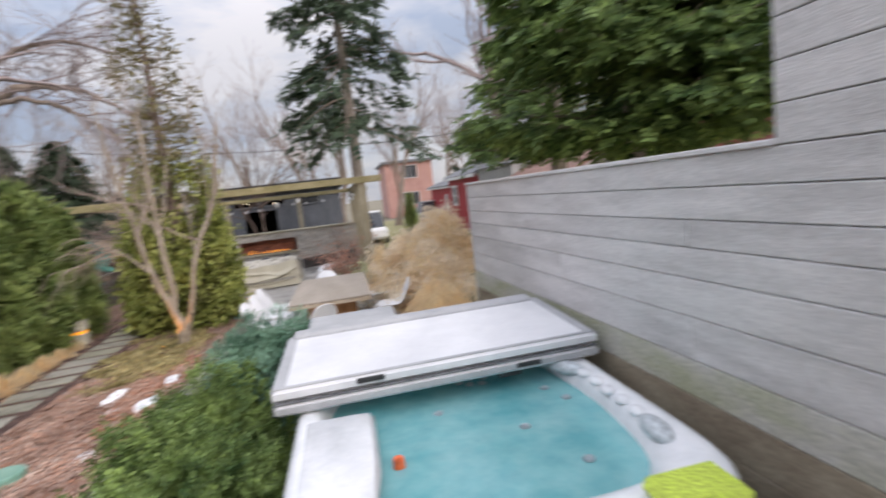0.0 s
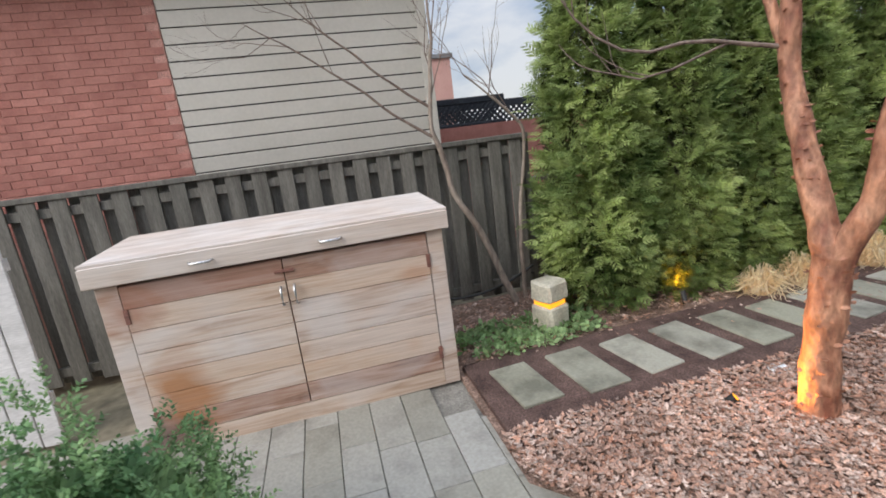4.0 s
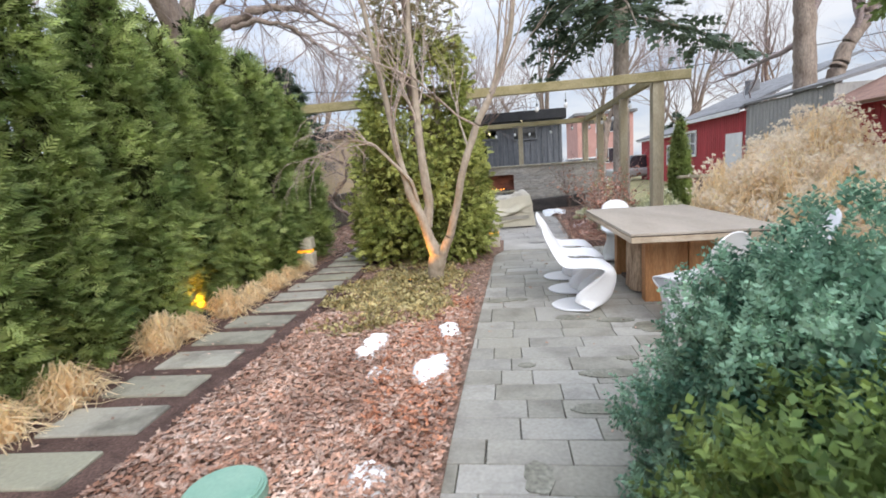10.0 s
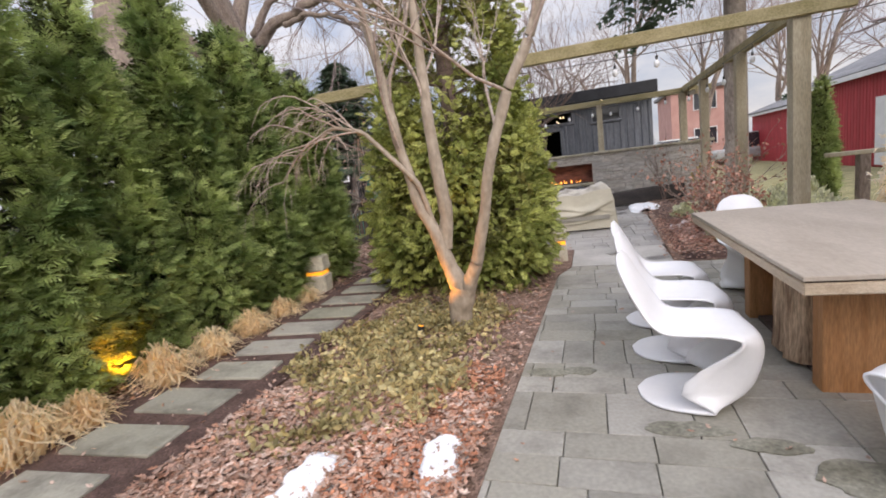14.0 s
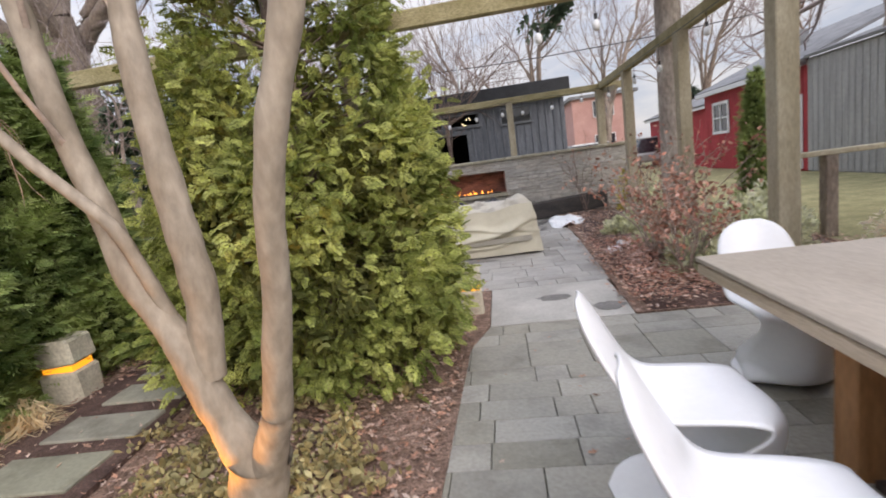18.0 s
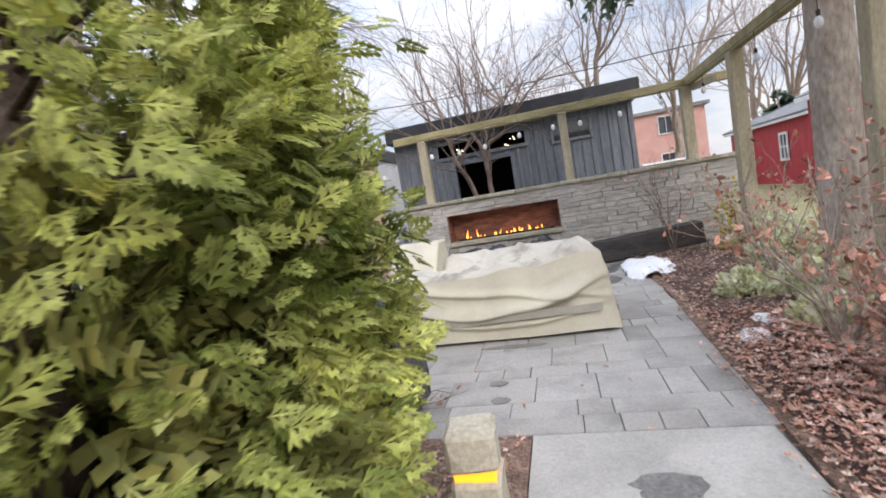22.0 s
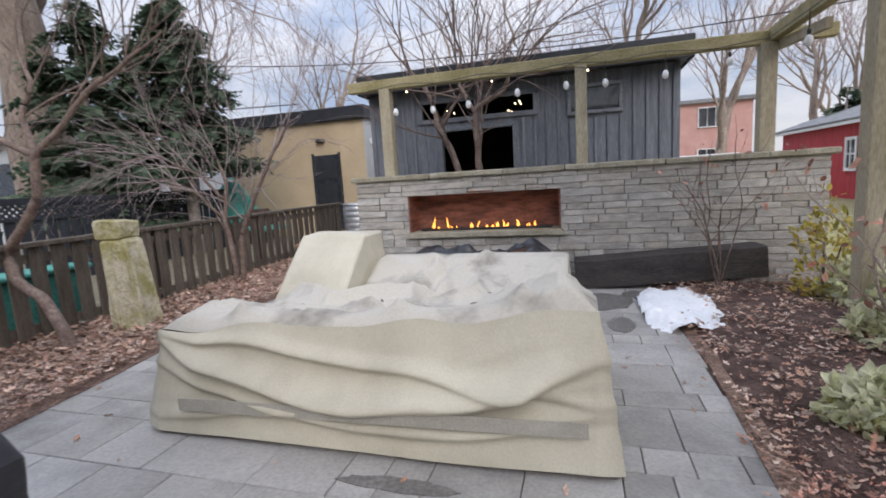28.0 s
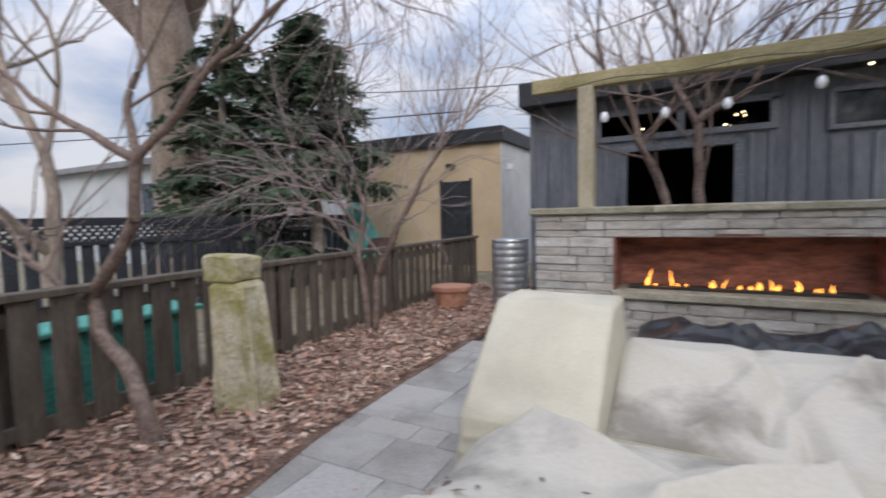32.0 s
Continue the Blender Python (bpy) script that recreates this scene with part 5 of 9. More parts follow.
# valve box lid
disc = thing("valve_lid", (-2.95, 5.2, 0.04), "round sage green plastic lid on the leaf bed", "lid")
part("lid", cylinder(0.185, 0.182, 0.02, 0.135, -2.97, 5.26, 36, bevel=0.012), M["green_plastic"], disc)
part("top_rim", cylinder(0.16, 0.155, 0.1345, 0.141, -2.97, 5.26, 36), M["green_plastic"], disc)
solo("sprinkler_lid", cylinder(0.06, 0.055, 0.02, 0.09, -2.30, 3.85, 18, bevel=0.006), M["green_plastic"], "small green sprinkler head in the bed", "sprinkler")

# ---- dining table ----
def table():
    x0, x1, y0, y1 = -0.56, 0.76, 7.93, 10.40
    t = thing("dining_table", (0.1, 9.2, 0), "large pale timber outdoor table on log and panel legs", "table")
    part("tabletop", box(x0, x1, y0, y1, 0.752, 0.777, 0.004), M["table"], t, "smooth grey-beige weathered tabletop")
    # dark strip added to paint the shadow line below the slab
    part("shadow_gap", box(x0 + 0.02, x1 - 0.02, y0 + 0.022, y1 - 0.02, 0.742, 0.752), M["dark_wood"], t, "thin dark strip that paints the shadow line under the top")
    part("edge_band", box(x0 + 0.006, x1 - 0.006, y0 + 0.008, y1 - 0.006, 0.685, 0.742, 0.006), M["table_edge"], t, "pale timber edge band")
    for y in (8.44, 9.68):
        for xa, xb in ((-0.31, 0.095), (0.105, 0.51)):
            part("leg_panel", box(xa, xb, y - 0.065, y + 0.065, 0.0, 0.68, 0.006), M["table_leg"], t, "orange-brown slab leg")
    part("foot", box(-0.26, 0.46, 8.52, 9.60, 0.0, 0.035, 0.005), M["dark_wood"], t, "dark floor plate")
    return t


def stump(x, y, radius, height, seed):
    """A round upright log: split, ridged sides and a sawn top."""
    r = np.random.default_rng(seed)
    sides, rows = 64, 9
    a = np.linspace(0, 2 * np.pi, sides, endpoint=False)
    ridge = 0.03 * np.repeat(r.normal(size=sides // 4), 4) + 0.012 * r.normal(size=sides)
    v = []
    for k in range(rows):
        q = k / (rows - 1)
        flare = 1 + 0.05 * (1 - q) ** 3 - (0.02 if k == rows - 1 else 0)
        rr = radius * flare * (1 + ridge + np.array([0.02 * noise.noise((math.cos(t) * 2 + seed, math.sin(t) * 2, q * 3)) for t in a]))
        v += [(x + rr[i] * math.cos(a[i]), y + rr[i] * math.sin(a[i]), 0.035 + height * q) for i in range(sides)]
    i = np.arange(rows - 1)[:, None] * sides + np.arange(sides)[None]
    j = np.arange(rows - 1)[:, None] * sides + (np.arange(sides)[None] + 1) % sides
    log = thing("log_stump", (x, y, 0.035), "upright round log stump with split bark under the table", "log", "log stumps under the table")
    part("side", np_mesh("side", np.array(v), np.stack([i, j, j + sides, i + sides], -1).reshape(-1, 4), M["log"], False), None, log)
    bm = bmesh.new()
    bm.faces.new([bm.verts.new((p[0], p[1], p[2] - 0.001)) for p in v[-sides:]])
    part("sawn_top", bm, M["table_leg"], log, "reddish sawn log end")


stump(0.03, 8.94, 0.37, 0.56, 3)
stump(0.06, 9.42, 0.17, 0.60, 5)
table()


def s_chair():
    """A cantilevered S-shaped chair in one moulded shell, facing +x, its base at the origin."""
    prof = [(-0.31, 0.010, 0.16, 0), (-0.22, 0.013, 0.22, 0), (-0.05, 0.018, 0.25, 0), (0.08, 0.022, 0.25, 0.004), (0.17, 0.035, 0.245, 0.012), (0.225, 0.085, 0.235, 0.024), (0.255, 0.16, 0.225, 0.03),
            (0.275, 0.24, 0.215, 0.03), (0.285, 0.31, 0.215, 0.03), (0.275, 0.375, 0.22, 0.024), (0.235, 0.42, 0.23, 0.012), (0.15, 0.437, 0.235, -0.01), (0.02, 0.425, 0.24, -0.022), (-0.09, 0.415, 0.24, -0.024),
            (-0.16, 0.435, 0.24, -0.012), (-0.205, 0.50, 0.235, 0.008), (-0.24, 0.60, 0.23, 0.024), (-0.285, 0.70, 0.215, 0.028), (-0.325, 0.785, 0.185, 0.025), (-0.350, 0.83, 0.13, 0.018), (-0.362, 0.85, 0.06, 0.01)]
    px, pz, hw, dish = (np.array(c) for c in zip(*prof))
    fine = np.linspace(0, len(prof) - 1, 64)
    px = 1.07 * px
    px, pz, hw, dish = (np.interp(fine, np.arange(len(prof)), c) for c in (px, pz, hw, dish))
    for _ in range(3):
        for c in (px, pz, hw, dish):
            c[1:-1] = (c[:-2] + 2 * c[1:-1] + c[2:]) / 4
    s = np.linspace(-1, 1, 17)
    nx, nz = np.gradient(pz), -np.gradient(px)
    ln = np.hypot(nx, nz) + 1e-9
    nx, nz = nx / ln, nz / ln
    bend = dish[:, None] * (s[None] ** 2)
    X = px[:, None] + nx[:, None] * bend * -1
    Z = np.maximum(pz[:, None] + nz[:, None] * bend * -1, 0.004)
    Y = hw[:, None] * s[None]
    # the sides of the leg fold back into wings that run down to the foot
    wing = np.interp(fine, (0, 3, 4, 5, 6, 7, 8, 9, 10, 10.6, 20), (0, 0, 0.13, 0.30, 0.31, 0.25, 0.17, 0.10, 0.04, 0, 0))
    X = X - wing[:, None] * np.abs(s[None]) ** 2.2
    # the base plate rounds off
    first = np.clip((fine / 1.6), 0, 1)[:, None]
    Y = Y * np.where(first < 1, np.sqrt(1 - (1 - first) ** 2), 1)
    v = np.stack([X, Y, Z], -1).reshape(-1, 3)
    i = np.arange(63)[:, None] * 17 + np.arange(16)[None]
    mesh = np_mesh("shell", v, np.stack([i, i + 1, i + 18, i + 17], -1).reshape(-1, 4), M["white_plastic"], True)
    return mesh


chair_mesh = s_chair()
first_chair = thing("moulded_chair", (0, 0, 0), "white S-shaped moulded plastic chair standing at the table", "chair", "chairs round the table")
chair_shell = part("shell", chair_mesh, None, first_chair)
thick = chair_shell.modifiers.new("thick", "SOLIDIFY")
thick.thickness, thick.offset = 0.012, 0.0
CHAIRS = [(-0.92, 8.30, -12), (-0.90, 8.95, -12), (-0.90, 9.60, -11), (-0.06, 10.50, -91), (1.08, 8.55, 178), (1.02, 9.68, 184), (1.12, 10.25, 176), (-0.14, 7.62, 118)]
first_chair.matrix_basis = pose(CHAIRS[0][0], CHAIRS[0][1], 0.004, 0, 0, CHAIRS[0][2])
for x, y, turn in CHAIRS[1:]:
    copy_thing(first_chair, pose(x, y, 0.004, 0, 0, turn))

# ---- covered furniture ----
def draped(name, x0, x1, y0, y1, top, label, material, seed, folds=0.03, side=None, dip=0.05, taper=0.04, parent_cat="furniture cover", hem=0.02, nx=90, ny=60, swags=(), creases=0, lift=1.0, front=0.0, ridges=(), rim_drop=0.055, rim_wave=0.0):
    """A cloth thrown over a block: its top sags and creases, its sides hang in folds. top(u, v) gives the height."""
    c = thing(name, ((x0 + x1) / 2, (y0 + y1) / 2, 0), label, parent_cat)
    us, vs = np.linspace(0, 1, nx), np.linspace(0, 1, ny)
    gu, gv = np.meshgrid(us, vs, indexing="ij")
    z = np.zeros_like(gu)
    px, py = x0 + (x1 - x0) * gu, y0 + (y1 - y0) * gv
    for i in range(nx):
        for j in range(ny):
            p = (px[i, j] * 1.1 + seed, py[i, j] * 1.1, seed * 2)
            warp = noise.noise((px[i, j] * 1.1, py[i, j] * 1.1, seed + 3))
            ridge = 1.0 - abs(noise.noise((p[0] + 1.3 * warp, p[1] * 0.8 - warp, p[2]))) * 3.0 + 0.3 * (1 - abs(noise.noise((p[0] * 2.3 - warp, p[1] * 2.0 + warp, 5))) * 3)
            small = noise.noise((px[i, j] * 5 + seed, py[i, j] * 5, seed))
            e = min(gu[i, j], 1 - gu[i, j], gv[i, j], 1 - gv[i, j])
            flat = min(1, e * 8)
            z[i, j] = top(gu[i, j], gv[i, j]) + flat * (folds * ridge * 1.4 + folds * 0.14 * small - dip * (0.5 + noise.noise((px[i, j] * 0.9, py[i, j] * 0.9, seed + 9)))) - rim_drop * max(0, 1 - e * 15 * 0.055 / rim_drop) ** 2 + (folds * 0.55 + rim_wave) * max(0, 1 - e * 8) * noise.noise((px[i, j] * 2.6 + seed, py[i, j] * 2.6, 7.7))
    if creases:
        # straight tent-like ridges pulled across the slack cloth
        cr_r = np.random.default_rng(int(seed * 10))
        for k in range(creases):
            cx, cy = x0 + (x1 - x0) * (0.08 + 0.84 * cr_r.random()), y0 + (y1 - y0) * (0.10 + 0.75 * cr_r.random())
            ang, half = cr_r.normal(scale=0.7) + (1.57 if k % 3 == 0 else 0.3), 0.22 + 0.3 * cr_r.random()
            along = (px - cx) * math.cos(ang) + (py - cy) * math.sin(ang)
            across = np.abs(-(px - cx) * math.sin(ang) + (py - cy) * math.cos(ang) + 0.25 * along ** 2)
            wide = 0.05 + 0.08 * cr_r.random()
            fade = np.clip(1 - np.abs(along) / half, 0, 1)
            edge = np.clip(np.minimum(np.minimum(gu, 1 - gu), np.minimum(gv, 1 - gv)) * 10, 0, 1)
            z += lift * (0.03 + 0.035 * cr_r.random()) * (1 if k % 4 else -0.9) * np.clip(1 - across / (wide * (0.35 + 0.65 * fade)), 0, 1) * fade ** 0.7 * edge
    if ridges:
        # taut ridges, from which the cloth sags away on both sides
        tent = np.zeros_like(z)
        for ua, va, ub, vb, high, wide in ridges:
            a, b = np.array([x0 + (x1 - x0) * ua, y0 + (y1 - y0) * va]), np.array([x0 + (x1 - x0) * ub, y0 + (y1 - y0) * vb])
            d = b - a
            q = np.clip(((px - a[0]) * d[0] + (py - a[1]) * d[1]) / (d @ d), 0, 1)
            far = np.hypot(px - a[0] - q * d[0], py - a[1] - q * d[1])
            tent = np.maximum(tent, high * (1 - 0.5 * q) * np.exp(-far / wide)) if high > 0 else tent + high * np.exp(-(far / wide) ** 2)
        z += tent * np.clip(np.minimum(np.minimum(gu, 1 - gu), np.minimum(gv * 1.6, 1 - gv)) * 14, 0, 1)
    v = np.stack([px, py, z], -1).reshape(-1, 3)
    idx = np.arange(nx * ny).reshape(nx, ny)
    f = np.stack([idx[:-1, :-1], idx[1:, :-1], idx[1:, 1:], idx[:-1, 1:]], -1).reshape(-1, 4)
    part("top", np_mesh("top", v, f, M[material], True), None, c)
    # the hanging skirt, all the way round
    loop = np.concatenate([idx[:, 0], idx[-1, 1:], idx[-2::-1, -1], idx[0, -2:0:-1]])
    rim = v[loop]
    n, rows = len(loop), 44
    centre = np.array([(x0 + x1) / 2, (y0 + y1) / 2])
    skirt = []
    for r in range(rows):
        s = r / (rows - 1)
        for k in range(n):
            x, y, zt = rim[k]
            out = np.array([x, y]) - centre
            ax = np.array([np.sign(out[0]) if abs(out[0]) > (x1 - x0) / 2 - 0.012 else 0, np.sign(out[1]) if abs(out[1]) > (y1 - y0) / 2 - 0.012 else 0], float)
            ln = np.linalg.norm(ax) or 1
            ax /= ln
            along = x * abs(ax[1]) + y * abs(ax[0])
            swag = noise.noise((along * 0.9 + seed, 2.6 * s + 0.35 * math.sin(along * 1.7 + seed), seed)) * 1.4
            crease = (1 - abs(noise.noise((along * 1.1 + seed * 3, 4.2 * s + along * 0.8, seed + 4))) * 3.2) * 0.5
            push = taper * s + (folds * 0.9 * swag + folds * 0.8 * crease) * min(1, 4 * s) * (1 if s < 0.97 else 0.6)
            if ax[1] < -0.5:
                push += front * s
                # heavy folds that hang across the front
                f = (x - x0) / (x1 - x0)
                for line, depth, width in swags:
                    t = (s - line(f)) / width
                    if abs(t) < 3:
                        push += depth * (math.exp(-t * t) if t < 0 else math.exp(-t * t * 9)) * min(1, 6 * f + 0.25) * min(1, 6 * (1 - f) + 0.25)
            zz = zt + (hem + 0.03 * (0.5 + 0.5 * noise.noise((along * 1.3, seed, 1))) - zt) * s
            skirt.append((x + ax[0] * push, y + ax[1] * push, zz))
    a = np.arange(rows - 1)[:, None] * n + np.arange(n)[None]
    b = np.arange(rows - 1)[:, None] * n + (np.arange(n)[None] + 1) % n
    part("skirt", np_mesh("skirt", np.array(skirt), np.stack([a, a + n, b + n, b], -1).reshape(-1, 4), M["cover" if material != "black_cover" else material], True), None, c)
    return c


def sofa_top(u, v):
    rise = 0.655 + 0.185 * u
    drop = 0.16 * math.exp(-(((u - 0.60) / 0.07) ** 2 + ((v - 0.80) / 0.12) ** 2))
    return rise - 0.17 * v - 0.04 * v * u - 0.07 * math.sin(3.1416 * min(1, v * 1.3)) * math.sin(3.1416 * u) - drop


ridge_r = random.Random(23)
SOFA_RIDGES = [(0.02, 0.10, 0.30, 0.55, 0.13, 0.10), (0.30, 0.55, 0.52, 0.92, 0.13, 0.09), (0.97, 0.08, 0.72, 0.55, 0.13, 0.11), (0.72, 0.55, 0.70, 0.95, 0.15, 0.09), (0.72, 0.5, 0.50, 0.25, 0.12, 0.08), (0.50, 0.25, 0.30, 0.40, 0.11, 0.08),
               (0.96, 0.9, 0.75, 0.6, 0.12, 0.08), (0.10, 0.92, 0.34, 0.62, 0.12, 0.09), (0.86, 0.08, 0.80, 0.5, 0.09, 0.07), (0.2, 0.08, 0.42, 0.35, 0.09, 0.07), (0.6, 0.08, 0.56, 0.4, 0.08, 0.06),
               (0.44, 0.50, 0.56, 0.52, -0.10, 0.16), (0.16, 0.42, 0.20, 0.5, -0.08, 0.14), (0.86, 0.55, 0.88, 0.75, -0.07, 0.12), (0.56, 0.86, 0.63, 0.86, -0.12, 0.07)]
for k in range(16):
    a, b = ridge_r.uniform(0.05, 0.95), ridge_r.uniform(0.05, 0.9)
    if abs(a - 0.58) < 0.16 and b > 0.5:
        continue
    SOFA_RIDGES.append((a, b, a + ridge_r.uniform(-0.16, 0.16), b + ridge_r.uniform(-0.25, 0.25), ridge_r.uniform(0.025, 0.055), ridge_r.uniform(0.03, 0.06)))
sofa_cover = draped("sofa_cover", -3.58, -1.10, 14.92, 16.12, sofa_top, "grimy beige canvas cover draped over a garden sofa", "cover_top", 3.0, 0.010, dip=0.03, nx=170, ny=110, creases=18, lift=0.45, front=0.10, ridges=SOFA_RIDGES, rim_drop=0.08, rim_wave=0.05,
                    swags=((lambda f: 0.10 + 1.95 * f - 1.75 * f * f, 0.09, 0.12), (lambda f: 0.34 + 1.55 * f - 1.25 * f * f, 0.045, 0.09), (lambda f: 0.03 + 0.55 * f, 0.045, 0.07), (lambda f: 0.86 - 0.42 * f, 0.03, 0.10)))
part("reinforcing_band", turned(box(-1.06, 1.16, -0.004, 0.0, 0.20, 0.275, 0.001), pose(-2.31, 14.765, 0.0, 0, -1.2, 0)), M["cover_band"], sofa_cover, "grey-brown reinforcing strip")


crumb_r = np.random.default_rng(17)
top_verts = [c for c in sofa_cover.children if c.name.startswith("top")][0].data.vertices
spots = np.array([tuple(top_verts[int(i)].co) for i in crumb_r.integers(len(top_verts), size=26)]) + (0, 0, 0.006)
crumb = np.array([(0, 0, 0), (0.4, 0.2, 0.05), (1, 0, 0.1), (0.4, -0.2, 0.05)])
tagged(solo("leaf_scraps", scatter("leaf_scraps", crumb, np.array([(0, 1, 2, 3)]), spots, crumb_r.normal(size=(26, 3)) * (1, 1, 0.1), 0.03 + 0.03 * crumb_r.random(26), M["bark_dark"], up=np.array([0, 0, 1.0]), r=crumb_r), None, "dark scraps of dead leaf on the canvas cover", "leaf scraps"), kind="stuff")


def bench_top(u, v):
    slope = 0.38 + 0.27 * min(1.0, v / 0.72) ** 1.1
    pinch = 0.10 * math.exp(-((u - 0.36 - 0.10 * (1 - v)) / 0.03) ** 2) * (1.1 - v)
    fold = 0.05 * math.exp(-((u - 0.26 - 0.25 * (1 - v)) / 0.05) ** 2) * math.sin(3.14 * v)
    return slope - pinch + fold


BENCH_RIDGES = [(0.05, 0.7, 0.36, 0.35, 0.05, 0.05), (0.6, 0.75, 0.40, 0.30, 0.06, 0.05), (0.97, 0.7, 0.85, 0.1, 0.04, 0.05), (0.2, 0.1, 0.34, 0.4, 0.04, 0.04), (0.36, 0.2, 0.38, 0.45, -0.08, 0.06), (0.24, 0.45, 0.30, 0.6, -0.05, 0.05)]
draped("bench_cover", -3.12, -1.28, 16.46, 17.30, bench_top, "pale beige canvas cover over a garden bench", "cover_top", 8.0, 0.008, dip=0.012, nx=110, ny=60, creases=5, lift=0.5, ridges=BENCH_RIDGES, rim_drop=0.025)
draped("lounger_cover", -3.82, -3.14, 16.30, 17.25, lambda u, v: 0.38 + 0.54 * min(1, max(0, (v + 0.05) / 0.62)), "clean cream canvas cover over a high-backed chair", "cover", 13.0, 0.012, dip=0.015, nx=40, ny=50, rim_drop=0.03)
draped("fire_table_cover", -3.15, -1.48, 17.55, 18.45, lambda u, v: 0.50 + 0.05 * math.exp(-((u - 0.2) / 0.16) ** 2) + 0.09 * math.exp(-((u - 0.86) / 0.10) ** 2), "crumpled black tarpaulin over a low table", "black_cover", 21.0, 0.03, dip=0.03, nx=80, ny=50, creases=16)


def grill():
    def top(u, v):
        d = abs(-4.10 + 1.60 * u + 3.25)
        return 1.13 - 0.32 * min(1, max(0, (d - 0.30) / 0.46)) - 0.05 * max(0, 0.2 - v) / 0.2
    g = draped("grill_cover", -4.10, -2.50, 12.94, 13.52, top, "barbecue grill under a fitted black vinyl cover", "black_cover", 30.0, 0.018, dip=0.012, taper=-0.02, hem=0.06, nx=110, ny=60, creases=16)
    for x in (-3.95, -2.62):
        for y in (13.1, 13.5):
            part("leg", box(x - 0.025, x + 0.025, y - 0.025, y + 0.025, 0, 0.12), M["black_plastic"], g)
    return g


grill()

# low dark planter boards at the wall's foot
planter = thing("planter_board", (-0.2, 18.6, 0), "dark stained timber planter edge at the wall's foot", "planter")
part("front_board", turned(box(0, 2.0, -0.05, 0.0, 0.0, 0.34, 0.008), pose(-1.22, 18.50, 0.0, 0, -4.0, 1.5)), M["planter_black"], planter)
part("top_board", turned(box(0, 2.0, 0.0, 0.30, 0.30, 0.34, 0.008), pose(-1.22, 18.50, 0.0, 0, -4.0, 1.5)), M["planter_black"], planter)

# standing stone by the low fence
pillar = thing("stone_pillar", (-5.64, 16.48, 0), "rough mossy limestone pillar with a loose capstone", "pillar")
bm = box(-0.155, 0.155, -0.14, 0.14, -0.05, 0.98, 0.03)
bmesh.ops.subdivide_edges(bm, edges=bm.edges, cuts=5)
for v in bm.verts:
    v.co += 0.045 * noise.noise_vector(v.co * 4.2) + 0.012 * noise.noise_vector(v.co * 17)
    v.co.x *= 1.12 - 0.16 * v.co.z
part("shaft", turned(bm, pose(-5.64, 16.48, 0, 0, -3, 12)), M["pillar"], pillar)
bm = box(-0.19, 0.125, -0.14, 0.14, 0.985, 1.18, 0.02)
bmesh.ops.subdivide_edges(bm, edges=bm.edges, cuts=3)
for v in bm.verts:
    v.co += 0.03 * noise.noise_vector(v.co * 5 + Vector((7, 0, 0)))
part("capstone", turned(bm, pose(-5.70, 16.48, 0.0, 0, 0, 4)), M["pillar"], pillar)

# teal trough seen through the gaps of the low fence
trough = thing("garden_trough", (-7.0, 16.1, -0.06), "teal plastic trough behind the low board fence", "trough")
part("body", box(-7.2, -6.8, 15.2, 16.9, -0.04, 0.62, 0.03), M["teal"], trough)
part("rim", box(-7.24, -6.76, 15.16, 16.94, 0.62, 0.67, 0.012), M["teal"], trough)

# terracotta pot and corrugated bin
pot = thing("flower_pot", (-6.0, 20.5, 0.03), "empty round terracotta flower pot", "flower pot")
part("body", cylinder(0.2, 0.27, 0.02, 0.30, -6.0, 20.5, 24), M["terracotta"], pot)
part("rim", cylinder(0.30, 0.31, 0.30, 0.37, -6.0, 20.5, 24, bevel=0.01), M["terracotta"], pot)
bin_ = thing("corrugated_bin", (-5.2, 20.9, 0), "corrugated galvanised steel bin beside the wall", "bin")
bm = bmesh.new()
prev = None
for k in range(31):
    z = 0.06 + 1.0 * k / 30
    r = 0.27 + 0.012 * math.cos(k * 2.1)
    ringv = [bm.verts.new((-5.2 + r * math.cos(a), 20.9 + r * math.sin(a), z)) for a in np.linspace(0, 2 * np.pi, 28, endpoint=False)]
    if prev:
        for i in range(28):
            bm.faces.new((prev[i], prev[(i + 1) % 28], ringv[(i + 1) % 28], ringv[i]))
    prev = ringv
bm.faces.new(prev)
part("drum", smooth(to_mesh("drum", bm, M["galv"])), None, bin_)
part("base_ring", cylinder(0.27, 0.27, -0.05, 0.08, -5.2, 20.9, 28), M["galv"], bin_)
hose = tube_part("garden_hose", [([(-6.15, y, 0.35 + 0.22 * ((y - 3.2) / 0.8) ** 2 - 0.25) for y in np.linspace(2.4, 4.0, 14)], [0.016] * 14)], M["black_plastic"], None, 8)
tagged(hose, "black hose slung along the fence foot", "hose")

# ---- grey shed behind the wall ----
def window(parent, x0, x1, y, z0, z1, trim, depth=0.06, bars=()):
    """A window in a wall that faces -y: frame pieces and pane."""
    w = part("window", box(x0, x1, y - 0.005, y + 0.01, z0, z1), M["pane"], parent)
    t = 0.06
    for a, b, c, d in ((x0 - t, x1 + t, z0 - t, z0), (x0 - t, x1 + t, z1, z1 + t), (x0 - t, x0, z0, z1), (x1, x1 + t, z0, z1)):
        part("frame", box(a, b, y - depth, y + 0.01, c, d, 0.004), trim, w)
    for fx in bars:
        part("bar", box(x0 + (x1 - x0) * fx - 0.015, x0 + (x1 - x0) * fx + 0.015, y - depth * 0.6, y - 0.006, z0, z1), trim, w)
    return w


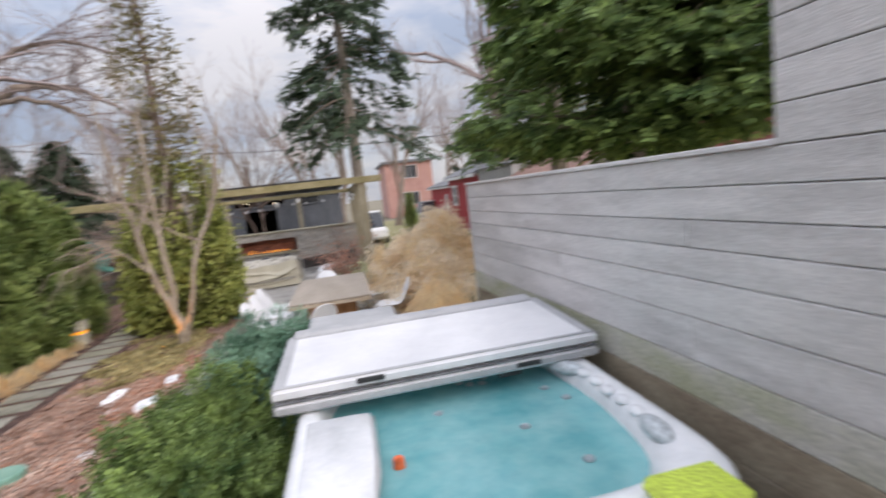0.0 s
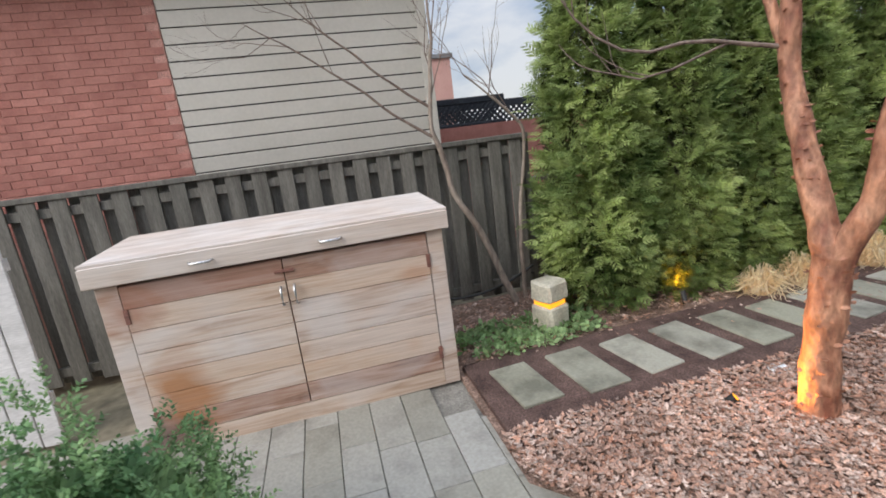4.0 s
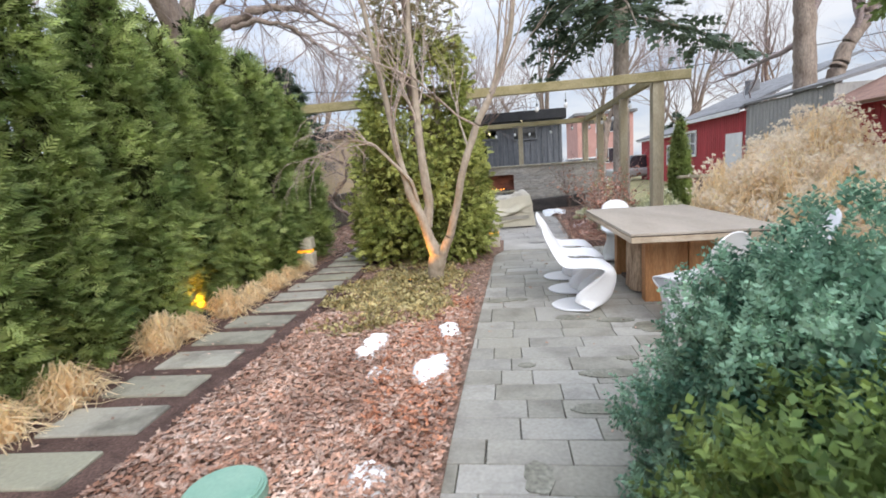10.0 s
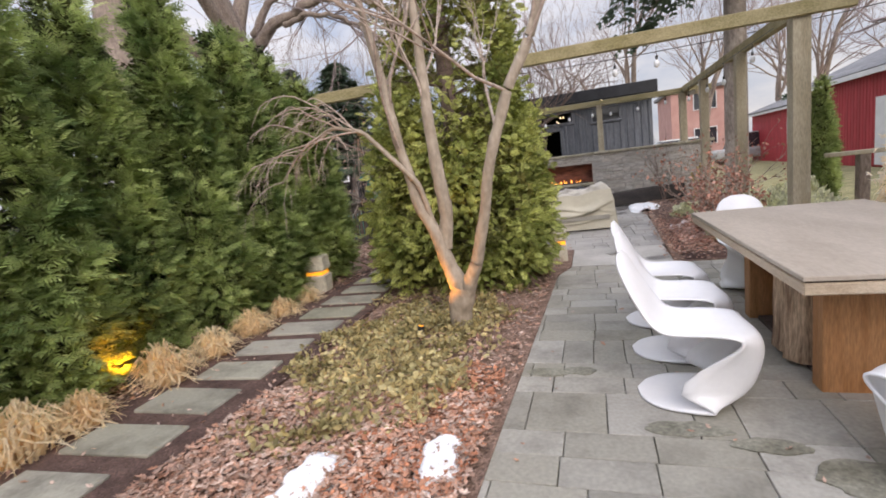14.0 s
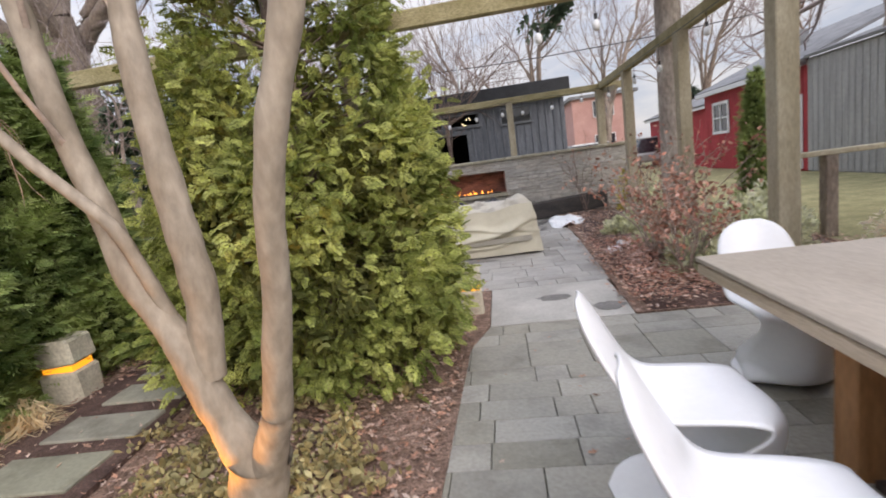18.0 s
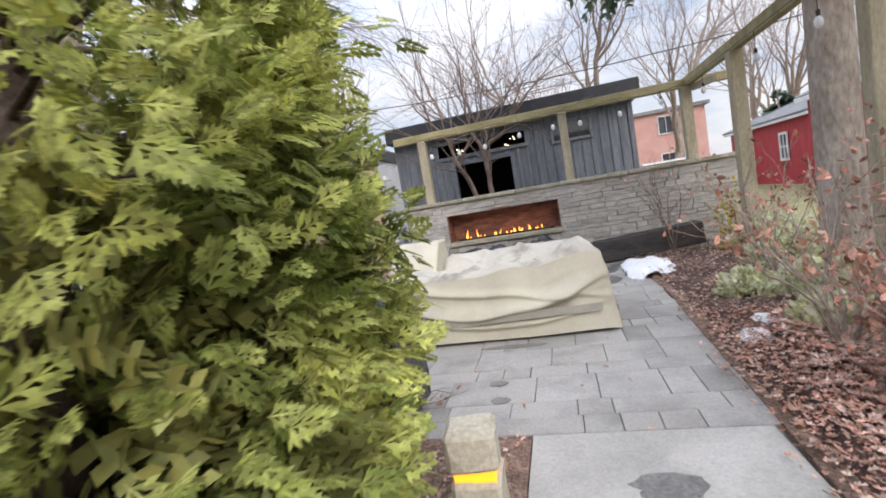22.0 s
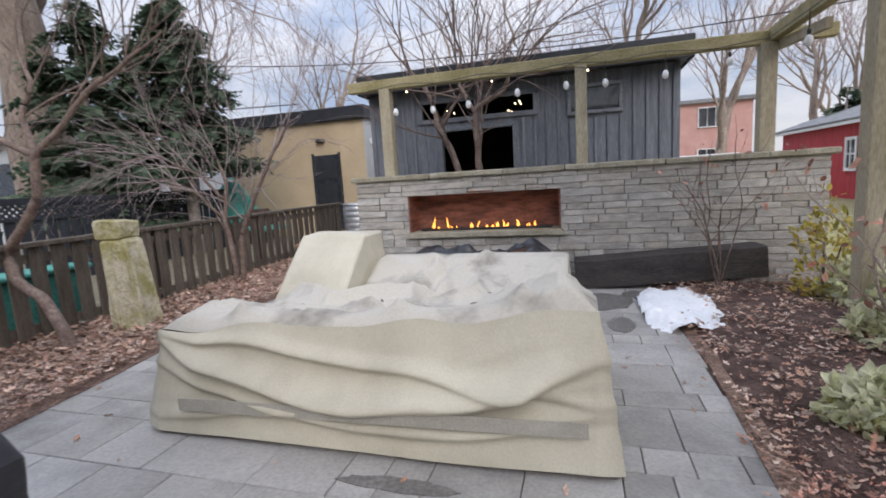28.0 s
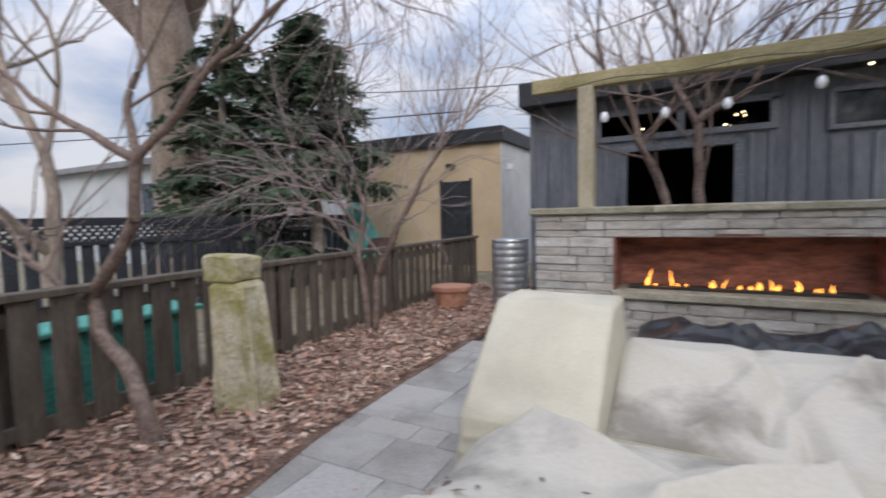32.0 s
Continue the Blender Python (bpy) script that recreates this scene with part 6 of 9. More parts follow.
def grey_shed():
    y, x0, x1 = 21.5, -5.06, 0.44
    s = thing("grey_shed", (-2.3, 23, 0), "blue-grey board-and-batten garden shed with a black flat roof", "shed")
    door = (-3.62, -2.30, 2.28)
    # front wall in pieces round the openings
    for a, b, c, d in ((x0, -4.0, 0, 3.06), (-4.0, -1.9, 2.82, 3.06), (-1.9, x1, 0, 3.06), (-4.0, door[0], 0, 2.45), (door[1], -1.9, 0, 2.45), (door[0], door[1], door[2], 2.45)):
        part("wall", box(a, b, y, y + 0.1, c - (0.05 if c == 0 else 0), d), M["shed"], s)
    part("wall", box(x0, x0 + 0.1, y + 0.1, 26, -0.05, 3.06), M["shed"], s)
    part("wall", box(x1 - 0.1, x1, y + 0.1, 26, -0.05, 3.06), M["shed"], s)
    part("wall", box(x0 + 0.1, x1 - 0.1, 25.9, 26, -0.05, 3.06), M["shed"], s)
    # floor and lining coloured near black to paint the room's shade
    part("inner_floor", box(x0 + 0.1, x1 - 0.1, y + 0.1, 25.9, -0.05, 0.02), M["painted_shade"], s)
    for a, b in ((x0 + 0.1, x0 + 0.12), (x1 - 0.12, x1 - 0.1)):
        part("lining", box(a, b, y + 0.12, 25.9, 0.02, 3.04), M["painted_shade"], s)
    part("lining", box(x0 + 0.12, x1 - 0.12, 25.86, 25.88, 0.02, 3.04), M["painted_shade"], s)
    batten = to_mesh("batten", box(-0.022, 0.022, -0.03, 0.0, 0, 3.04, 0.004), M["shed"])
    short_low = to_mesh("batten", box(-0.022, 0.022, -0.03, 0.0, 0, 2.42, 0.004), M["shed"])
    x = x0 + 0.08
    while x < x1:
        if not (-4.06 < x < -1.84):
            if not (-1.38 < x < -0.42):
                piece("batten", batten, pose(x, y, 0), s)
            else:
                piece("batten", to_mesh("batten", box(-0.022, 0.022, -0.03, 0.0, 0, 2.30, 0.004), M["shed"]), pose(x, y, 0), s)
        elif not (door[0] - 0.12 < x < door[1] + 0.12):
            piece("batten", short_low, pose(x, y, 0), s)
        x += 0.205
    # transom light above the door, with dividers
    part("transom_sill", box(-4.06, -1.84, y - 0.05, y + 0.02, 2.44, 2.52, 0.004), M["shed_trim"], s)
    for x in (-4.03, -2.93, -1.87):
        part("transom_post", box(x - 0.05, x + 0.05, y - 0.05, y + 0.02, 2.52, 2.84, 0.004), M["shed_trim"], s)
    part("transom_head", box(-4.08, -1.82, y - 0.05, y + 0.02, 2.80, 2.88, 0.004), M["shed_trim"], s)
    window(s, -1.28, -0.50, y, 2.42, 2.80, M["shed_trim"])
    for a, b in ((door[0] - 0.1, door[0]), (door[1], door[1] + 0.1)):
        part("door_jamb", box(a, b, y - 0.045, y + 0.02, 0, door[2] + 0.08, 0.004), M["shed_trim"], s)
    part("door_head", box(door[0], door[1], y - 0.045, y + 0.02, door[2], door[2] + 0.08, 0.004), M["shed_trim"], s)
    part("roof", box(x0 - 0.02, x1 + 0.1, y - 0.35, 26.3, 3.06, 3.18), M["fascia"], s)
    part("fascia", box(x0 - 0.05, x1 + 0.13, y - 0.40, y - 0.35, 3.03, 3.37, 0.01), M["fascia"], s, "black roof fascia")
    part("fascia", box(x0 - 0.05, x0 - 0.02, y - 0.35, 26.3, 3.03, 3.37), M["fascia"], s)
    part("fascia", box(x1 + 0.1, x1 + 0.13, y - 0.35, 26.3, 3.03, 3.37), M["fascia"], s)
    fr = random.Random(6)
    for k in range(9):
        bm = bmesh.new()
        bmesh.ops.create_icosphere(bm, subdivisions=1, radius=0.016, matrix=Matrix.Translation((fr.choice((-3.5, -2.35, -2.3, -2.25, -0.9)) + fr.uniform(-0.1, 0.1), 21.75, 2.55 + 0.25 * fr.random())))
        part("fairy_bulb", bm, M["bulb_light"], s, "small warm fairy light")
    for x in (-4.2, -2.6, -1.0):
        bm = bmesh.new()
        bmesh.ops.create_icosphere(bm, subdivisions=1, radius=0.02, matrix=Matrix.Translation((x, y - 0.2, 3.045)))
        part("soffit_light", bm, M["bulb_light"], s, "small recessed soffit light")
    return s


grey_shed()


def tan_building():
    t = thing("tan_building", (-9.5, 27, 0), "flat-roofed tan stucco outbuilding with a black door", "building")
    part("wall", box(-12.2, -7.12, 25.6, 30, -0.05, 3.30), M["stucco"], t)
    part("side_wall", box(-7.12, -7.09, 25.58, 30, -0.05, 3.34), M["pale_wall"], t, "pale grey side wall")
    part("parapet", box(-12.35, -7.0, 25.45, 30.2, 3.30, 3.68, 0.02), M["fascia"], t, "black roof edge")
    d = part("door", box(-8.82, -8.0, 25.57, 25.6, 0.1, 2.35), M["pane"], t, "black panelled door")
    for a, b in ((0.2, 0.8), (0.95, 1.5), (1.65, 2.25)):
        part("panel", box(-8.72, -8.1, 25.555, 25.57, a, b, 0.005), M["fascia"], d)
    part("frame", box(-8.88, -8.82, 25.55, 25.6, 0.1, 2.41), M["fascia"], d)
    part("frame", box(-8.0, -7.94, 25.55, 25.6, 0.1, 2.41), M["fascia"], d)
    w = part("window", box(-12.05, -11.5, 25.57, 25.6, 1.95, 2.4), M["pane"], t)
    part("frame", box(-12.1, -11.45, 25.55, 25.57, 1.9, 1.95), M["fascia"], w)
    part("wall_lamp", box(-8.65, -8.4, 25.45, 25.6, 2.72, 2.82, 0.02), M["fascia"], t, "small wall lamp")
    part("camera_bracket", box(-7.09, -6.95, 25.9, 26.0, 2.6, 2.75, 0.01), M["white_paint"], t, "small white security fitting")
    return t


tan_building()
bm = bmesh.new()
bmesh.ops.create_grid(bm, x_segments=16, y_segments=10, size=1)
for v in bm.verts:
    u, w = v.co.x, v.co.y
    v.co = Vector((-10.4 + 1.15 * u, 24.2 + 0.7 * w, 0.35 + 1.5 * math.exp(-((u + 0.3) / 0.6) ** 2 - (w / 0.8) ** 2) + 0.06 * noise.noise((u * 4, w * 4, 3))))
tarp2 = solo("teal_tarpaulin", smooth(to_mesh("teal_tarpaulin", bm, M["teal"])), None, "teal tarpaulin over a heap behind the fence", "tarpaulin")
tarp2.modifiers.new("thick", "SOLIDIFY").thickness = 0.02
heap = solo("heap", box(-11.2, -9.6, 23.8, 24.7, -0.06, 0.9, 0.2), M["soil"], "heap of soil under the tarpaulin", "heap")


def barn():
    b = thing("red_barn", (8, 25, 0), "long red barn with white trim and a grey shingle roof", "barn")
    x = 7.0
    part("wall", box(x, 13, 22.2, 28.7, -0.05, 2.85), M["barn_red"], b)
    part("low_wall", box(x + 0.4, 13, 28.7, 37.0, -0.05, 2.45), M["barn_red"], b)
    board = to_mesh("board", box(-0.018, 0.0, -0.085, 0.085, 0, 2.8, 0.004), M["barn_red"])
    y = 22.3
    while y < 28.6:
        piece("board", board, pose(x, y, 0), b)
        y += 0.19
    part("eave_trim", box(x - 0.28, x - 0.22, 22.2, 28.95, 2.78, 2.94, 0.01), M["white_paint"], b, "white eave board")
    part("eave_trim", box(x + 0.15, x + 0.2, 28.8, 37.2, 2.40, 2.52, 0.01), M["white_paint"], b, "white eave board")
    part("roof", turned(box(0, 4.2, 22.2, 28.95, 0, 0.08), pose(x - 0.25, 0, 2.9, 0, -22, 0)), M["roof"], b)
    part("low_roof", turned(box(0, 4.2, 28.95, 37.3, 0, 0.08), pose(x + 0.15, 0, 2.5, 0, -18, 0)), M["roof"], b)
    part("chimney", box(x + 1.6, x + 2.0, 25.5, 25.9, 3.2, 4.3), M["roof"], b)
    for y0, y1, z0, z1 in ((26.7, 27.8, 1.40, 2.38), (31.2, 31.7, 1.0, 1.9)):
        xx = x if y0 < 28 else x + 0.4
        w = part("window", box(xx - 0.03, xx - 0.01, y0, y1, z0, z1), M["pane"], b)
        for a, c, d, e in ((y0 - 0.1, y1 + 0.1, z0 - 0.1, z0), (y0 - 0.1, y1 + 0.1, z1, z1 + 0.1), (y0 - 0.1, y0, z0, z1), (y1, y1 + 0.1, z0, z1), (y0, y1, (z0 + z1) / 2 - 0.025, (z0 + z1) / 2 + 0.025), ((y0 + y1) / 2 - 0.025, (y0 + y1) / 2 + 0.025, z0, z1)):
            part("frame", box(xx - 0.07, xx - 0.03, a, c, d, e), M["white_paint"], w)
    d = part("door", box(x - 0.06, x - 0.02, 22.4, 23.7, 0.05, 2.1, 0.01), M["white_paint"], b, "pale sliding barn door")
    return b


barn()


def grey_gate_barn():
    g = thing("weathered_barn", (9, 16, 0), "weathered grey board barn beyond the lawn", "barn")
    part("wall", box(7.0, 12, 17.6, 22.15, -0.05, 3.0), M["old_board"], g)
    board = to_mesh("board", box(-0.02, 0.0, -0.1, 0.1, 0, 2.96, 0.004), M["old_board"])
    y = 17.7
    while y < 22.1:
        piece("board", board, pose(7.0, y, 0), g)
        y += 0.22
    part("roof", turned(box(0, 4.2, 17.5, 22.2, 0, 0.08), pose(6.9, 0, 3.0, 0, -14, 0)), M["roof"], g)
    r = thing("red_shed", (9, 15, 0), "low red board shed with a brown shingle roof", "shed")
    part("wall", box(7.0, 11.5, 12.6, 17.55, -0.05, 2.35), M["barn_red"], r)
    board = to_mesh("board", box(-0.018, 0.0, -0.085, 0.085, 0, 2.3, 0.004), M["barn_red"])
    for k in range(25):
        piece("board", board, pose(7.0, 12.72 + 0.197 * k, 0), r)
    part("roof", turned(box(0, 4.0, 12.4, 17.6, 0, 0.08), pose(6.6, 0, 2.32, 0, -24, 0)), M["roof_brown"], r, "brown shingle roof")


grey_gate_barn()


def brick_house(x0, x1, y0, y1, h, label):
    p = thing("brick_house", ((x0 + x1) / 2, (y0 + y1) / 2, 0), label, "house")
    part("wall", box(x0, x1, y0, y1, -0.05, h), M["pink_wall"], p)
    part("roof", box(x0 - 0.3, x1 + 0.3, y0 - 0.3, y1 + 0.3, h, h + 0.25), M["roof"], p)
    n = max(1, int((x1 - x0) / 3))
    for k in range(n):
        x = x0 + (k + 0.5) * (x1 - x0) / n
        for z in (1.2, 4.0):
            if z + 1.4 < h:
                window(p, x - 0.8, x + 0.8, y0, z, z + 1.25, M["white_paint"], 0.1, (0.33, 0.66))
    return p


brick_house(5.2, 10.2, 50, 58, 5.6, "distant pink brick house with white windows")
right_house = thing("chimney_house", (17, 14, 0), "dark red brick house beyond the lawn", "house")
part("wall", box(13.5, 20, 8, 16, -0.05, 4.4), M["brick"], right_house)
part("roof", turned(box(0, 5, 7.8, 16.2, 0, 0.15), pose(13.2, 0, 4.3, 0, -28, 0)), M["roof"], right_house)
part("window", box(13.47, 13.5, 11, 12.4, 1.6, 3.0), M["pane"], right_house)
white = thing("white_house", (-22, 27, 0), "white house behind the bare trees", "house")
part("wall", box(-26, -17, 24, 32, -0.05, 3.4), M["white_house"], white)
part("roof", box(-26.4, -16.6, 23.6, 32.4, 3.4, 3.6), M["roof"], white)
for y in (25.5, 28.5):
    part("window", box(-17.0, -16.97, y, y + 1.2, 1.4, 2.8), M["pane"], white)
part("window", box(-20, -18.5, 23.97, 24.0, 1.5, 2.8), M["pane"], white)
garden_wall = thing("neighbour_wall", (-9.1, 4.5, 0), "low red brick wall with a black lattice panel behind the tall fence", "wall")
part("wall", box(-9.25, -9.0, 3.3, 6.6, -0.05, 2.0), M["brick"], garden_wall)
for k in range(13):
    for s in (1, -1):
        part("lath", turned(box(-0.012, 0.012, -0.27, 0.27, -0.014, 0.014), pose(-9.1 + 0.013 * s, 3.75 + 0.09 * k, 2.2, 45 * s, 0, 0)), M["dark_fence"], garden_wall)
part("rail", box(-9.14, -9.06, 3.5, 5.05, 2.36, 2.46, 0.01), M["dark_fence"], garden_wall)
part("rail", box(-9.14, -9.06, 3.5, 5.05, 2.0, 2.05, 0.01), M["dark_fence"], garden_wall)
tower = thing("brick_tower", (-20.5, 6.8, 0), "distant orange-pink brick tower with a flat cap", "tower")
part("wall", box(-21.5, -20, 6.2, 7.5, -0.05, 4.8), M["pink_wall"], tower)
part("cap", box(-21.6, -19.9, 6.1, 7.6, 4.8, 4.95), M["roof"], tower)


def car(x, y, colour, turn=0.0):
    c = thing("parked_car", (x, y, -0.06), "pale parked car beyond the garden wall", "car")
    m = pose(x, y, -0.06, 0, 0, turn)
    bm = box(-2.1, 2.1, -0.85, 0.85, 0.3, 0.85, 0.12)
    part("body", turned(bm, m), colour, c)
    bm = box(-1.2, 1.1, -0.75, 0.75, 0.84, 1.62, 0.05)
    for v in bm.verts:
        if v.co.z > 1.1:
            v.co.x *= 0.72
            v.co.y *= 0.86
    part("cabin", turned(bm, m), M["pane"], c, "dark car windows")
    part("car_roof", turned(box(-0.85, 0.78, -0.62, 0.62, 1.61, 1.67, 0.015), m), colour, c)
    for wx in (-1.3, 1.3):
        for wy in (-0.86, 0.72):
            wheel = part("wheel", turned(cylinder(0.32, 0.32, -0.07, 0.07, sides=20, bevel=0.02), m @ pose(wx, wy + 0.07, 0.32, 90, 0, 0)), M["black_plastic"], c)
            part("rim", turned(cylinder(0.19, 0.19, -0.075, 0.075, sides=14), m @ pose(wx, wy + 0.07, 0.32, 90, 0, 0)), M["metal"], wheel)


car(1.75, 25.9, M["white_paint"], 88)
car(7.2, 36.5, M["pale_wall"], 8)

# black lattice fence on the neighbour's side
lattice = tagged(new("fence_lattice"), "black timber fence with a lattice top beyond the low fence", "fence", kind="structure")
part("rail", box(-10.55, -10.45, 9.0, 23.6, 1.40, 1.52), M["dark_fence"], lattice)
part("rail", box(-10.55, -10.45, 9.0, 23.6, 1.12, 1.18), M["dark_fence"], lattice)
lath = to_mesh("lath", box(-0.012, 0.012, -0.018, 0.018, -0.21, 0.21), M["dark_fence"])
for k in range(130):
    y = 9.1 + 0.112 * k
    piece("lath", lath, pose(-10.5, y, 1.29, 45, 0, 0), lattice)
    piece("lath", lath, pose(-10.47, y, 1.29, -45, 0, 0), lattice)
slat = to_mesh("slat", box(-0.02, 0.02, -0.08, 0.08, -0.06, 1.12), M["dark_fence"])
for k in range(66):
    piece("slat", slat, pose(-10.5, 9.1 + 0.222 * k, 0), lattice)
lattice2 = tagged(new("fence_lattice_near"), "black lattice-topped fence behind the tall fence", "fence", kind="structure")
part("rail", box(-10.0, -9.9, 3.3, 9.0, 2.30, 2.42), M["dark_fence"], lattice2)
part("panel", box(-9.98, -9.92, 3.3, 9.0, -0.06, 2.0), M["dark_fence"], lattice2)
for k in range(50):
    y = 3.35 + 0.112 * k
    piece("lath", lath, pose(-9.95, y, 2.16, 45, 0, 0), lattice2)
    piece("lath", lath, pose(-9.92, y, 2.16, -45, 0, 0), lattice2)

# low rail fence by the lawn
rail = thing("rail_fence", (3, 14, 0), "low weathered rail fence at the lawn's edge", "fence")
for x in (2.35, 4.4, 6.4):
    part("post", box(x - 0.07, x + 0.07, 13.93, 14.07, -0.05, 0.98, 0.01), M["bark_grey"], rail)
part("top_rail", box(1.9, 6.9, 13.92, 14.08, 0.96, 1.02, 0.008), M["timber"], rail)
beam = solo("timber_sleeper", turned(box(-0.12, 0.12, -1.7, 1.7, -0.05, 0.22, 0.015), pose(2.0, 7.9, 0.05, 0, 0, 22)), M["timber"], "weathered timber sleeper edging", "timber")
cable = tube_part("power_cable", [([(x, 30 - 0.1 * x, 5.6 + 0.004 * (x - 3) ** 2) for x in np.linspace(-30, 30, 24)], [0.02] * 24)], M["black_plastic"], None, 4)
tagged(cable, "thin power cable across the sky", "cable")
tube_part("wire", [([(x, 19 + 0.3 * (x + 6), 2.6 + 0.02 * (x + 10) ** 2 * 0.1) for x in np.linspace(-24, -5.2, 16)], [0.008] * 16)], M["black_plastic"], cable, 4)
solo("utility_mast", cylinder(0.06, 0.05, 3.2, 5.0, -2.6, 26.0, 10), M["galv"], "grey service mast on the shed roof", "mast")

def fine_part(name, paths, material, parent, sides):
    return tagged(tube_part(name, paths, material, parent, sides), kind="stuff")


# ---- evergreens ----
SPRAY, SPRAY_F = frond(3, 0.16, 0.45)


def lacy_frond():
    """A cypress fan: side sprays that are themselves cut into fine fingers."""
    v, f = [], []

    def blade(x, y, ang, length, w):
        c, s = math.cos(ang), math.sin(ang)
        k = len(v)
        for a, b in ((0, 0), (0.4 * length, w), (length, 0), (0.4 * length, -w)):
            px, py = x + a * c - b * s, y + a * s + b * c
            v.append((px, py, -0.22 * (px * px + 2 * py * py)))
        f.append((k, k + 1, k + 2, k + 3))

    for i in range(4):
        at, size = 0.12 + 0.2 * i, 0.5 - 0.085 * i
        for side in (1, -1):
            ang = side * 0.72
            blade(at, 0, ang, size, 0.062)
            for j, (q, turn) in enumerate(((0.32, 0.7), (0.48, -0.7))):
                blade(at + q * size * math.cos(ang), q * size * math.sin(ang), ang + turn * side, size * (0.55 - 0.2 * q), 0.052)
    blade(0, 0, 0, 1.0, 0.03)
    return np.array(v), np.array(f)


LACE, LACE_F = lacy_frond()
TUFT, TUFT_F = needle_tuft(8)
LEAF, LEAF_F = leaf_blade(0.3)
FLATLEAF, FLATLEAF_F = leaf_blade(0.08)


def lump(p, seed, k=1.6):
    return noise.noise((p[0] * k + seed, p[1] * k, p[2] * k))


def crown(n, centre, profile, seed, size, depth=0.45, lumps=0.2, up=0.5, freq=1.6):
    """Places, ways and sizes of sprays that fill a crown whose radius at height fraction h is profile(h)."""
    r = np.random.default_rng(seed)
    h = r.random(n * 2)
    weight = np.array([profile(a)[0] for a in h])
    h = h[r.random(n * 2) < weight / weight.max()][:n]
    a = r.random(len(h)) * 2 * np.pi
    rad, z = np.array([profile(k) for k in h]).T
    bulge = np.array([1 + lumps * noise.noise((math.cos(t) * freq + seed, math.sin(t) * freq, q * freq * 1.1)) * 2 for t, q in zip(a, z)])
    s = 1 - depth * r.random(len(h)) ** 2.2
    rr = rad * bulge * s
    places = np.stack([centre[0] + rr * np.cos(a), centre[1] + rr * np.sin(a), centre[2] + z], -1)
    out = np.stack([np.cos(a), np.sin(a), up + 0.0 * a], -1) + r.normal(scale=0.45, size=(len(h), 3))
    return places, out, size * (0.65 + 0.7 * r.random(len(h)))


def thuja_profile(height, radius):
    def f(h):
        z = 0.02 + h * 0.98
        rad = radius * min(1.0, 0.62 + z * 2.2) * (1 - z ** 1.8) ** 0.62
        return max(rad, 0.03), z * height
    return f


def clustered(seed, profile, clumps, per, size, clump_r, lumps=0.18, freq=2.2, arc=3.1416, up=0.75, depth=0.25):
    """Places, ways and sizes of sprays gathered into clumps over a crown whose front faces +x."""
    r = np.random.default_rng(seed)
    h = r.random(clumps * 3)
    weight = np.array([profile(a)[0] for a in h])
    h = h[r.random(clumps * 3) < weight / weight.max()][:clumps]
    a = (r.random(len(h)) * 2 - 1) * arc
    P, W, S = [], [], []
    for t, k in zip(a, h):
        rad, z = profile(k)
        rad *= (1 + 2 * lumps * noise.noise((math.cos(t) * freq + seed, math.sin(t) * freq, z * freq))) * (1 - depth * r.random() ** 1.5)
        c = np.array([rad * math.cos(t), rad * math.sin(t), z])
        o = np.array([math.cos(t), math.sin(t), up])
        off = r.normal(size=(per, 3)) * clump_r * (0.7 + 0.6 * r.random())
        P.append(c + off * (1, 1, 1.35))
        W.append(o + off / clump_r * 0.55 + r.normal(scale=0.25, size=(per, 3)))
        S.append(size * (0.7 + 0.6 * r.random(per)))
    return np.concatenate(P), np.concatenate(W), np.concatenate(S)


PLUMELET, PLUMELET_F = frond(4, 0.068, 0.52, -0.25)
thuja_meshes, thuja_cores, thuja_twigs = [], [], []
for k in range(3):
    shape = thuja_profile(3.5, 0.44)
    pl, wy, sz = clustered(20 + k, shape, 420, 15, 0.128, 0.056, 0.20, 2.6, 2.1, 0.8, 0.25)
    face = pl * (1, 1, 0) / (np.linalg.norm(pl[:, :2], axis=1, keepdims=True) + 0.05) * 0.8 + (0, 0, 0.8)
    thuja_meshes.append(scatter("crown", PLUMELET, PLUMELET_F, pl, wy, sz, M["thuja"], up=face, r=np.random.default_rng(k)))
    # inner sprays in the darkened green paint the shade between the clumps
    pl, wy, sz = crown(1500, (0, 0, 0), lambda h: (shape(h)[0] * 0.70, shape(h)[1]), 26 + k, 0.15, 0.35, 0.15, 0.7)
    thuja_cores.append(scatter("inner_foliage", SPRAY, SPRAY_F, pl, wy, sz, M["thuja_shaded"], r=np.random.default_rng(k + 5)))
    tw_r = np.random.default_rng(120 + k)
    sprigs = []
    for _ in range(70):
        h, a = tw_r.random(), tw_r.random() * 6.28
        rad, z = shape(0.05 + 0.85 * h)
        sprigs.append(([(0.05 * math.cos(a), 0.05 * math.sin(a), z - 0.25), (0.6 * rad * math.cos(a), 0.6 * rad * math.sin(a), z - 0.08), (0.92 * rad * math.cos(a), 0.92 * rad * math.sin(a), z + 0.12)], [0.012, 0.008, 0.003]))
    thuja_twigs.append(np_mesh("branch_frame", *tubes(sprigs, 4), M["bark_dark"], True))


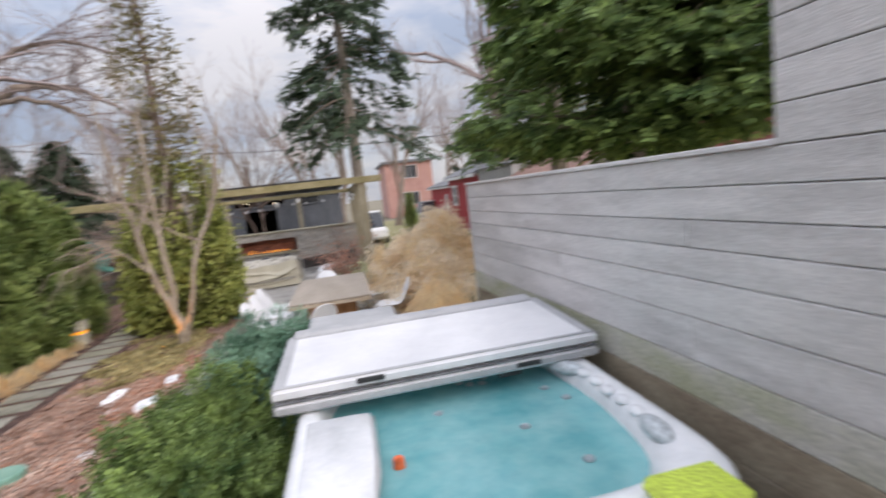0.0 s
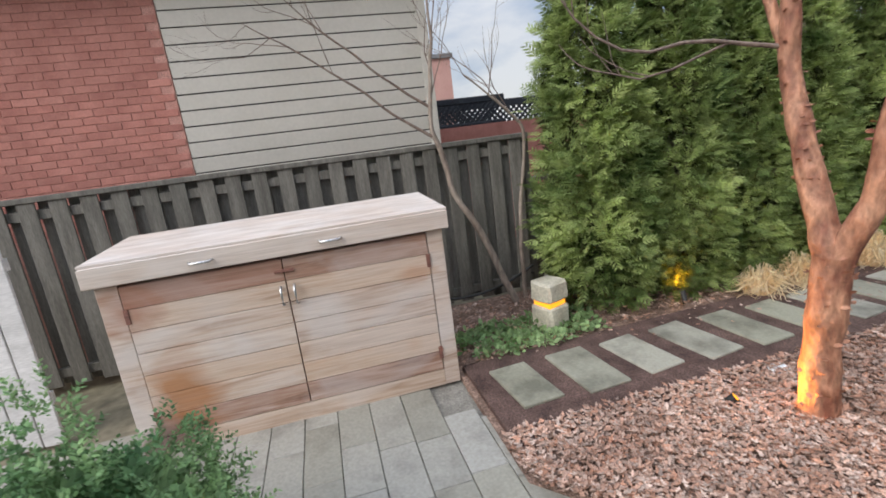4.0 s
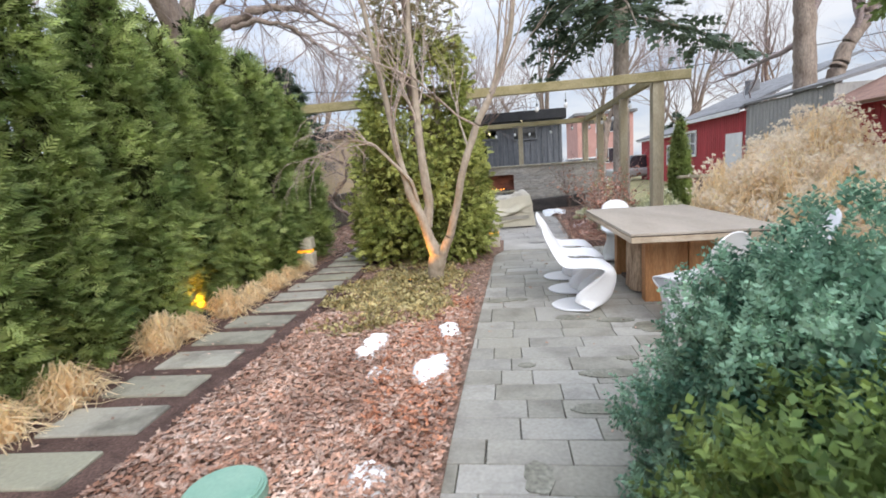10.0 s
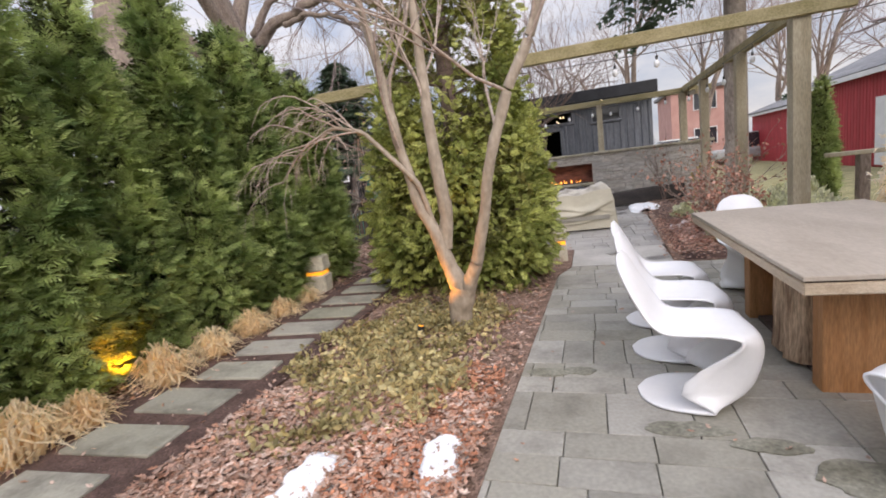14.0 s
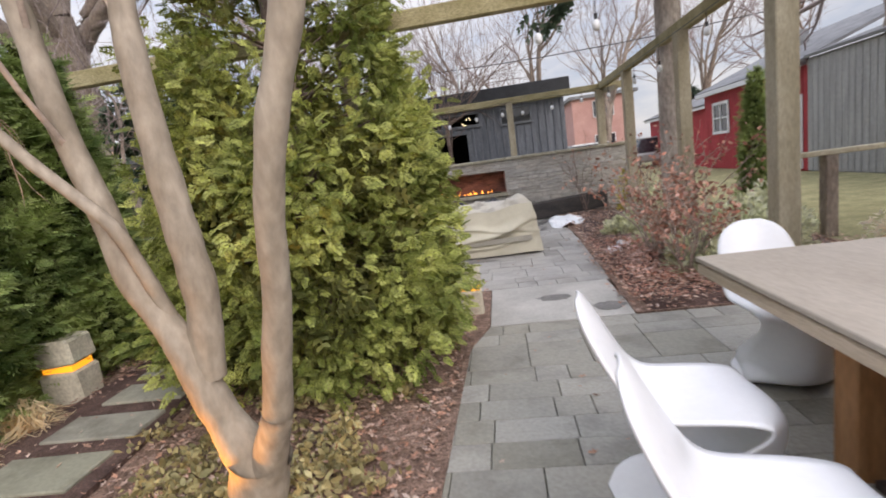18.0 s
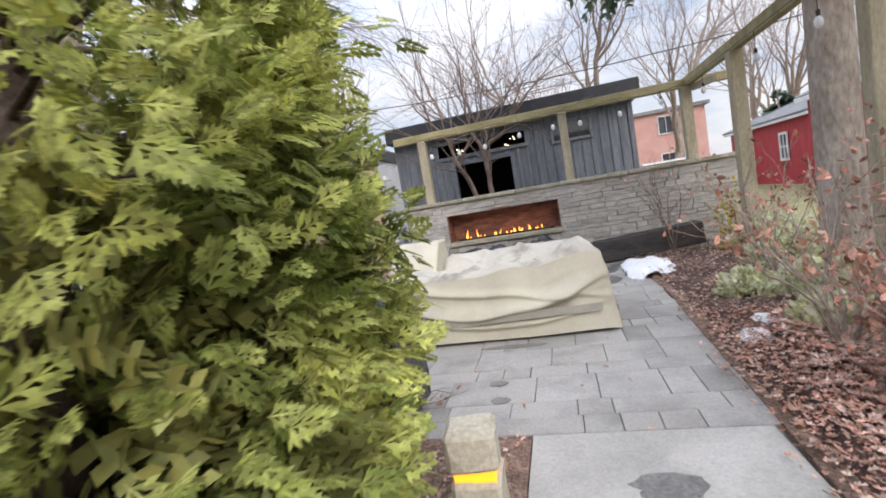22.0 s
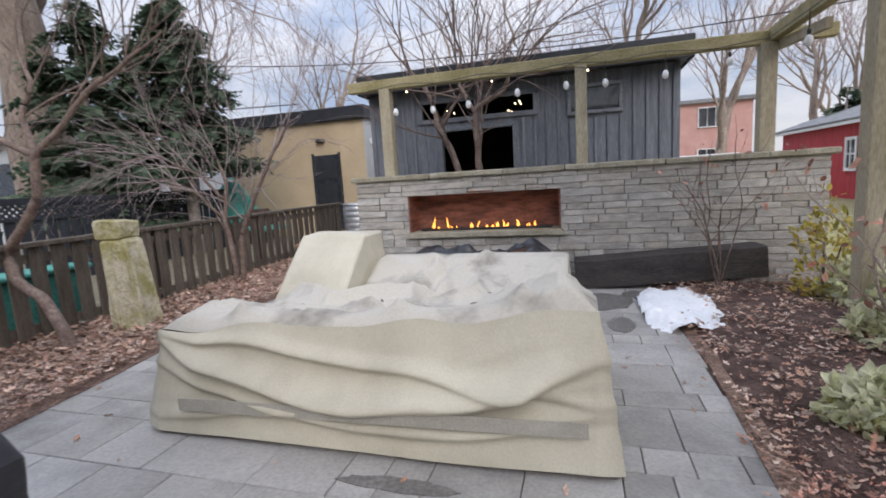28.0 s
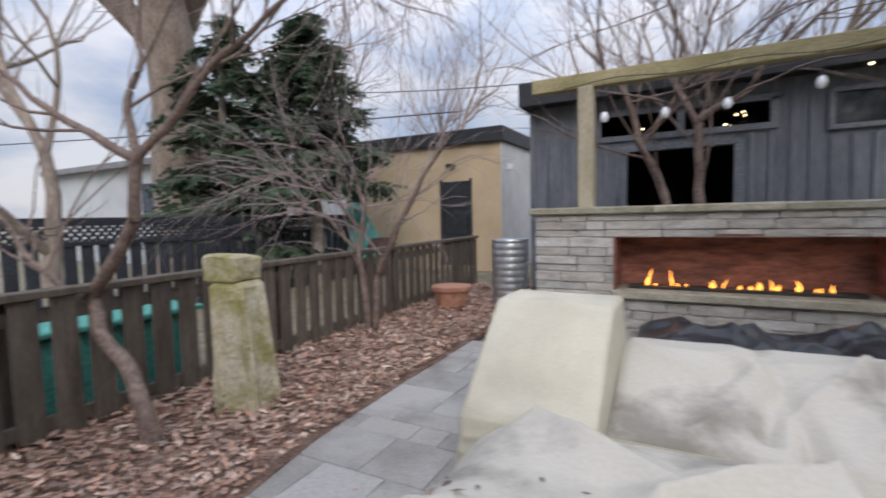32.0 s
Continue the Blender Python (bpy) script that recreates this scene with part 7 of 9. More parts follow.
def arborvitae(x, y, height, turn, which, wide=1.0, label="tall dark green arborvitae in the hedge row", group="hedge of arborvitae"):
    t = thing("arborvitae", (x, y, 0.03), label, "shrub", group)
    t.matrix_basis = pose(x, y, 0.03, 0, 0, turn)
    s = height / 3.5
    tr = new("trunk", np_mesh("trunk", *tubes([(np.array([(0, 0, -0.1), (0, 0, 1.2), (0.02, 0, 2.6), (0.02, 0.02, 3.2)]) * s, [0.07, 0.055, 0.03, 0.01])], 8), M["bark_grey"], True))
    tr.parent = t
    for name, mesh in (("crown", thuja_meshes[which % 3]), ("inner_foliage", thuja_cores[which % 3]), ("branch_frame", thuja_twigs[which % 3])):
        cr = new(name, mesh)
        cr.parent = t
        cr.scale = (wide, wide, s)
        if name == "branch_frame":
            tagged(cr, kind="stuff")
    return t


hedge_r = random.Random(9)
for k, (y, h) in enumerate(((4.40, 3.7), (5.24, 3.4), (6.0, 3.5), (6.85, 3.3), (7.7, 3.5), (8.55, 3.35), (9.4, 3.55), (10.2, 3.25), (11.0, 3.3), (11.62, 2.9))):
    arborvitae(-5.44 + 0.11 * hedge_r.uniform(-1, 1), y, h, hedge_r.uniform(-28, 28), k, (1.10 if k == 0 else 0.95) + 0.1 * hedge_r.random())
arborvitae(2.75, 16.4, 2.25, 250, 1, 0.55, "narrow dark green arborvitae behind the pergola", "")

# the golden-green conifer beside the path
conifer = thing("golden_conifer", (-3.0, 11.4, 0.03), "broad golden-green cypress with lacy flat sprays", "tree")


CX, CY, CH = -2.99, 11.28, 7.8


def squash(p):
    """The crown is flatter towards the walk and leans towards the patio as it rises."""
    low = np.clip((p[:, 2] - 0.7) / 1.1, 0, 1)
    wide = p * np.column_stack([np.where(p[:, 0] > 0, 0.92 + 0.08 * low, 1.0), np.where(p[:, 1] > 0, 0.45 + 0.75 * low, 0.90), np.ones(len(p))])
    rise = np.clip(p[:, 2] - 0.7, 0, 2.2)
    return wide + np.column_stack([-0.07 * rise, 0.17 * rise, 0 * rise])


def conifer_profile(h):
    z = CH * (0.012 + 0.988 * h)
    rad = np.interp(z, (0, 0.25, 0.6, 1.4, 2.2, 3.0, 4.2, 5.5, 6.8, 7.8), (0.95, 1.14, 1.22, 1.06, 0.92, 0.82, 0.74, 0.56, 0.3, 0.04))
    return float(rad), z


def airy(p, low, high, most):
    """True for sprays that stay: gaps open in the crown as it rises."""
    lump = np.array([noise.noise((2.1 * q[0] + 3, 2.1 * q[1], 1.7 * q[2])) for q in p])
    return lump > -1 + (1 + most) * np.clip((p[:, 2] - low) / (high - low), 0, 1)


def full_part(h):
    return conifer_profile(0.44 * h ** 1.1)


def thin_part(h):
    return conifer_profile(0.38 + 0.62 * h)


pl, wy, sz = clustered(5, full_part, 800, 13, 0.118, 0.068, 0.16, 1.6, 3.1416, 0.25, 0.3)
wy[:, 2] -= 0.2
near = ((np.hypot(pl[:, 0], pl[:, 1]) < 1.30) | (pl[:, 1] < 0)) & airy(pl, 1.5, 2.6, -0.10)
pl, wy, sz = pl[near], wy[near], sz[near]
part("crown", scatter("crown", LACE, LACE_F, squash(pl) + (CX, CY, 0.06), wy, sz, M["conifer_gold"], up=pl * (1, 1, 0) * 0.6 + (0, 0, 0.5) + 0.35 * np.random.default_rng(77).normal(size=pl.shape), r=np.random.default_rng(1)), None, conifer)
pl, wy, sz = clustered(6, thin_part, 210, 9, 0.16, 0.10, 0.2, 1.6, 3.1416, 0.35, 0.6)
fill, fill_way, fill_size = clustered(8, lambda h: (full_part(0.7 * h)[0] * 0.92, full_part(0.7 * h)[1]), 260, 10, 0.135, 0.065, 0.12, 1.6, 1.15, 0.2, 0.15)
fill = fill @ np.array([[0.55, 0.835, 0.0], [-0.835, 0.55, 0.0], [0.0, 0.0, 1.0]])
fill_way = fill_way @ np.array([[0.55, 0.835, 0.0], [-0.835, 0.55, 0.0], [0.0, 0.0, 1.0]])
fill_way[:, 2] -= 0.2
near = (np.hypot(fill[:, 0], fill[:, 1]) < 1.24) & airy(fill, 1.5, 2.6, -0.10)
fill, fill_way, fill_size = fill[near], fill_way[near], fill_size[near]
part("patio_side_crown", scatter("patio_side_crown", LACE, LACE_F, squash(fill) + (CX, CY, 0.06), fill_way, fill_size, M["conifer_gold"], up=fill * (1, 1, 0) * 0.5 + (0, 0, 0.8), r=np.random.default_rng(3)), None, conifer)
part("upper_crown", scatter("upper_crown", LACE, LACE_F, squash(pl) + (CX, CY, 0.06), wy, sz, M["brown_conifer"], up=np.array([0.0, 0, 1.0]), r=np.random.default_rng(4)), None, conifer, "thin browned upper foliage")
# inner sprays take the darkened green as painted shade behind the crown
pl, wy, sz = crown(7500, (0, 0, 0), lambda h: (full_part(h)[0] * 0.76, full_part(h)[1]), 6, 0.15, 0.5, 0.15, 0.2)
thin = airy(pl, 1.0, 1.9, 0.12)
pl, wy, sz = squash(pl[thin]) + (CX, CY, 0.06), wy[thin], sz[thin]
part("inner_foliage", scatter("inner_foliage", SPRAY, SPRAY_F, pl, wy, sz, M["conifer_shaded"], r=np.random.default_rng(2)), None, conifer)
tube_part("trunk", [([(CX, CY, -0.1), (CX, CY, 0.7), (CX - 0.08, CY + 0.20, 1.9), (CX - 0.15, CY + 0.37, 2.9), (CX - 0.15, CY + 0.37, 5.2), (CX - 0.15, CY + 0.37, 7.8)], [0.14, 0.13, 0.12, 0.10, 0.06, 0.01])], M["bark_dark"], conifer, 10)
lr = np.random.default_rng(12)
limbs = []
for k in range(110):
    h, a = 0.03 + 0.9 * lr.random(), lr.random() * 6.28
    rad, z = conifer_profile(h)
    rad *= 0.75
    rise = min(2.2, max(0.0, z - 0.7))
    tx, ty = CX - 0.07 * rise, CY + 0.17 * rise
    limbs.append(([(tx, ty, z), (tx + 0.5 * rad * math.cos(a), ty + 0.5 * rad * math.sin(a), z + 0.08), (tx + rad * math.cos(a), ty + rad * math.sin(a), z + 0.16)], [0.02, 0.013, 0.005]))
fine_part("branch_frame", limbs, M["bark_dark"], conifer, 5)


def mound(name, centre, rx, ry, height, n, size, material, label, seed, template=None, up=0.6, category="shrub", lumps=0.22, base=0.0, clumps=0):
    """A rounded shrub of many sprays over short stems."""
    tv, tf = template or (TUFT, TUFT_F)
    r = np.random.default_rng(seed)
    if clumps:
        k = np.arange(clumps) + 0.5
        cu, ca = k / clumps, k * 2.39996 + r.normal(scale=0.15, size=clumps)
        own = r.integers(clumps, size=n)
        heart = 0.88 + 0.1 * r.normal(size=clumps)
        el0 = np.arcsin(np.clip(cu * 1.08 - 0.08, -0.05, 1))
        hub = np.stack([np.cos(ca) * np.cos(el0), np.sin(ca) * np.cos(el0), np.sin(el0)], -1)
        off = r.normal(size=(n, 3))
        off /= np.linalg.norm(off, axis=1, keepdims=True)
        reach = 1.25 / math.sqrt(clumps) * (0.75 + 0.5 * r.random(clumps))[own][:, None]
        d = hub[own] * heart[own][:, None] + off * reach * (0.6 + 0.4 * r.random((n, 1)))
        p = np.array([rx, ry, height]) * d + np.array([centre[0], centre[1], centre[2] + base])
        p[:, 2] = np.maximum(p[:, 2], 0.05)
        w = hub[own] * 0.5 + off * 0.9 + np.array([0, 0, up]) + r.normal(scale=0.25, size=(n, 3))
    else:
        a, u = r.random(n) * 2 * np.pi, r.random(n)
        el = np.arcsin(np.clip(u * 1.05 - 0.05, -0.05, 1))
        d = np.stack([np.cos(a) * np.cos(el), np.sin(a) * np.cos(el), np.sin(el)], -1)
        s = 1 - 0.4 * r.random(n) ** 2
        b = np.array([1 + lumps * 2 * noise.noise((q[0] * 2.2 + seed, q[1] * 2.2, q[2] * 2.2)) for q in d])
        p = np.stack([centre[0] + rx * d[:, 0] * s * b, centre[1] + ry * d[:, 1] * s * b, np.maximum(centre[2] + base + height * d[:, 2] * s * b, 0.05)], -1)
        w = d * (0.5 if template and template[0] is FLATLEAF else 1.0) + np.array([0, 0, up * 0.5 if template and template[0] is FLATLEAF else up]) + r.normal(scale=0.45, size=(n, 3))
    t = thing(name, centre, label, category)
    part("foliage", scatter("foliage", tv, tf, p, w, size * (0.7 + 0.6 * r.random(n)), material, up=(d * 0.8 + (0, 0, 0.6)) if template and template[0] is FLATLEAF else None, r=r), None, t)
    if clumps:
        q = r.normal(size=(2000, 3))
        q /= np.linalg.norm(q, axis=1, keepdims=True)
        q[:, 2] = np.abs(q[:, 2])
        part("inner_foliage", scatter("inner_foliage", SPRAY, SPRAY_F, np.array(centre) + (0, 0, 0.04) + q * np.array([rx, ry, height]) * (0.6 + 0.22 * r.random((2000, 1))), q + r.normal(scale=0.6, size=(2000, 3)), 0.12, material, r=r), None, t)
    stems = []
    for k in range(9):
        q = p[r.integers(n)]
        stems.append(([(centre[0], centre[1], centre[2] - 0.05), ((centre[0] + q[0]) / 2, (centre[1] + q[1]) / 2, q[2] * 0.45), tuple(q)], [0.02, 0.014, 0.005]))
    fine_part("branchwork", stems, M["bark_dark"], t, 5)
    return t


def yew_shoot():
    """A short upright shoot with flat needles all round it."""
    v, f = [], []
    for i in range(11):
        a, x = i * 2.4, 0.12 + 0.075 * i
        d = np.array([0.55, math.cos(a) * 0.8, math.sin(a) * 0.8]) * (0.36 - 0.012 * i)
        side = np.cross(d, (1, 0, 0))
        side /= np.linalg.norm(side) + 1e-9
        k, c = len(v), np.array([x, 0, 0])
        v += [tuple(c), tuple(c + d * 0.5 + side * 0.085), tuple(c + d), tuple(c + d * 0.5 - side * 0.085)]
        f.append((k, k + 1, k + 2, k + 3))
    return np.array(v), np.array(f)


SHOOT = yew_shoot()
PINE = "dense dark green dwarf pine beside the hot tub"
mound("mugo_pine", (-0.72, 3.15, 0), 0.62, 0.80, 1.02, 3400, 0.115, M["mugo"], PINE, 31, SHOOT, 0.45, clumps=46)
mound("mugo_pine", (-0.80, 4.35, 0), 0.60, 0.76, 0.92, 3000, 0.115, M["mugo"], PINE, 32, SHOOT, 0.45, clumps=42)
mound("mugo_pine", (-1.15, 2.45, 0), 0.48, 0.43, 0.70, 1900, 0.10, M["mugo"], "low dark green dwarf pine by the steps", 33, SHOOT, 0.45, clumps=30)
mound("yew_bush", (-0.48, 5.33, 0), 0.70, 0.72, 1.20, 5600, 0.088, M["yew"], "rounded blue-green yew bush beside the path", 34, SHOOT, 0.3, clumps=110)
mound("yew_bush", (-2.80, 0.78, 0), 0.84, 0.68, 1.12, 4600, 0.085, M["yew_fresh"], "rounded green yew bush near the steps", 35, SHOOT, 0.3, clumps=60)
CREAM = "low cream and green variegated shrub in the leaf bed"
for k, (x, y, r0, h0, n0) in enumerate(((0.62, 12.75, 0.52, 0.42, 2400), (1.08, 13.35, 0.66, 0.55, 3200), (0.45, 14.3, 0.28, 0.22, 600), (0.95, 15.2, 0.42, 0.34, 1300), (1.25, 16.75, 0.5, 0.46, 1500), (0.30, 15.45, 0.28, 0.22, 600), (1.45, 17.9, 0.42, 0.46, 1300), (1.65, 14.2, 0.5, 0.5, 1600))):
    mound("variegated_shrub", (x, y, 0.04), r0, r0 * 0.9, h0, n0, 0.085, M["variegated"], CREAM, 36 + k, (FLATLEAF, FLATLEAF_F))
mound("yellow_shrub", (1.12, 18.15, 0.04), 0.28, 0.26, 0.95, 420, 0.07, M["yellow_leaf"], "sparse yellow-green shrub before the wall", 50, (FLATLEAF, FLATLEAF_F))


def twiggy(name, base, height, n, spread, material, leaf_material, leaves, label, seed, levels=3, leaf_size=0.05):
    """A small many-stemmed shrub, with a few clinging leaves."""
    r = np.random.default_rng(seed)
    t = thing(name, base, label, "shrub")
    all_paths, tips = [], []
    for k in range(n):
        a = r.random() * 6.28
        g = branching(seed * 31 + k, (base[0], base[1], base[2] - 0.03), (spread * math.cos(a), spread * math.sin(a), 1), height * (0.4 + 0.25 * r.random()), 0.008 + 0.006 * r.random(), levels, (2, 4), 0.55, 0.05, 0.16, 0.62, 0.6, 4)
        for level in g:
            all_paths += level
        tips += [p[0][i] for p in g[-1] + g[-2] for i in (-1, -2)]
    fine_part("branchwork", all_paths, material, t, 4)
    if leaves:
        tips = np.array(tips)
        p = tips[r.integers(len(tips), size=leaves)] + r.normal(scale=0.03, size=(leaves, 3))
        tagged(part("leaf_cover", scatter("leaf_cover", LEAF, LEAF_F, p, r.normal(size=(leaves, 3)) + (0, 0, -0.6), leaf_size * (0.6 + 0.8 * r.random(leaves)), leaf_material, r=r), None, t), kind="stuff")
    return t


twiggy("russet_shrub", (0.18, 12.55, 0.05), 1.0, 13, 0.35, M["twig_pale"], M["red_leaf"], 600, "russet shrub with clinging dry leaves at the bed corner", 51)
twiggy("russet_shrub", (0.22, 13.75, 0.05), 1.55, 13, 0.4, M["twig_pale"], M["red_leaf"], 600, "tall russet twiggy shrub under the pergola", 52)
twiggy("russet_shrub", (0.12, 13.15, 0.05), 0.8, 10, 0.35, M["twig_pale"], M["red_leaf"], 500, "low russet twiggy shrub by the path", 53)
twiggy("russet_shrub", (0.75, 16.0, 0.05), 1.4, 8, 0.45, M["twig_pale"], M["red_leaf"], 160, "bare pinkish shrub under the pergola", 54)
twiggy("bare_shrub", (0.25, 18.35, 0.05), 1.55, 4, 0.3, M["bark_dark"], M["red_leaf"], 40, "thin bare sapling before the stone wall", 55)
twiggy("bare_shrub", (-6.05, 13.6, 0.04), 2.4, 8, 0.7, M["twig_pale"], M["leaf_tan"], 90, "bare pale arching shrub beyond the conifer", 57, 4)
twiggy("bare_shrub", (-2.65, 12.75, 0.04), 0.75, 4, 0.6, M["bark_dark"], M["red_leaf"], 25, "bare twigs in front of the grill cover", 58, 3)

hyd = thing("dried_hydrangea", (-5.1, 14.1, 0.04), "dried hydrangea with tan flower heads beside the grill", "shrub")
heads = [(-4.88, 14.0, 1.25), (-5.41, 14.0, 1.31), (-4.59, 14.0, 1.22), (-5.75, 14.0, 1.03), (-4.3, 14.05, 1.12), (-5.6, 14.3, 1.2), (-5.2, 14.4, 1.05), (-4.75, 14.3, 0.95)]
for k, q in enumerate(heads):
    hr = np.random.default_rng(300 + k)
    tube_part("stem", [([(-5.1 + 0.03 * k, 14.1, 0.0), ((-5.1 + q[0]) / 2, 14.1, q[2] * 0.6), q], [0.006, 0.005, 0.004])], M["twig_pale"], hyd, 5)
    o = hr.normal(size=(90, 3))
    o /= np.linalg.norm(o, axis=1, keepdims=True)
    part("flower_head", scatter("flower_head", FLATLEAF, FLATLEAF_F, np.array(q) + o * 0.055 * (0.7 + 0.3 * hr.random((90, 1))), o + hr.normal(scale=0.5, size=(90, 3)), 0.032, M["hydrangea"], r=hr), None, hyd, "round dried tan flower head")

# ---- straw grasses ----
FLUFF, FLUFF_F = frond(1, 0.20, 0.5)


def plume_grass(x, y, height, reach, n, label, seed, lean=(0.0, 0.0), plumes=60, z0=0.0, width=0.011):
    """A big grass that has flopped: its blades rise, arch over and hang."""
    r = np.random.default_rng(seed)
    g = thing("ornamental_grass", (x, y, z0), label, "grass")
    a, u = r.random(n) * 6.28, r.random(n) ** 0.6
    top = height * (0.55 + 0.45 * r.random(n))
    out = np.stack([np.cos(a) * reach * u + lean[0], np.sin(a) * reach * u + lean[1]], -1)
    side = np.stack([-np.sin(a), np.cos(a), 0.4 * r.normal(size=n)], -1)
    rows = []
    swirl = r.normal(scale=0.5, size=n)
    dome = top * (1 - 0.62 * u ** 2.4)
    for s in np.linspace(0, 1, 6):
        rise = math.sin(min(1.0, s * 1.7) * 1.5708)
        fall = (max(0.0, s - 0.5) / 0.5) ** 1.5
        z = dome * (rise - (0.15 + 0.35 * u) * fall)
        c, d = np.cos(swirl * fall), np.sin(swirl * fall)
        grown = (0.45 + 0.55 * s ** 1.2) * (1 + 0.12 * fall)
        xy = np.stack([out[:, 0] * c - out[:, 1] * d, out[:, 0] * d + out[:, 1] * c], -1) * grown
        c = np.column_stack([xy, z]) + r.normal(scale=0.006 + 0.014 * height * s, size=(n, 3))
        w = width * (1 - 0.75 * s)
        rows += [c - side * w, c + side * w]
    v = np.stack(rows, 1) + np.array([x, y, z0 - 0.02])
    f = np.array([(2 * k, 2 * k + 1, 2 * k + 3, 2 * k + 2) for k in range(5)])[None] + (np.arange(n) * 12)[:, None, None]
    part("blade_tuft", np_mesh("blade_tuft", v.reshape(-1, 3), f.reshape(-1, 4), M["straw"]), None, g)
    if plumes:
        tips = v[r.integers(n, size=plumes), r.integers(6, 12, size=plumes)]
        m = 30
        p = np.repeat(tips, m, 0) + r.normal(scale=0.065, size=(plumes * m, 3)) * (1, 1, 1.2)
        # rounded fluffy heads on the outer blades
        for tip in v[r.integers(n, size=plumes // 12), 7]:
            o = r.normal(size=(150, 3))
            o /= np.linalg.norm(o, axis=1, keepdims=True)
            size = 0.085 + 0.05 * r.random()
            part("seed_head", scatter("seed_head", FLUFF, FLUFF_F, tip + (0, 0, 0.03) + o * size * (0.75 + 0.25 * r.random((150, 1))), o + r.normal(scale=0.5, size=(150, 3)), 0.055, M["plume"], up=o, r=r), None, g, "round fluffy cream seed head")
        part("plume_tuft", scatter("plume_tuft", FLUFF, FLUFF_F, p, r.normal(size=(plumes * m, 3)) + (0, 0, -0.2), 0.075, M["plume"], r=r), None, g, "fluffy straw seed heads")
    return g


SMALL = "small tuft of straw-coloured ornamental grass by the slabs"
for k, (x, y, h, s) in enumerate(((-4.78, 5.72, 0.34, 0.30), (-4.76, 6.2, 0.38, 0.34), (-4.80, 7.2, 0.44, 0.34), (-4.80, 7.55, 0.30, 0.26), (-4.78, 8.2, 0.40, 0.32), (-4.82, 8.75, 0.32, 0.28), (-4.85, 9.3, 0.34, 0.28), (-4.9, 9.9, 0.28, 0.26), (-4.95, 10.45, 0.26, 0.24))):
    plume_grass(x, y, h, s, 260, SMALL, 70 + k, (0.03, 0.0), 0, 0.03, 0.010)


BIG = "large flopped clump of straw-coloured plume grass"
plume_grass(1.75, 10.05, 1.6, 1.0, 1300, BIG, 80, (-0.05, 0.0), 330)
plume_grass(2.4, 10.5, 2.05, 1.1, 1300, BIG, 81, (0.1, 0.0), 360)
plume_grass(1.95, 9.0, 1.35, 0.85, 1500, BIG, 83, (-0.05, -0.1), 260)
plume_grass(2.6, 12.0, 1.75, 0.85, 2000, BIG, 85, (0.0, 0.0), 260)
plume_grass(1.9, 8.1, 0.9, 0.7, 1900, BIG, 82, (-0.05, -0.1), 0)
plume_grass(1.25, 10.25, 1.45, 0.5, 500, "straw grass with fluffy seed heads behind the chairs", 84, (-0.15, 0.0), 34)

# ---- the two garden trees ----
def jitter_path(points, radii, seed, n=14, amp=0.012):
    """A smooth, slightly wavy limb through the points."""
    p, r = np.array(points, float), np.array(radii, float)
    t = np.linspace(0, len(p) - 1, n * (len(p) - 1))
    out = np.stack([np.interp(t, np.arange(len(p)), p[:, k]) for k in range(3)], -1)
    rad = np.interp(t, np.arange(len(p)), r)
    for _ in range(6):
        out[1:-1] = (out[:-2] + 2 * out[1:-1] + out[2:]) / 4
    for i, q in enumerate(out):
        out[i] += amp * np.array(noise.noise_vector(Vector(q) * 3 + Vector((seed, 0, 0))))
        rad[i] *= 1 + 0.13 * noise.noise((q[0] * 9 + seed, q[1] * 9, q[2] * 9))
    return out, rad


def grow_from(paths, seed, count, length, radius, levels, lo=0.35, spread=0.6, lift=0.1, forks=(2, 4)):
    """Finer branches that spring from given limbs."""
    r = np.random.default_rng(seed)
    out = []
    for pts, rad in paths:
        for k in range(count):
            i = min(len(pts) - 2, int(len(pts) * (lo + (1 - lo) * (k + r.random()) / count)))
            d = pts[i + 1] - pts[i]
            d = d / np.linalg.norm(d) + r.normal(scale=spread, size=3) + (0, 0, 0.2)
            for level in branching(int(r.integers(1e6)), pts[i], d, length * (0.7 + 0.6 * r.random()), min(radius, rad[i] * 0.6), levels, forks, 0.5, lift, 0.12, 0.68, 0.6, 4):
                out += level
    return out


maple = thing("paperbark_maple", (-3.17, 4.38, 0.03), "paperbark maple with peeling orange-brown bark, bare", "tree")
trunk = jitter_path([(-3.17, 4.38, -0.08), (-3.17, 4.38, 0.5), (-3.14, 4.38, 1.02)], [0.115, 0.095, 0.10], 1)
limb_a = jitter_path([(-3.14, 4.38, 0.98), (-3.24, 4.37, 1.30), (-3.36, 4.36, 1.75), (-3.44, 4.36, 2.1), (-3.42, 4.34, 2.6), (-3.52, 4.30, 3.3), (-3.66, 4.3, 4.1)], [0.085, 0.068, 0.06, 0.052, 0.042, 0.03, 0.018], 2)
limb_b = jitter_path([(-3.13, 4.38, 0.98), (-2.99, 4.40, 1.3), (-2.92, 4.40, 1.8), (-2.84, 4.42, 2.2), (-2.86, 4.44, 2.8), (-2.74, 4.5, 3.5), (-2.7, 4.6, 4.2)], [0.075, 0.06, 0.055, 0.046, 0.038, 0.028, 0.016], 3)
limb_c = jitter_path([(-3.42, 4.36, 2.05), (-3.58, 4.32, 2.5), (-3.74, 4.28, 3.0), (-3.85, 4.3, 3.8)], [0.034, 0.028, 0.02, 0.012], 4)
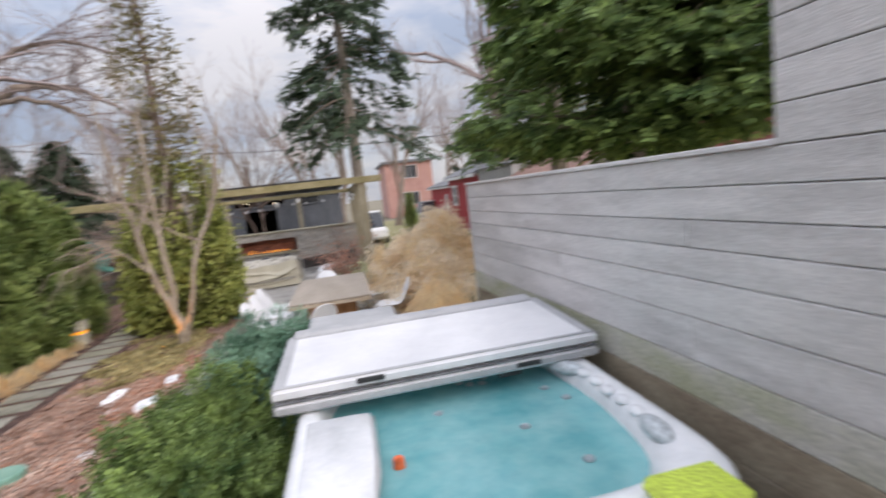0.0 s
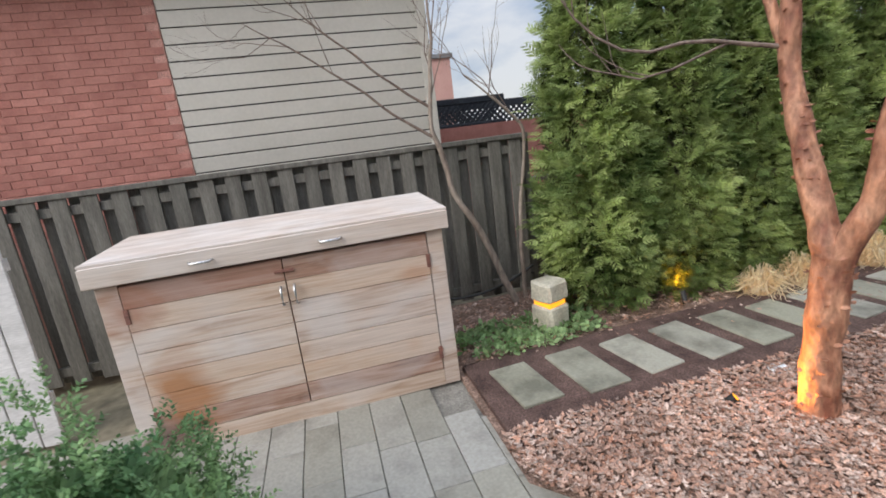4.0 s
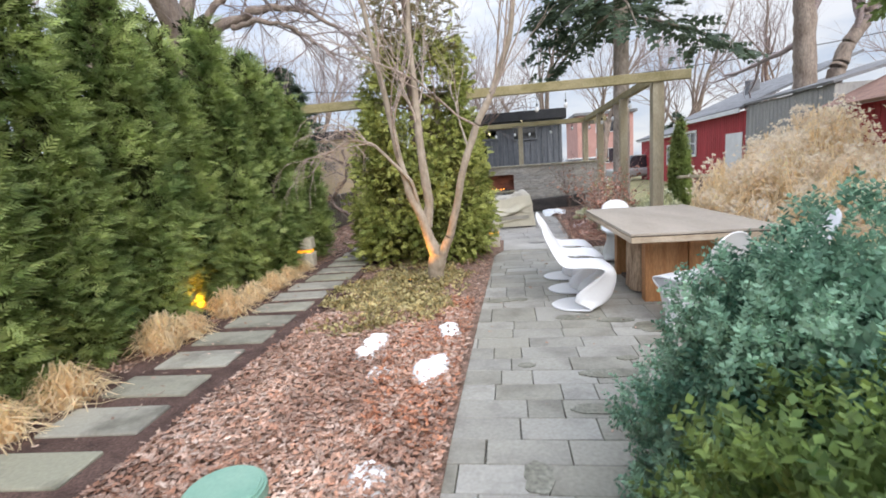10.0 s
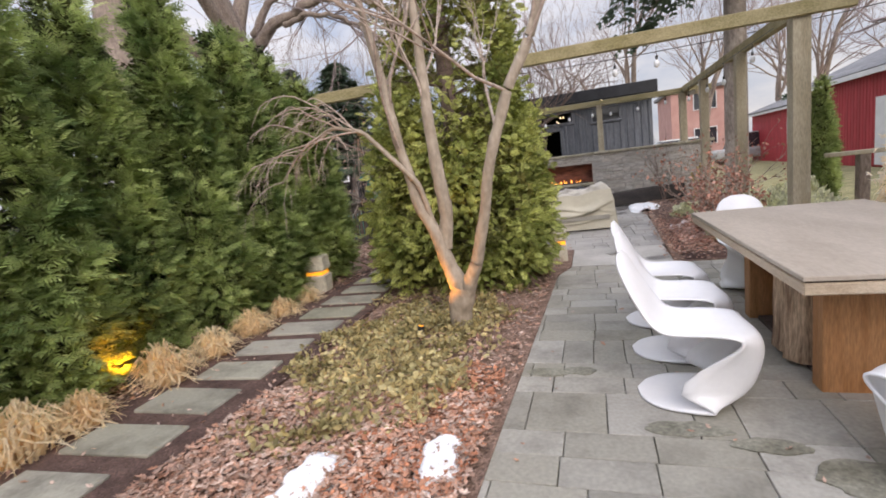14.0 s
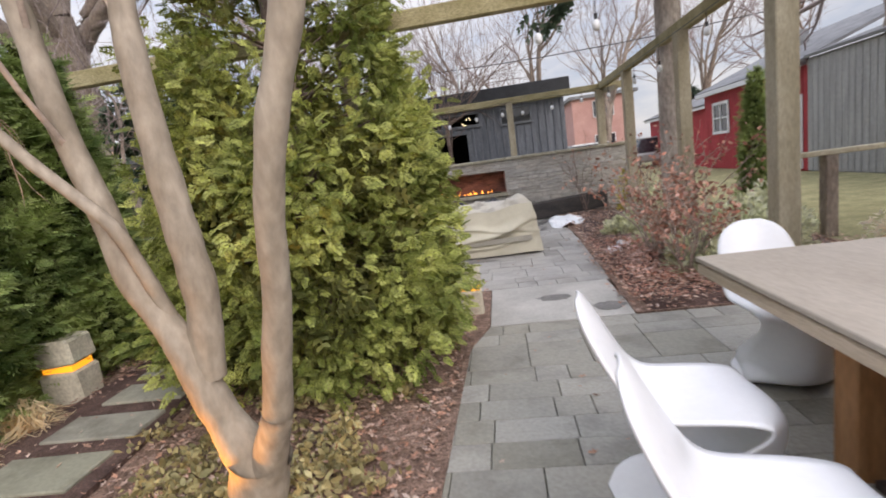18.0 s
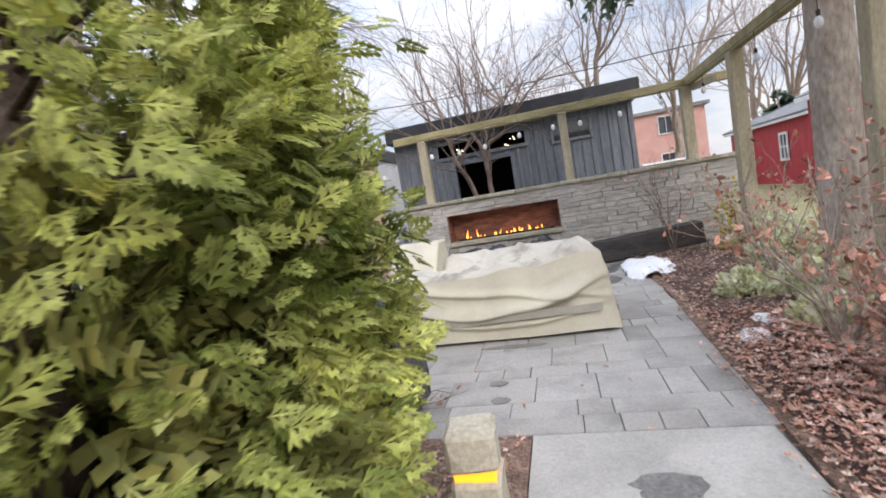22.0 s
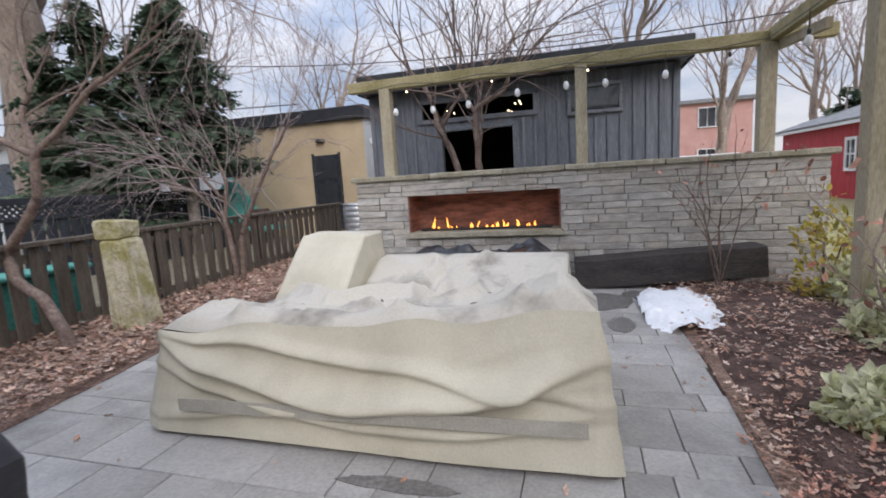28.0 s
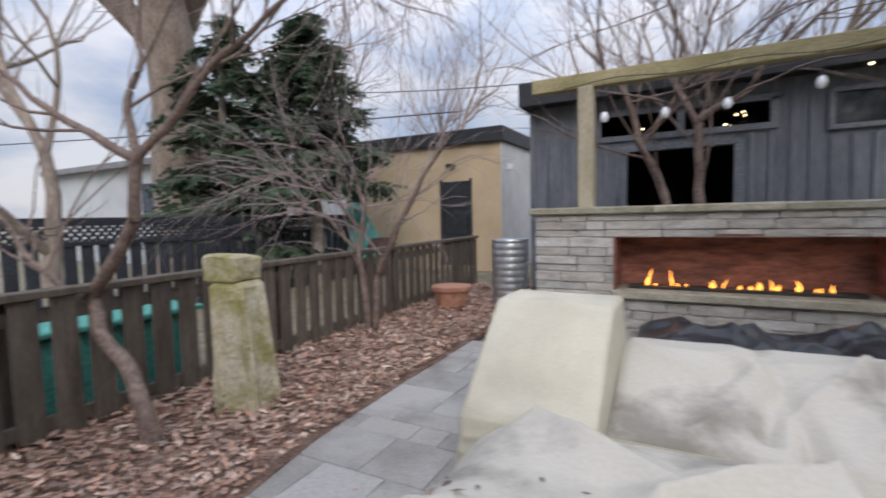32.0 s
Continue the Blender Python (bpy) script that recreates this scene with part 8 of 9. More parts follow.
limb_d = jitter_path([(-2.86, 4.42, 2.1), (-2.62, 4.46, 2.4), (-2.42, 4.52, 2.9), (-2.30, 4.5, 3.5)], [0.032, 0.027, 0.02, 0.012], 5)
limb_e = jitter_path([(-2.90, 4.41, 1.95), (-3.08, 4.46, 2.45), (-3.16, 4.5, 3.0), (-3.1, 4.5, 3.8)], [0.034, 0.028, 0.02, 0.012], 6)
tube_part("trunk", [trunk], M["bark_maple"], maple, 16)
for q in (limb_a, limb_b):
    tube_part("stem", [q], M["bark_maple"], maple, 14)
for q in (limb_c, limb_d, limb_e):
    tube_part("limb", [q], M["bark_maple"], maple, 8)
flake_r = np.random.default_rng(77)
flakes_p, flakes_d = [], []
for pts, rad in (trunk, limb_a, limb_b):
    for k in range(90):
        i = flake_r.integers(len(pts) // 6, len(pts))
        a = flake_r.random() * 6.28
        o = np.array([math.cos(a), math.sin(a), 0])
        flakes_p.append(pts[i] + o * rad[i] * 0.97)
        flakes_d.append(o * 0.5 + np.array([-o[1], o[0], 0]) + (0, 0, 0.3 * flake_r.normal()))
tagged(part("peeling_bark", scatter("peeling_bark", LEAF, LEAF_F, flakes_p, flakes_d, 0.035 * (0.5 + flake_r.random(len(flakes_p))), M["bark_maple"], r=flake_r), None, maple, "thin curls of peeling bark"), kind="stuff")
fine_part("twig_crown", grow_from([limb_a, limb_b, limb_c, limb_d, limb_e], 14, 8, 0.8, 0.014, 3, 0.45, 0.35, 0.3), M["bark_dark"], maple, 4)

stem_tree = thing("multi_stem_tree", (-2.61, 9.38, 0.03), "smooth grey-barked tree with several stems, bare", "tree")
base = jitter_path([(-2.62, 9.39, -0.08), (-2.60, 9.37, 0.2), (-2.54, 9.34, 0.45)], [0.115, 0.10, 0.115], 11)
stem_l = jitter_path([(-2.56, 9.34, 0.38), (-2.64, 9.33, 0.62), (-2.71, 9.31, 0.9), (-2.84, 9.3, 1.17), (-2.92, 9.3, 1.55), (-2.99, 9.3, 1.95), (-3.06, 9.3, 2.45), (-3.2, 9.3, 3.2), (-3.3, 9.3, 4.4)], [0.085, 0.068, 0.058, 0.05, 0.044, 0.04, 0.036, 0.028, 0.016], 12)
stem_m = jitter_path([(-2.66, 9.33, 0.78), (-2.62, 9.33, 1.1), (-2.65, 9.34, 1.45), (-2.68, 9.35, 1.8), (-2.69, 9.36, 2.25), (-2.72, 9.4, 3.0), (-2.7, 9.4, 4.2)], [0.06, 0.06, 0.054, 0.048, 0.042, 0.032, 0.018], 13)
stem_r = jitter_path([(-2.52, 9.34, 0.40), (-2.38, 9.25, 0.65), (-2.29, 9.17, 0.95), (-2.18, 9.07, 1.35), (-2.07, 9.02, 1.65), (-1.95, 9.0, 1.95), (-1.77, 9.0, 2.28), (-1.55, 9.0, 2.8), (-1.4, 9.0, 3.8)], [0.07, 0.052, 0.046, 0.043, 0.042, 0.040, 0.036, 0.03, 0.016], 14)
low_limb = jitter_path([(-2.74, 9.31, 1.02), (-2.80, 9.24, 1.36), (-3.0, 9.2, 1.6), (-3.22, 9.2, 1.84), (-3.5, 9.2, 1.92), (-3.85, 9.2, 1.76), (-4.1, 9.2, 1.5)], [0.026, 0.024, 0.021, 0.018, 0.015, 0.011, 0.007], 15)
tube_part("trunk", [base], M["bark_smooth"], stem_tree, 18)
for q in (stem_l, stem_m, stem_r):
    tube_part("stem", [q], M["bark_smooth"], stem_tree, 16)
tube_part("limb", [low_limb], M["bark_smooth"], stem_tree, 8)
fine_part("twig_crown", grow_from([stem_l, stem_m, stem_r], 24, 7, 0.9, 0.014, 3, 0.5, 0.5), M["twig_pale"], stem_tree, 4)
droop = grow_from([low_limb], 34, 15, 0.33, 0.009, 3, 0.42, 0.7, -0.3)
fine_part("drooping_twig_spray", droop, M["twig_pale"], stem_tree, 4)

# ---- bare trees ----
bare = thing("bare_sapling", (-6.05, 3.75, 0.03), "bare grey multi-stemmed sapling against the tall fence", "tree")
sap_a = jitter_path([(-5.75, 3.66, -0.05), (-5.95, 3.36, 0.82), (-6.05, 3.11, 1.34), (-6.05, 3.04, 1.79), (-6.05, 2.98, 1.97), (-6.05, 3.02, 2.41), (-6.05, 3.09, 2.85), (-6.1, 3.1, 3.6)], [0.038, 0.034, 0.030, 0.027, 0.024, 0.02, 0.015, 0.007], 41, amp=0.02)
sap_b = jitter_path([(-5.85, 3.76, -0.05), (-6.0, 3.81, 0.75), (-6.05, 3.93, 1.46), (-6.05, 3.98, 1.88), (-6.05, 3.72, 2.16), (-6.05, 3.36, 2.46)], [0.026, 0.024, 0.02, 0.017, 0.012, 0.006], 42, amp=0.02)
sap_c = jitter_path([(-6.05, 2.97, 1.9), (-6.05, 2.65, 2.12), (-6.05, 2.38, 2.38), (-6.05, 1.79, 2.81), (-6.0, 1.4, 3.05)], [0.018, 0.015, 0.012, 0.008, 0.004], 43, amp=0.02)
sap_d = jitter_path([(-6.05, 3.01, 2.17), (-6.05, 2.64, 2.44), (-6.05, 2.08, 2.92), (-6.0, 1.7, 3.3)], [0.015, 0.012, 0.009, 0.004], 44, amp=0.02)
for q in (sap_a, sap_b):
    tube_part("stem", [q], M["bark_grey"], bare, 8)
for q in (sap_c, sap_d):
    tube_part("limb", [q], M["bark_dark"], bare, 6)
fine_part("twig_crown", grow_from([sap_a, sap_b, sap_c, sap_d], 44, 4, 0.6, 0.007, 3, 0.6, 0.5), M["bark_dark"], bare, 4)

crook = thing("crooked_tree", (-5.72, 15.9, 0.03), "small crooked bare tree beside the stone pillar", "tree")
ck = jitter_path([(-5.63, 15.80, -0.05), (-5.72, 15.80, 0.25), (-5.95, 15.82, 0.52), (-6.28, 15.84, 0.70), (-6.40, 15.86, 0.92), (-6.14, 15.90, 1.18), (-5.92, 15.92, 1.45), (-5.86, 15.92, 1.84)], [0.06, 0.054, 0.05, 0.05, 0.047, 0.044, 0.04, 0.038], 51, amp=0.015)
ck2 = jitter_path([(-5.86, 15.92, 1.80), (-5.62, 16.0, 2.05), (-5.25, 16.08, 2.38), (-4.9, 16.12, 2.52), (-4.5, 16.15, 2.75)], [0.032, 0.028, 0.022, 0.016, 0.009], 52, amp=0.03)
ck3 = jitter_path([(-5.86, 15.92, 1.82), (-6.2, 15.85, 2.0), (-6.8, 15.8, 2.3), (-7.5, 15.8, 2.65), (-8.1, 15.8, 2.9)], [0.032, 0.027, 0.022, 0.016, 0.008], 53, amp=0.03)
ck4 = jitter_path([(-5.87, 15.92, 1.84), (-5.97, 15.95, 2.15), (-5.86, 16.0, 2.45), (-6.05, 16.05, 2.8), (-6.0, 16.1, 3.3)], [0.03, 0.025, 0.02, 0.015, 0.008], 54, amp=0.03)
ck5 = jitter_path([(-6.40, 15.86, 0.90), (-6.7, 15.8, 1.0), (-7.1, 15.75, 1.25), (-7.4, 15.7, 1.7)], [0.028, 0.022, 0.016, 0.008], 55, amp=0.03)
tube_part("trunk", [ck], M["bark_dark"], crook, 10)
for q in (ck2, ck3, ck4, ck5):
    tube_part("limb", [q], M["bark_dark"], crook, 7)
fine_part("twig_crown", grow_from([ck2, ck3, ck4, ck5], 54, 6, 0.9, 0.012, 3, 0.25, 0.6), M["bark_dark"], crook, 4)

dark_shrub = thing("bare_shrub", (-6.2, 18.72, 0.03), "bare dark-stemmed shrub with pale arching twigs by the low fence", "shrub")
ds = [jitter_path([(-6.21, 18.67, -0.05), (-6.26, 18.7, 0.5), (-6.35, 18.72, 1.07), (-6.24, 18.74, 1.55), (-6.38, 18.7, 1.95)], [0.045, 0.04, 0.034, 0.026, 0.012], 46, amp=0.04),
      jitter_path([(-6.18, 18.78, -0.05), (-6.10, 18.76, 0.75), (-5.90, 18.76, 1.13), (-5.50, 18.74, 1.74), (-5.05, 18.72, 2.35)], [0.045, 0.04, 0.034, 0.026, 0.012], 47, amp=0.04),
      jitter_path([(-6.34, 18.72, 1.0), (-6.65, 18.6, 1.4), (-7.05, 18.4, 1.65), (-7.4, 18.2, 1.55)], [0.022, 0.018, 0.013, 0.006], 48, amp=0.04),
      jitter_path([(-6.30, 18.72, 1.3), (-6.6, 18.5, 1.75), (-6.9, 18.2, 1.95), (-7.2, 17.9, 1.9)], [0.02, 0.016, 0.012, 0.006], 49, amp=0.04)]
for q in ds:
    tube_part("stem", [q], M["bark_dark"], dark_shrub, 8)
fine_part("twig_crown", grow_from(ds, 45, 11, 0.75, 0.010, 3, 0.3, 0.6, -0.04, (3, 4)), M["twig_far"], dark_shrub, 4)

# crape tree in front of the shed, behind the wall
crape = thing("bare_crape_tree", (-2.75, 20.3, 0.0), "bare spreading tree behind the fireplace wall", "tree")
cr = [jitter_path(q, w, 60 + k, amp=0.04) for k, (q, w) in enumerate((
    ([(-2.85, 20.3, -0.05), (-2.95, 20.3, 1.0), (-3.07, 20.3, 1.63), (-3.37, 20.3, 2.34), (-3.51, 20.25, 2.88), (-4.1, 20.2, 3.6)], [0.065, 0.06, 0.052, 0.042, 0.03, 0.012]),
    ([(-2.75, 20.3, -0.05), (-2.72, 20.3, 1.0), (-2.71, 20.3, 1.63), (-2.73, 20.3, 2.47), (-2.27, 20.25, 2.67), (-1.8, 20.2, 3.5)], [0.065, 0.06, 0.054, 0.046, 0.032, 0.012]),
    ([(-2.73, 20.3, 2.4), (-2.95, 20.3, 2.85), (-2.9, 20.25, 3.3), (-3.1, 20.2, 4.0)], [0.036, 0.028, 0.02, 0.01]),
    ([(-3.30, 20.3, 2.2), (-3.05, 20.35, 2.6), (-2.75, 20.4, 3.1), (-2.5, 20.4, 3.9)], [0.032, 0.026, 0.02, 0.01])))]
for q in cr:
    tube_part("stem", [q], M["bark_dark"], crape, 8)
fine_part("twig_crown", grow_from(cr, 64, 10, 1.15, 0.016, 3, 0.35, 0.85, 0.0), M["bark_dark"], crape, 4)

# far bare trees
far_tree = bare_tree("far_bare_tree", 101, (0.5, 33, 0), 4.5, 0.26, "tall bare winter tree behind the buildings", M["bark_grey"], M["twig_far"], 6, forks=(3, 4), spread=0.62, shrink=0.74, lift=0.06, wiggle=0.13)
for x, y, s, turn in ((4.5, 37, 1.05, 80), (9.5, 39, 1.0, 150), (-6, 40, 1.1, 220), (14, 34, 0.95, 300), (17, 27, 0.9, 20), (-16, 38, 1.1, 120), (-1.8, 44, 1.2, 260), (13, 45, 1.2, 10)):
    copy = copy_thing(far_tree, pose(x, y, 0, 0, 0, turn) @ Matrix.Scale(s, 4))
big = bare_tree("big_bare_tree", 202, (-14.6, 22.0, 0), 7.4, 0.82, "massive old bare tree beyond the fence", M["bark_grey"], M["twig_far"], 6, forks=(3, 5), spread=0.8, shrink=0.72, lift=0.0, wiggle=0.09, first_fork=0.72)
arching = [jitter_path(q, w, 210 + k, amp=0.10) for k, (q, w) in enumerate((
    ([(-14.5, 22.0, 6.0), (-12.6, 21.7, 7.5), (-10.4, 21.5, 8.0), (-8.9, 21.5, 7.8), (-7.6, 21.6, 7.0), (-6.7, 21.6, 6.0)], [0.30, 0.22, 0.15, 0.09, 0.06, 0.03]),
    ([(-11.6, 21.4, 7.4), (-10.4, 21.0, 7.4), (-9.2, 20.7, 7.0), (-8.1, 20.5, 6.3), (-7.3, 20.4, 5.6)], [0.11, 0.09, 0.07, 0.05, 0.025]),
    ([(-14.4, 22.0, 6.2), (-12.8, 22.0, 8.4), (-11.0, 22.3, 9.6), (-9.4, 22.6, 10.0), (-7.9, 22.8, 9.4)], [0.18, 0.14, 0.11, 0.08, 0.04])))]
for q in arching:
    tube_part("limb", [q], M["bark_grey"], big, 8)
fine_part("drooping_twig_crown", grow_from(arching, 215, 20, 1.5, 0.035, 4, 0.28, 0.9, -0.05, (3, 4)), M["twig_far"], big, 3)
bare_tree("spreading_bare_tree", 232, (-9.0, 16.7, 0), 2.3, 0.11, "bare spreading tree behind the lattice fence", M["bark_grey"], M["twig_far"], 5, forks=(3, 4), spread=0.7, shrink=0.78, lift=0.1, wiggle=0.12, first_fork=0.5)
copy_thing(far_tree, pose(-16, 27, 0, 0, 0, 99) @ Matrix.Scale(0.8, 4))

for k, (pts, rad) in enumerate((([(-9.9, 12.9, -0.1), (-9.85, 12.9, 4.7), (-9.7, 12.9, 6.5), (-9.2, 12.9, 9.5)], [0.44, 0.37, 0.32, 0.2]),)):
    stout = thing("tall_bare_tree", (pts[0][0], pts[0][1], 0), "tall bare tree with a pale trunk beyond the hedge", "tree")
    limb = jitter_path(pts, rad, 81 + k, amp=0.08)
    tube_part("trunk", [limb], M["bark_grey"], stout, 12)
    fine_part("branch_crown", grow_from([limb], 82 + k, 9, 2.8, 0.12, 5, 0.5, 0.7, 0.05, (2, 3)), M["twig_far"], stout, 4)
for k, (pts, rad) in enumerate((([(7.7, 20, -0.1), (7.64, 20, 2.8), (7.5, 20, 5.4), (7.3, 20, 8.0)], [0.36, 0.31, 0.28, 0.2]), ([(8.2, 20.2, -0.1), (8.4, 20, 3.4), (8.75, 20, 4.4), (9.3, 20, 5.2), (9.9, 19.8, 7.2)], [0.28, 0.23, 0.2, 0.18, 0.12]))):
    stout = thing("forked_bare_tree", (pts[0][0], pts[0][1], 0), "stout bare tree beside the red barn", "tree")
    limb = jitter_path(pts, rad, 71 + k, amp=0.06)
    tube_part("trunk", [limb], M["bark_grey"], stout, 12)
    fine_part("branch_crown", grow_from([limb], 72 + k, 8, 2.6, 0.12, 5, 0.5, 0.7, 0.05, (2, 3)), M["twig_far"], stout, 4)

# ---- spruces and hemlock ----
def spruce(name, base, height, radius, trunk_r, label, material, seed, n_limbs, low=0.3, droop=-0.25, size=0.3, per=46, gap=None, tuft=None):
    """A spruce: a straight trunk and drooping limbs hung with sprays."""
    r = np.random.default_rng(seed)
    t = thing(name, base, label, "tree")
    x, y, z = base
    tube_part("trunk", [([(x, y, z - 0.1), (x + 0.02, y, z + height * 0.3), (x, y, z + height * 0.7), (x, y, z + height)], [trunk_r, trunk_r * 0.85, trunk_r * 0.45, 0.02])], M["bark_spruce"], t, 14)
    limbs, P, D = [], [], []
    for k in range(n_limbs):
        h = low + (1 - low) * (k + r.random()) / n_limbs
        a = r.random() * 6.28
        if gap and gap(a):
            continue
        rad = radius * (1 - (h - low) / (1 - low)) ** 0.7 * (0.75 + 0.35 * r.random()) + 0.15
        o = np.array([math.cos(a), math.sin(a), 0])
        s = np.linspace(0, 1, 8)[:, None]
        pts = np.array([x, y, z + h * height]) + o * rad * s + np.array([0, 0, 1]) * rad * (droop * s ** 1.3 + 0.12 * s)
        limbs.append((pts, np.linspace(0.035, 0.006, 8) * (0.5 + rad / radius * 0.6)))
        m = int(per * rad / radius) + 6
        q = r.random(m) ** 0.75
        i = np.minimum((q * 7).astype(int), 6)
        base_p = pts[i] + (pts[i + 1] - pts[i]) * ((q * 7) - i)[:, None]
        side = np.stack([-o[1] * np.ones(m), o[0] * np.ones(m), 0 * q], -1) * r.normal(scale=0.28, size=(m, 1)) * rad * (1 - 0.5 * q[:, None])
        P.append(base_p + side + np.array([0, 0, 1]) * -np.abs(r.normal(scale=0.06, size=(m, 1))))
        D.append(o[None] * 0.7 + side * 1.2 + np.array([0, 0, -0.35]) + r.normal(scale=0.25, size=(m, 3)))
    fine_part("branch_frame", limbs, M["bark_grey"], t, 5)
    tv, tf = tuft or (SPRAY, SPRAY_F)
    P, D = np.concatenate(P), np.concatenate(D)
    part("crown", scatter("crown", tv, tf, P, D, size * (0.6 + 0.8 * r.random(len(P))), material, up=np.array([0, 0, 1.0]), r=r), None, t)
    return t


spruce("norway_spruce", (1.08, 15.35, 0), 14, 2.3, 0.195, "tall spruce with a bare lower trunk and drooping boughs", M["spruce"], 91, 64, 0.325, -0.6, 0.34, 62)
spruce("hemlock", (4.35, 5.9, 0), 7.6, 2.1, 0.2, "bright green hemlock overhanging the board wall", M["hemlock"], 92, 90, 0.33, 0.02, 0.26, 190)
spruce("hemlock", (4.9, 9.3, 0), 8.0, 2.0, 0.2, "green hemlock behind the board wall", M["hemlock"], 93, 50, 0.34, -0.05, 0.30, 80)
spruce("dark_spruce", (-10.35, 22.3, 0), 6.1, 1.65, 0.15, "dark green spruce beside the tan building", M["spruce"], 94, 60, 0.34, -0.2, 0.36, 80)
spruce("dark_spruce", (-11.9, 21.2, 0), 5.9, 1.6, 0.15, "dark green spruce behind the lattice fence", M["spruce"], 95, 50, 0.14, -0.2, 0.38, 70)
spruce("far_spruce", (9.2, 36, 0), 4.2, 1.1, 0.12, "small far spruce between the houses", M["spruce"], 96, 30, 0.08, -0.2, 0.4, 40)

# ---- ground cover, leaves and snow ----
def carpet(name, corners, n, size, material, label, seed, z=0.06, high=0.10, template=None, category="ground cover", ragged=0.0):
    r = np.random.default_rng(seed)
    tv, tf = template or (FLATLEAF, FLATLEAF_F)
    p = in_outline(n, corners, r)
    if ragged:
        # the growth thins out towards its edge and round bare spots
        mid = np.array(corners).mean(0)
        out = np.linalg.norm((p - mid) / (np.array(corners).max(0) - np.array(corners).min(0)) * 2, axis=1)
        cover = np.array([noise.noise((x * 2.6, y * 2.6, seed)) * 0.9 + 0.5 * noise.noise((x * 7, y * 7, seed)) for x, y in p])
        p = p[cover + ragged - out * 0.9 + 0.12 * r.normal(size=n) > 0]
        n = len(p)
    h = np.array([max(0, 0.55 + noise.noise((x * 3.5, y * 3.5, seed))) for x, y in p])
    pts = np.column_stack([p, z + high * h * r.random(n)])
    return solo(name, scatter(name, tv, tf, pts, r.normal(size=(n, 3)) * (1, 1, 0.5) + (0, 0, 0.35), size * (0.6 + 0.8 * r.random(n)), material, r=r), None, label, category, kind="stuff")


carpet("ground_cover", [(-3.78, 8.4), (-3.5, 7.35), (-2.9, 7.2), (-2.4, 7.7), (-2.1, 8.5), (-2.06, 9.8), (-2.2, 10.6), (-3.2, 10.8), (-3.8, 10.2), (-3.88, 9.2)], 15000, 0.048, M["ground_cover"], "low olive-brown ground cover round the multi-stem tree", 61, high=0.08, ragged=0.62)
carpet("ivy", [(-4.75, 2.72), (-4.62, 3.3), (-4.75, 4.05), (-5.25, 4.1), (-5.35, 3.3), (-5.3, 2.7)], 1500, 0.055, M["ivy"], "green ivy round the stone lamp", 62, high=0.08, ragged=1.1)


def ragged_leaf():
    """A dry broken leaf of unit length: lobed, curled, in five quads and strips."""
    v = np.array([(0, 0, 0.02), (0.22, 0.20, 0.10), (0.42, 0.12, 0.03), (0.55, 0.30, 0.16), (0.72, 0.10, 0.06), (1.0, 0.04, 0.22), (0.70, -0.13, 0.05), (0.52, -0.26, 0.12), (0.40, -0.09, 0.02), (0.20, -0.16, 0.12), (0.45, 0.0, 0.0)])
    return v, np.array([(0, 10, 2, 1), (10, 4, 3, 2), (10, 6, 5, 4), (10, 8, 7, 6), (0, 9, 8, 10)])


LITTER, LITTER_F = ragged_leaf()


def litter(name, corners, n, size, material, label, seed, z=0.045, keep=None, high=0.04):
    r = np.random.default_rng(seed)
    p = in_outline(n, corners, r)
    if keep is not None:
        p = p[keep(p, r)]
    n = len(p)
    pts = np.column_stack([p, z + high * r.random(n)])
    w = r.normal(size=(n, 3)) * (1, 1, 0.16)
    return solo(name, scatter(name, LITTER, LITTER_F, pts, w, size * (0.55 + 0.9 * r.random(n)), material, up=np.array([0, 0, 1.0]), r=r), None, label, "fallen leaves", kind="stuff")


def drifts(p, r):
    """Leaves lie in drifts, with bare dark mulch between them beside the patio."""
    lump = np.array([noise.noise((1.7 * a, 1.7 * b, 5.0)) + 0.5 * noise.noise((5 * a, 5 * b, 9.0)) for a, b in p])
    return (lump + 0.35 * r.random(len(p)) > 0.10) | (p[:, 1] < 13.6) | (r.random(len(p)) < 0.22)


off_path = lambda p, r: (np.abs(p[:, 0] + 4.24) > 0.5) | (r.random(len(p)) < 0.10)
litter("fallen_leaves", [(-3.36, 2.61), (-2.05, 3.75), (-2.04, 8.1), (-3.7, 8.1), (-3.75, 2.62)], 34000, 0.044, M["leaf"], "thick pinkish brown fallen leaves", 63)
litter("fallen_leaves", [(-2.0, 8.0), (-1.92, 11.3), (-1.80, 12.9), (-6.0, 12.95), (-6.0, 2.7), (-4.7, 2.65), (-3.7, 8.0)], 16000, 0.042, M["leaf"], "fallen leaves along the hedge and conifer", 64, keep=off_path)
litter("fallen_leaves", [(-2.55, 5.9), (-2.06, 5.6), (-2.05, 8.4), (-2.3, 8.6), (-2.75, 7.6)], 2600, 0.046, M["orange_leaf"], "bright orange-brown fallen leaves beside the walk", 73)
litter("fallen_leaves", BED_RIGHT, 9500, 0.044, M["leaf_tan"], "dry tan and russet leaves on dark mulch", 65, 0.07, keep=drifts)
litter("fallen_leaves", [(-0.5, 11.85), (-0.4, 14.9), (0.9, 14.9), (0.9, 11.85)], 3500, 0.036, M["red_leaf"], "russet fallen leaves under the shrubs", 66, 0.08)
litter("fallen_leaves", [(x - 0.09 if x < 0.6 else x, y - 0.06) for x, y in BED_RIGHT], 5000, 0.044, M["leaf"], "pinkish leaves spilling over the bed edge", 71, 0.03, keep=drifts, high=0.03)
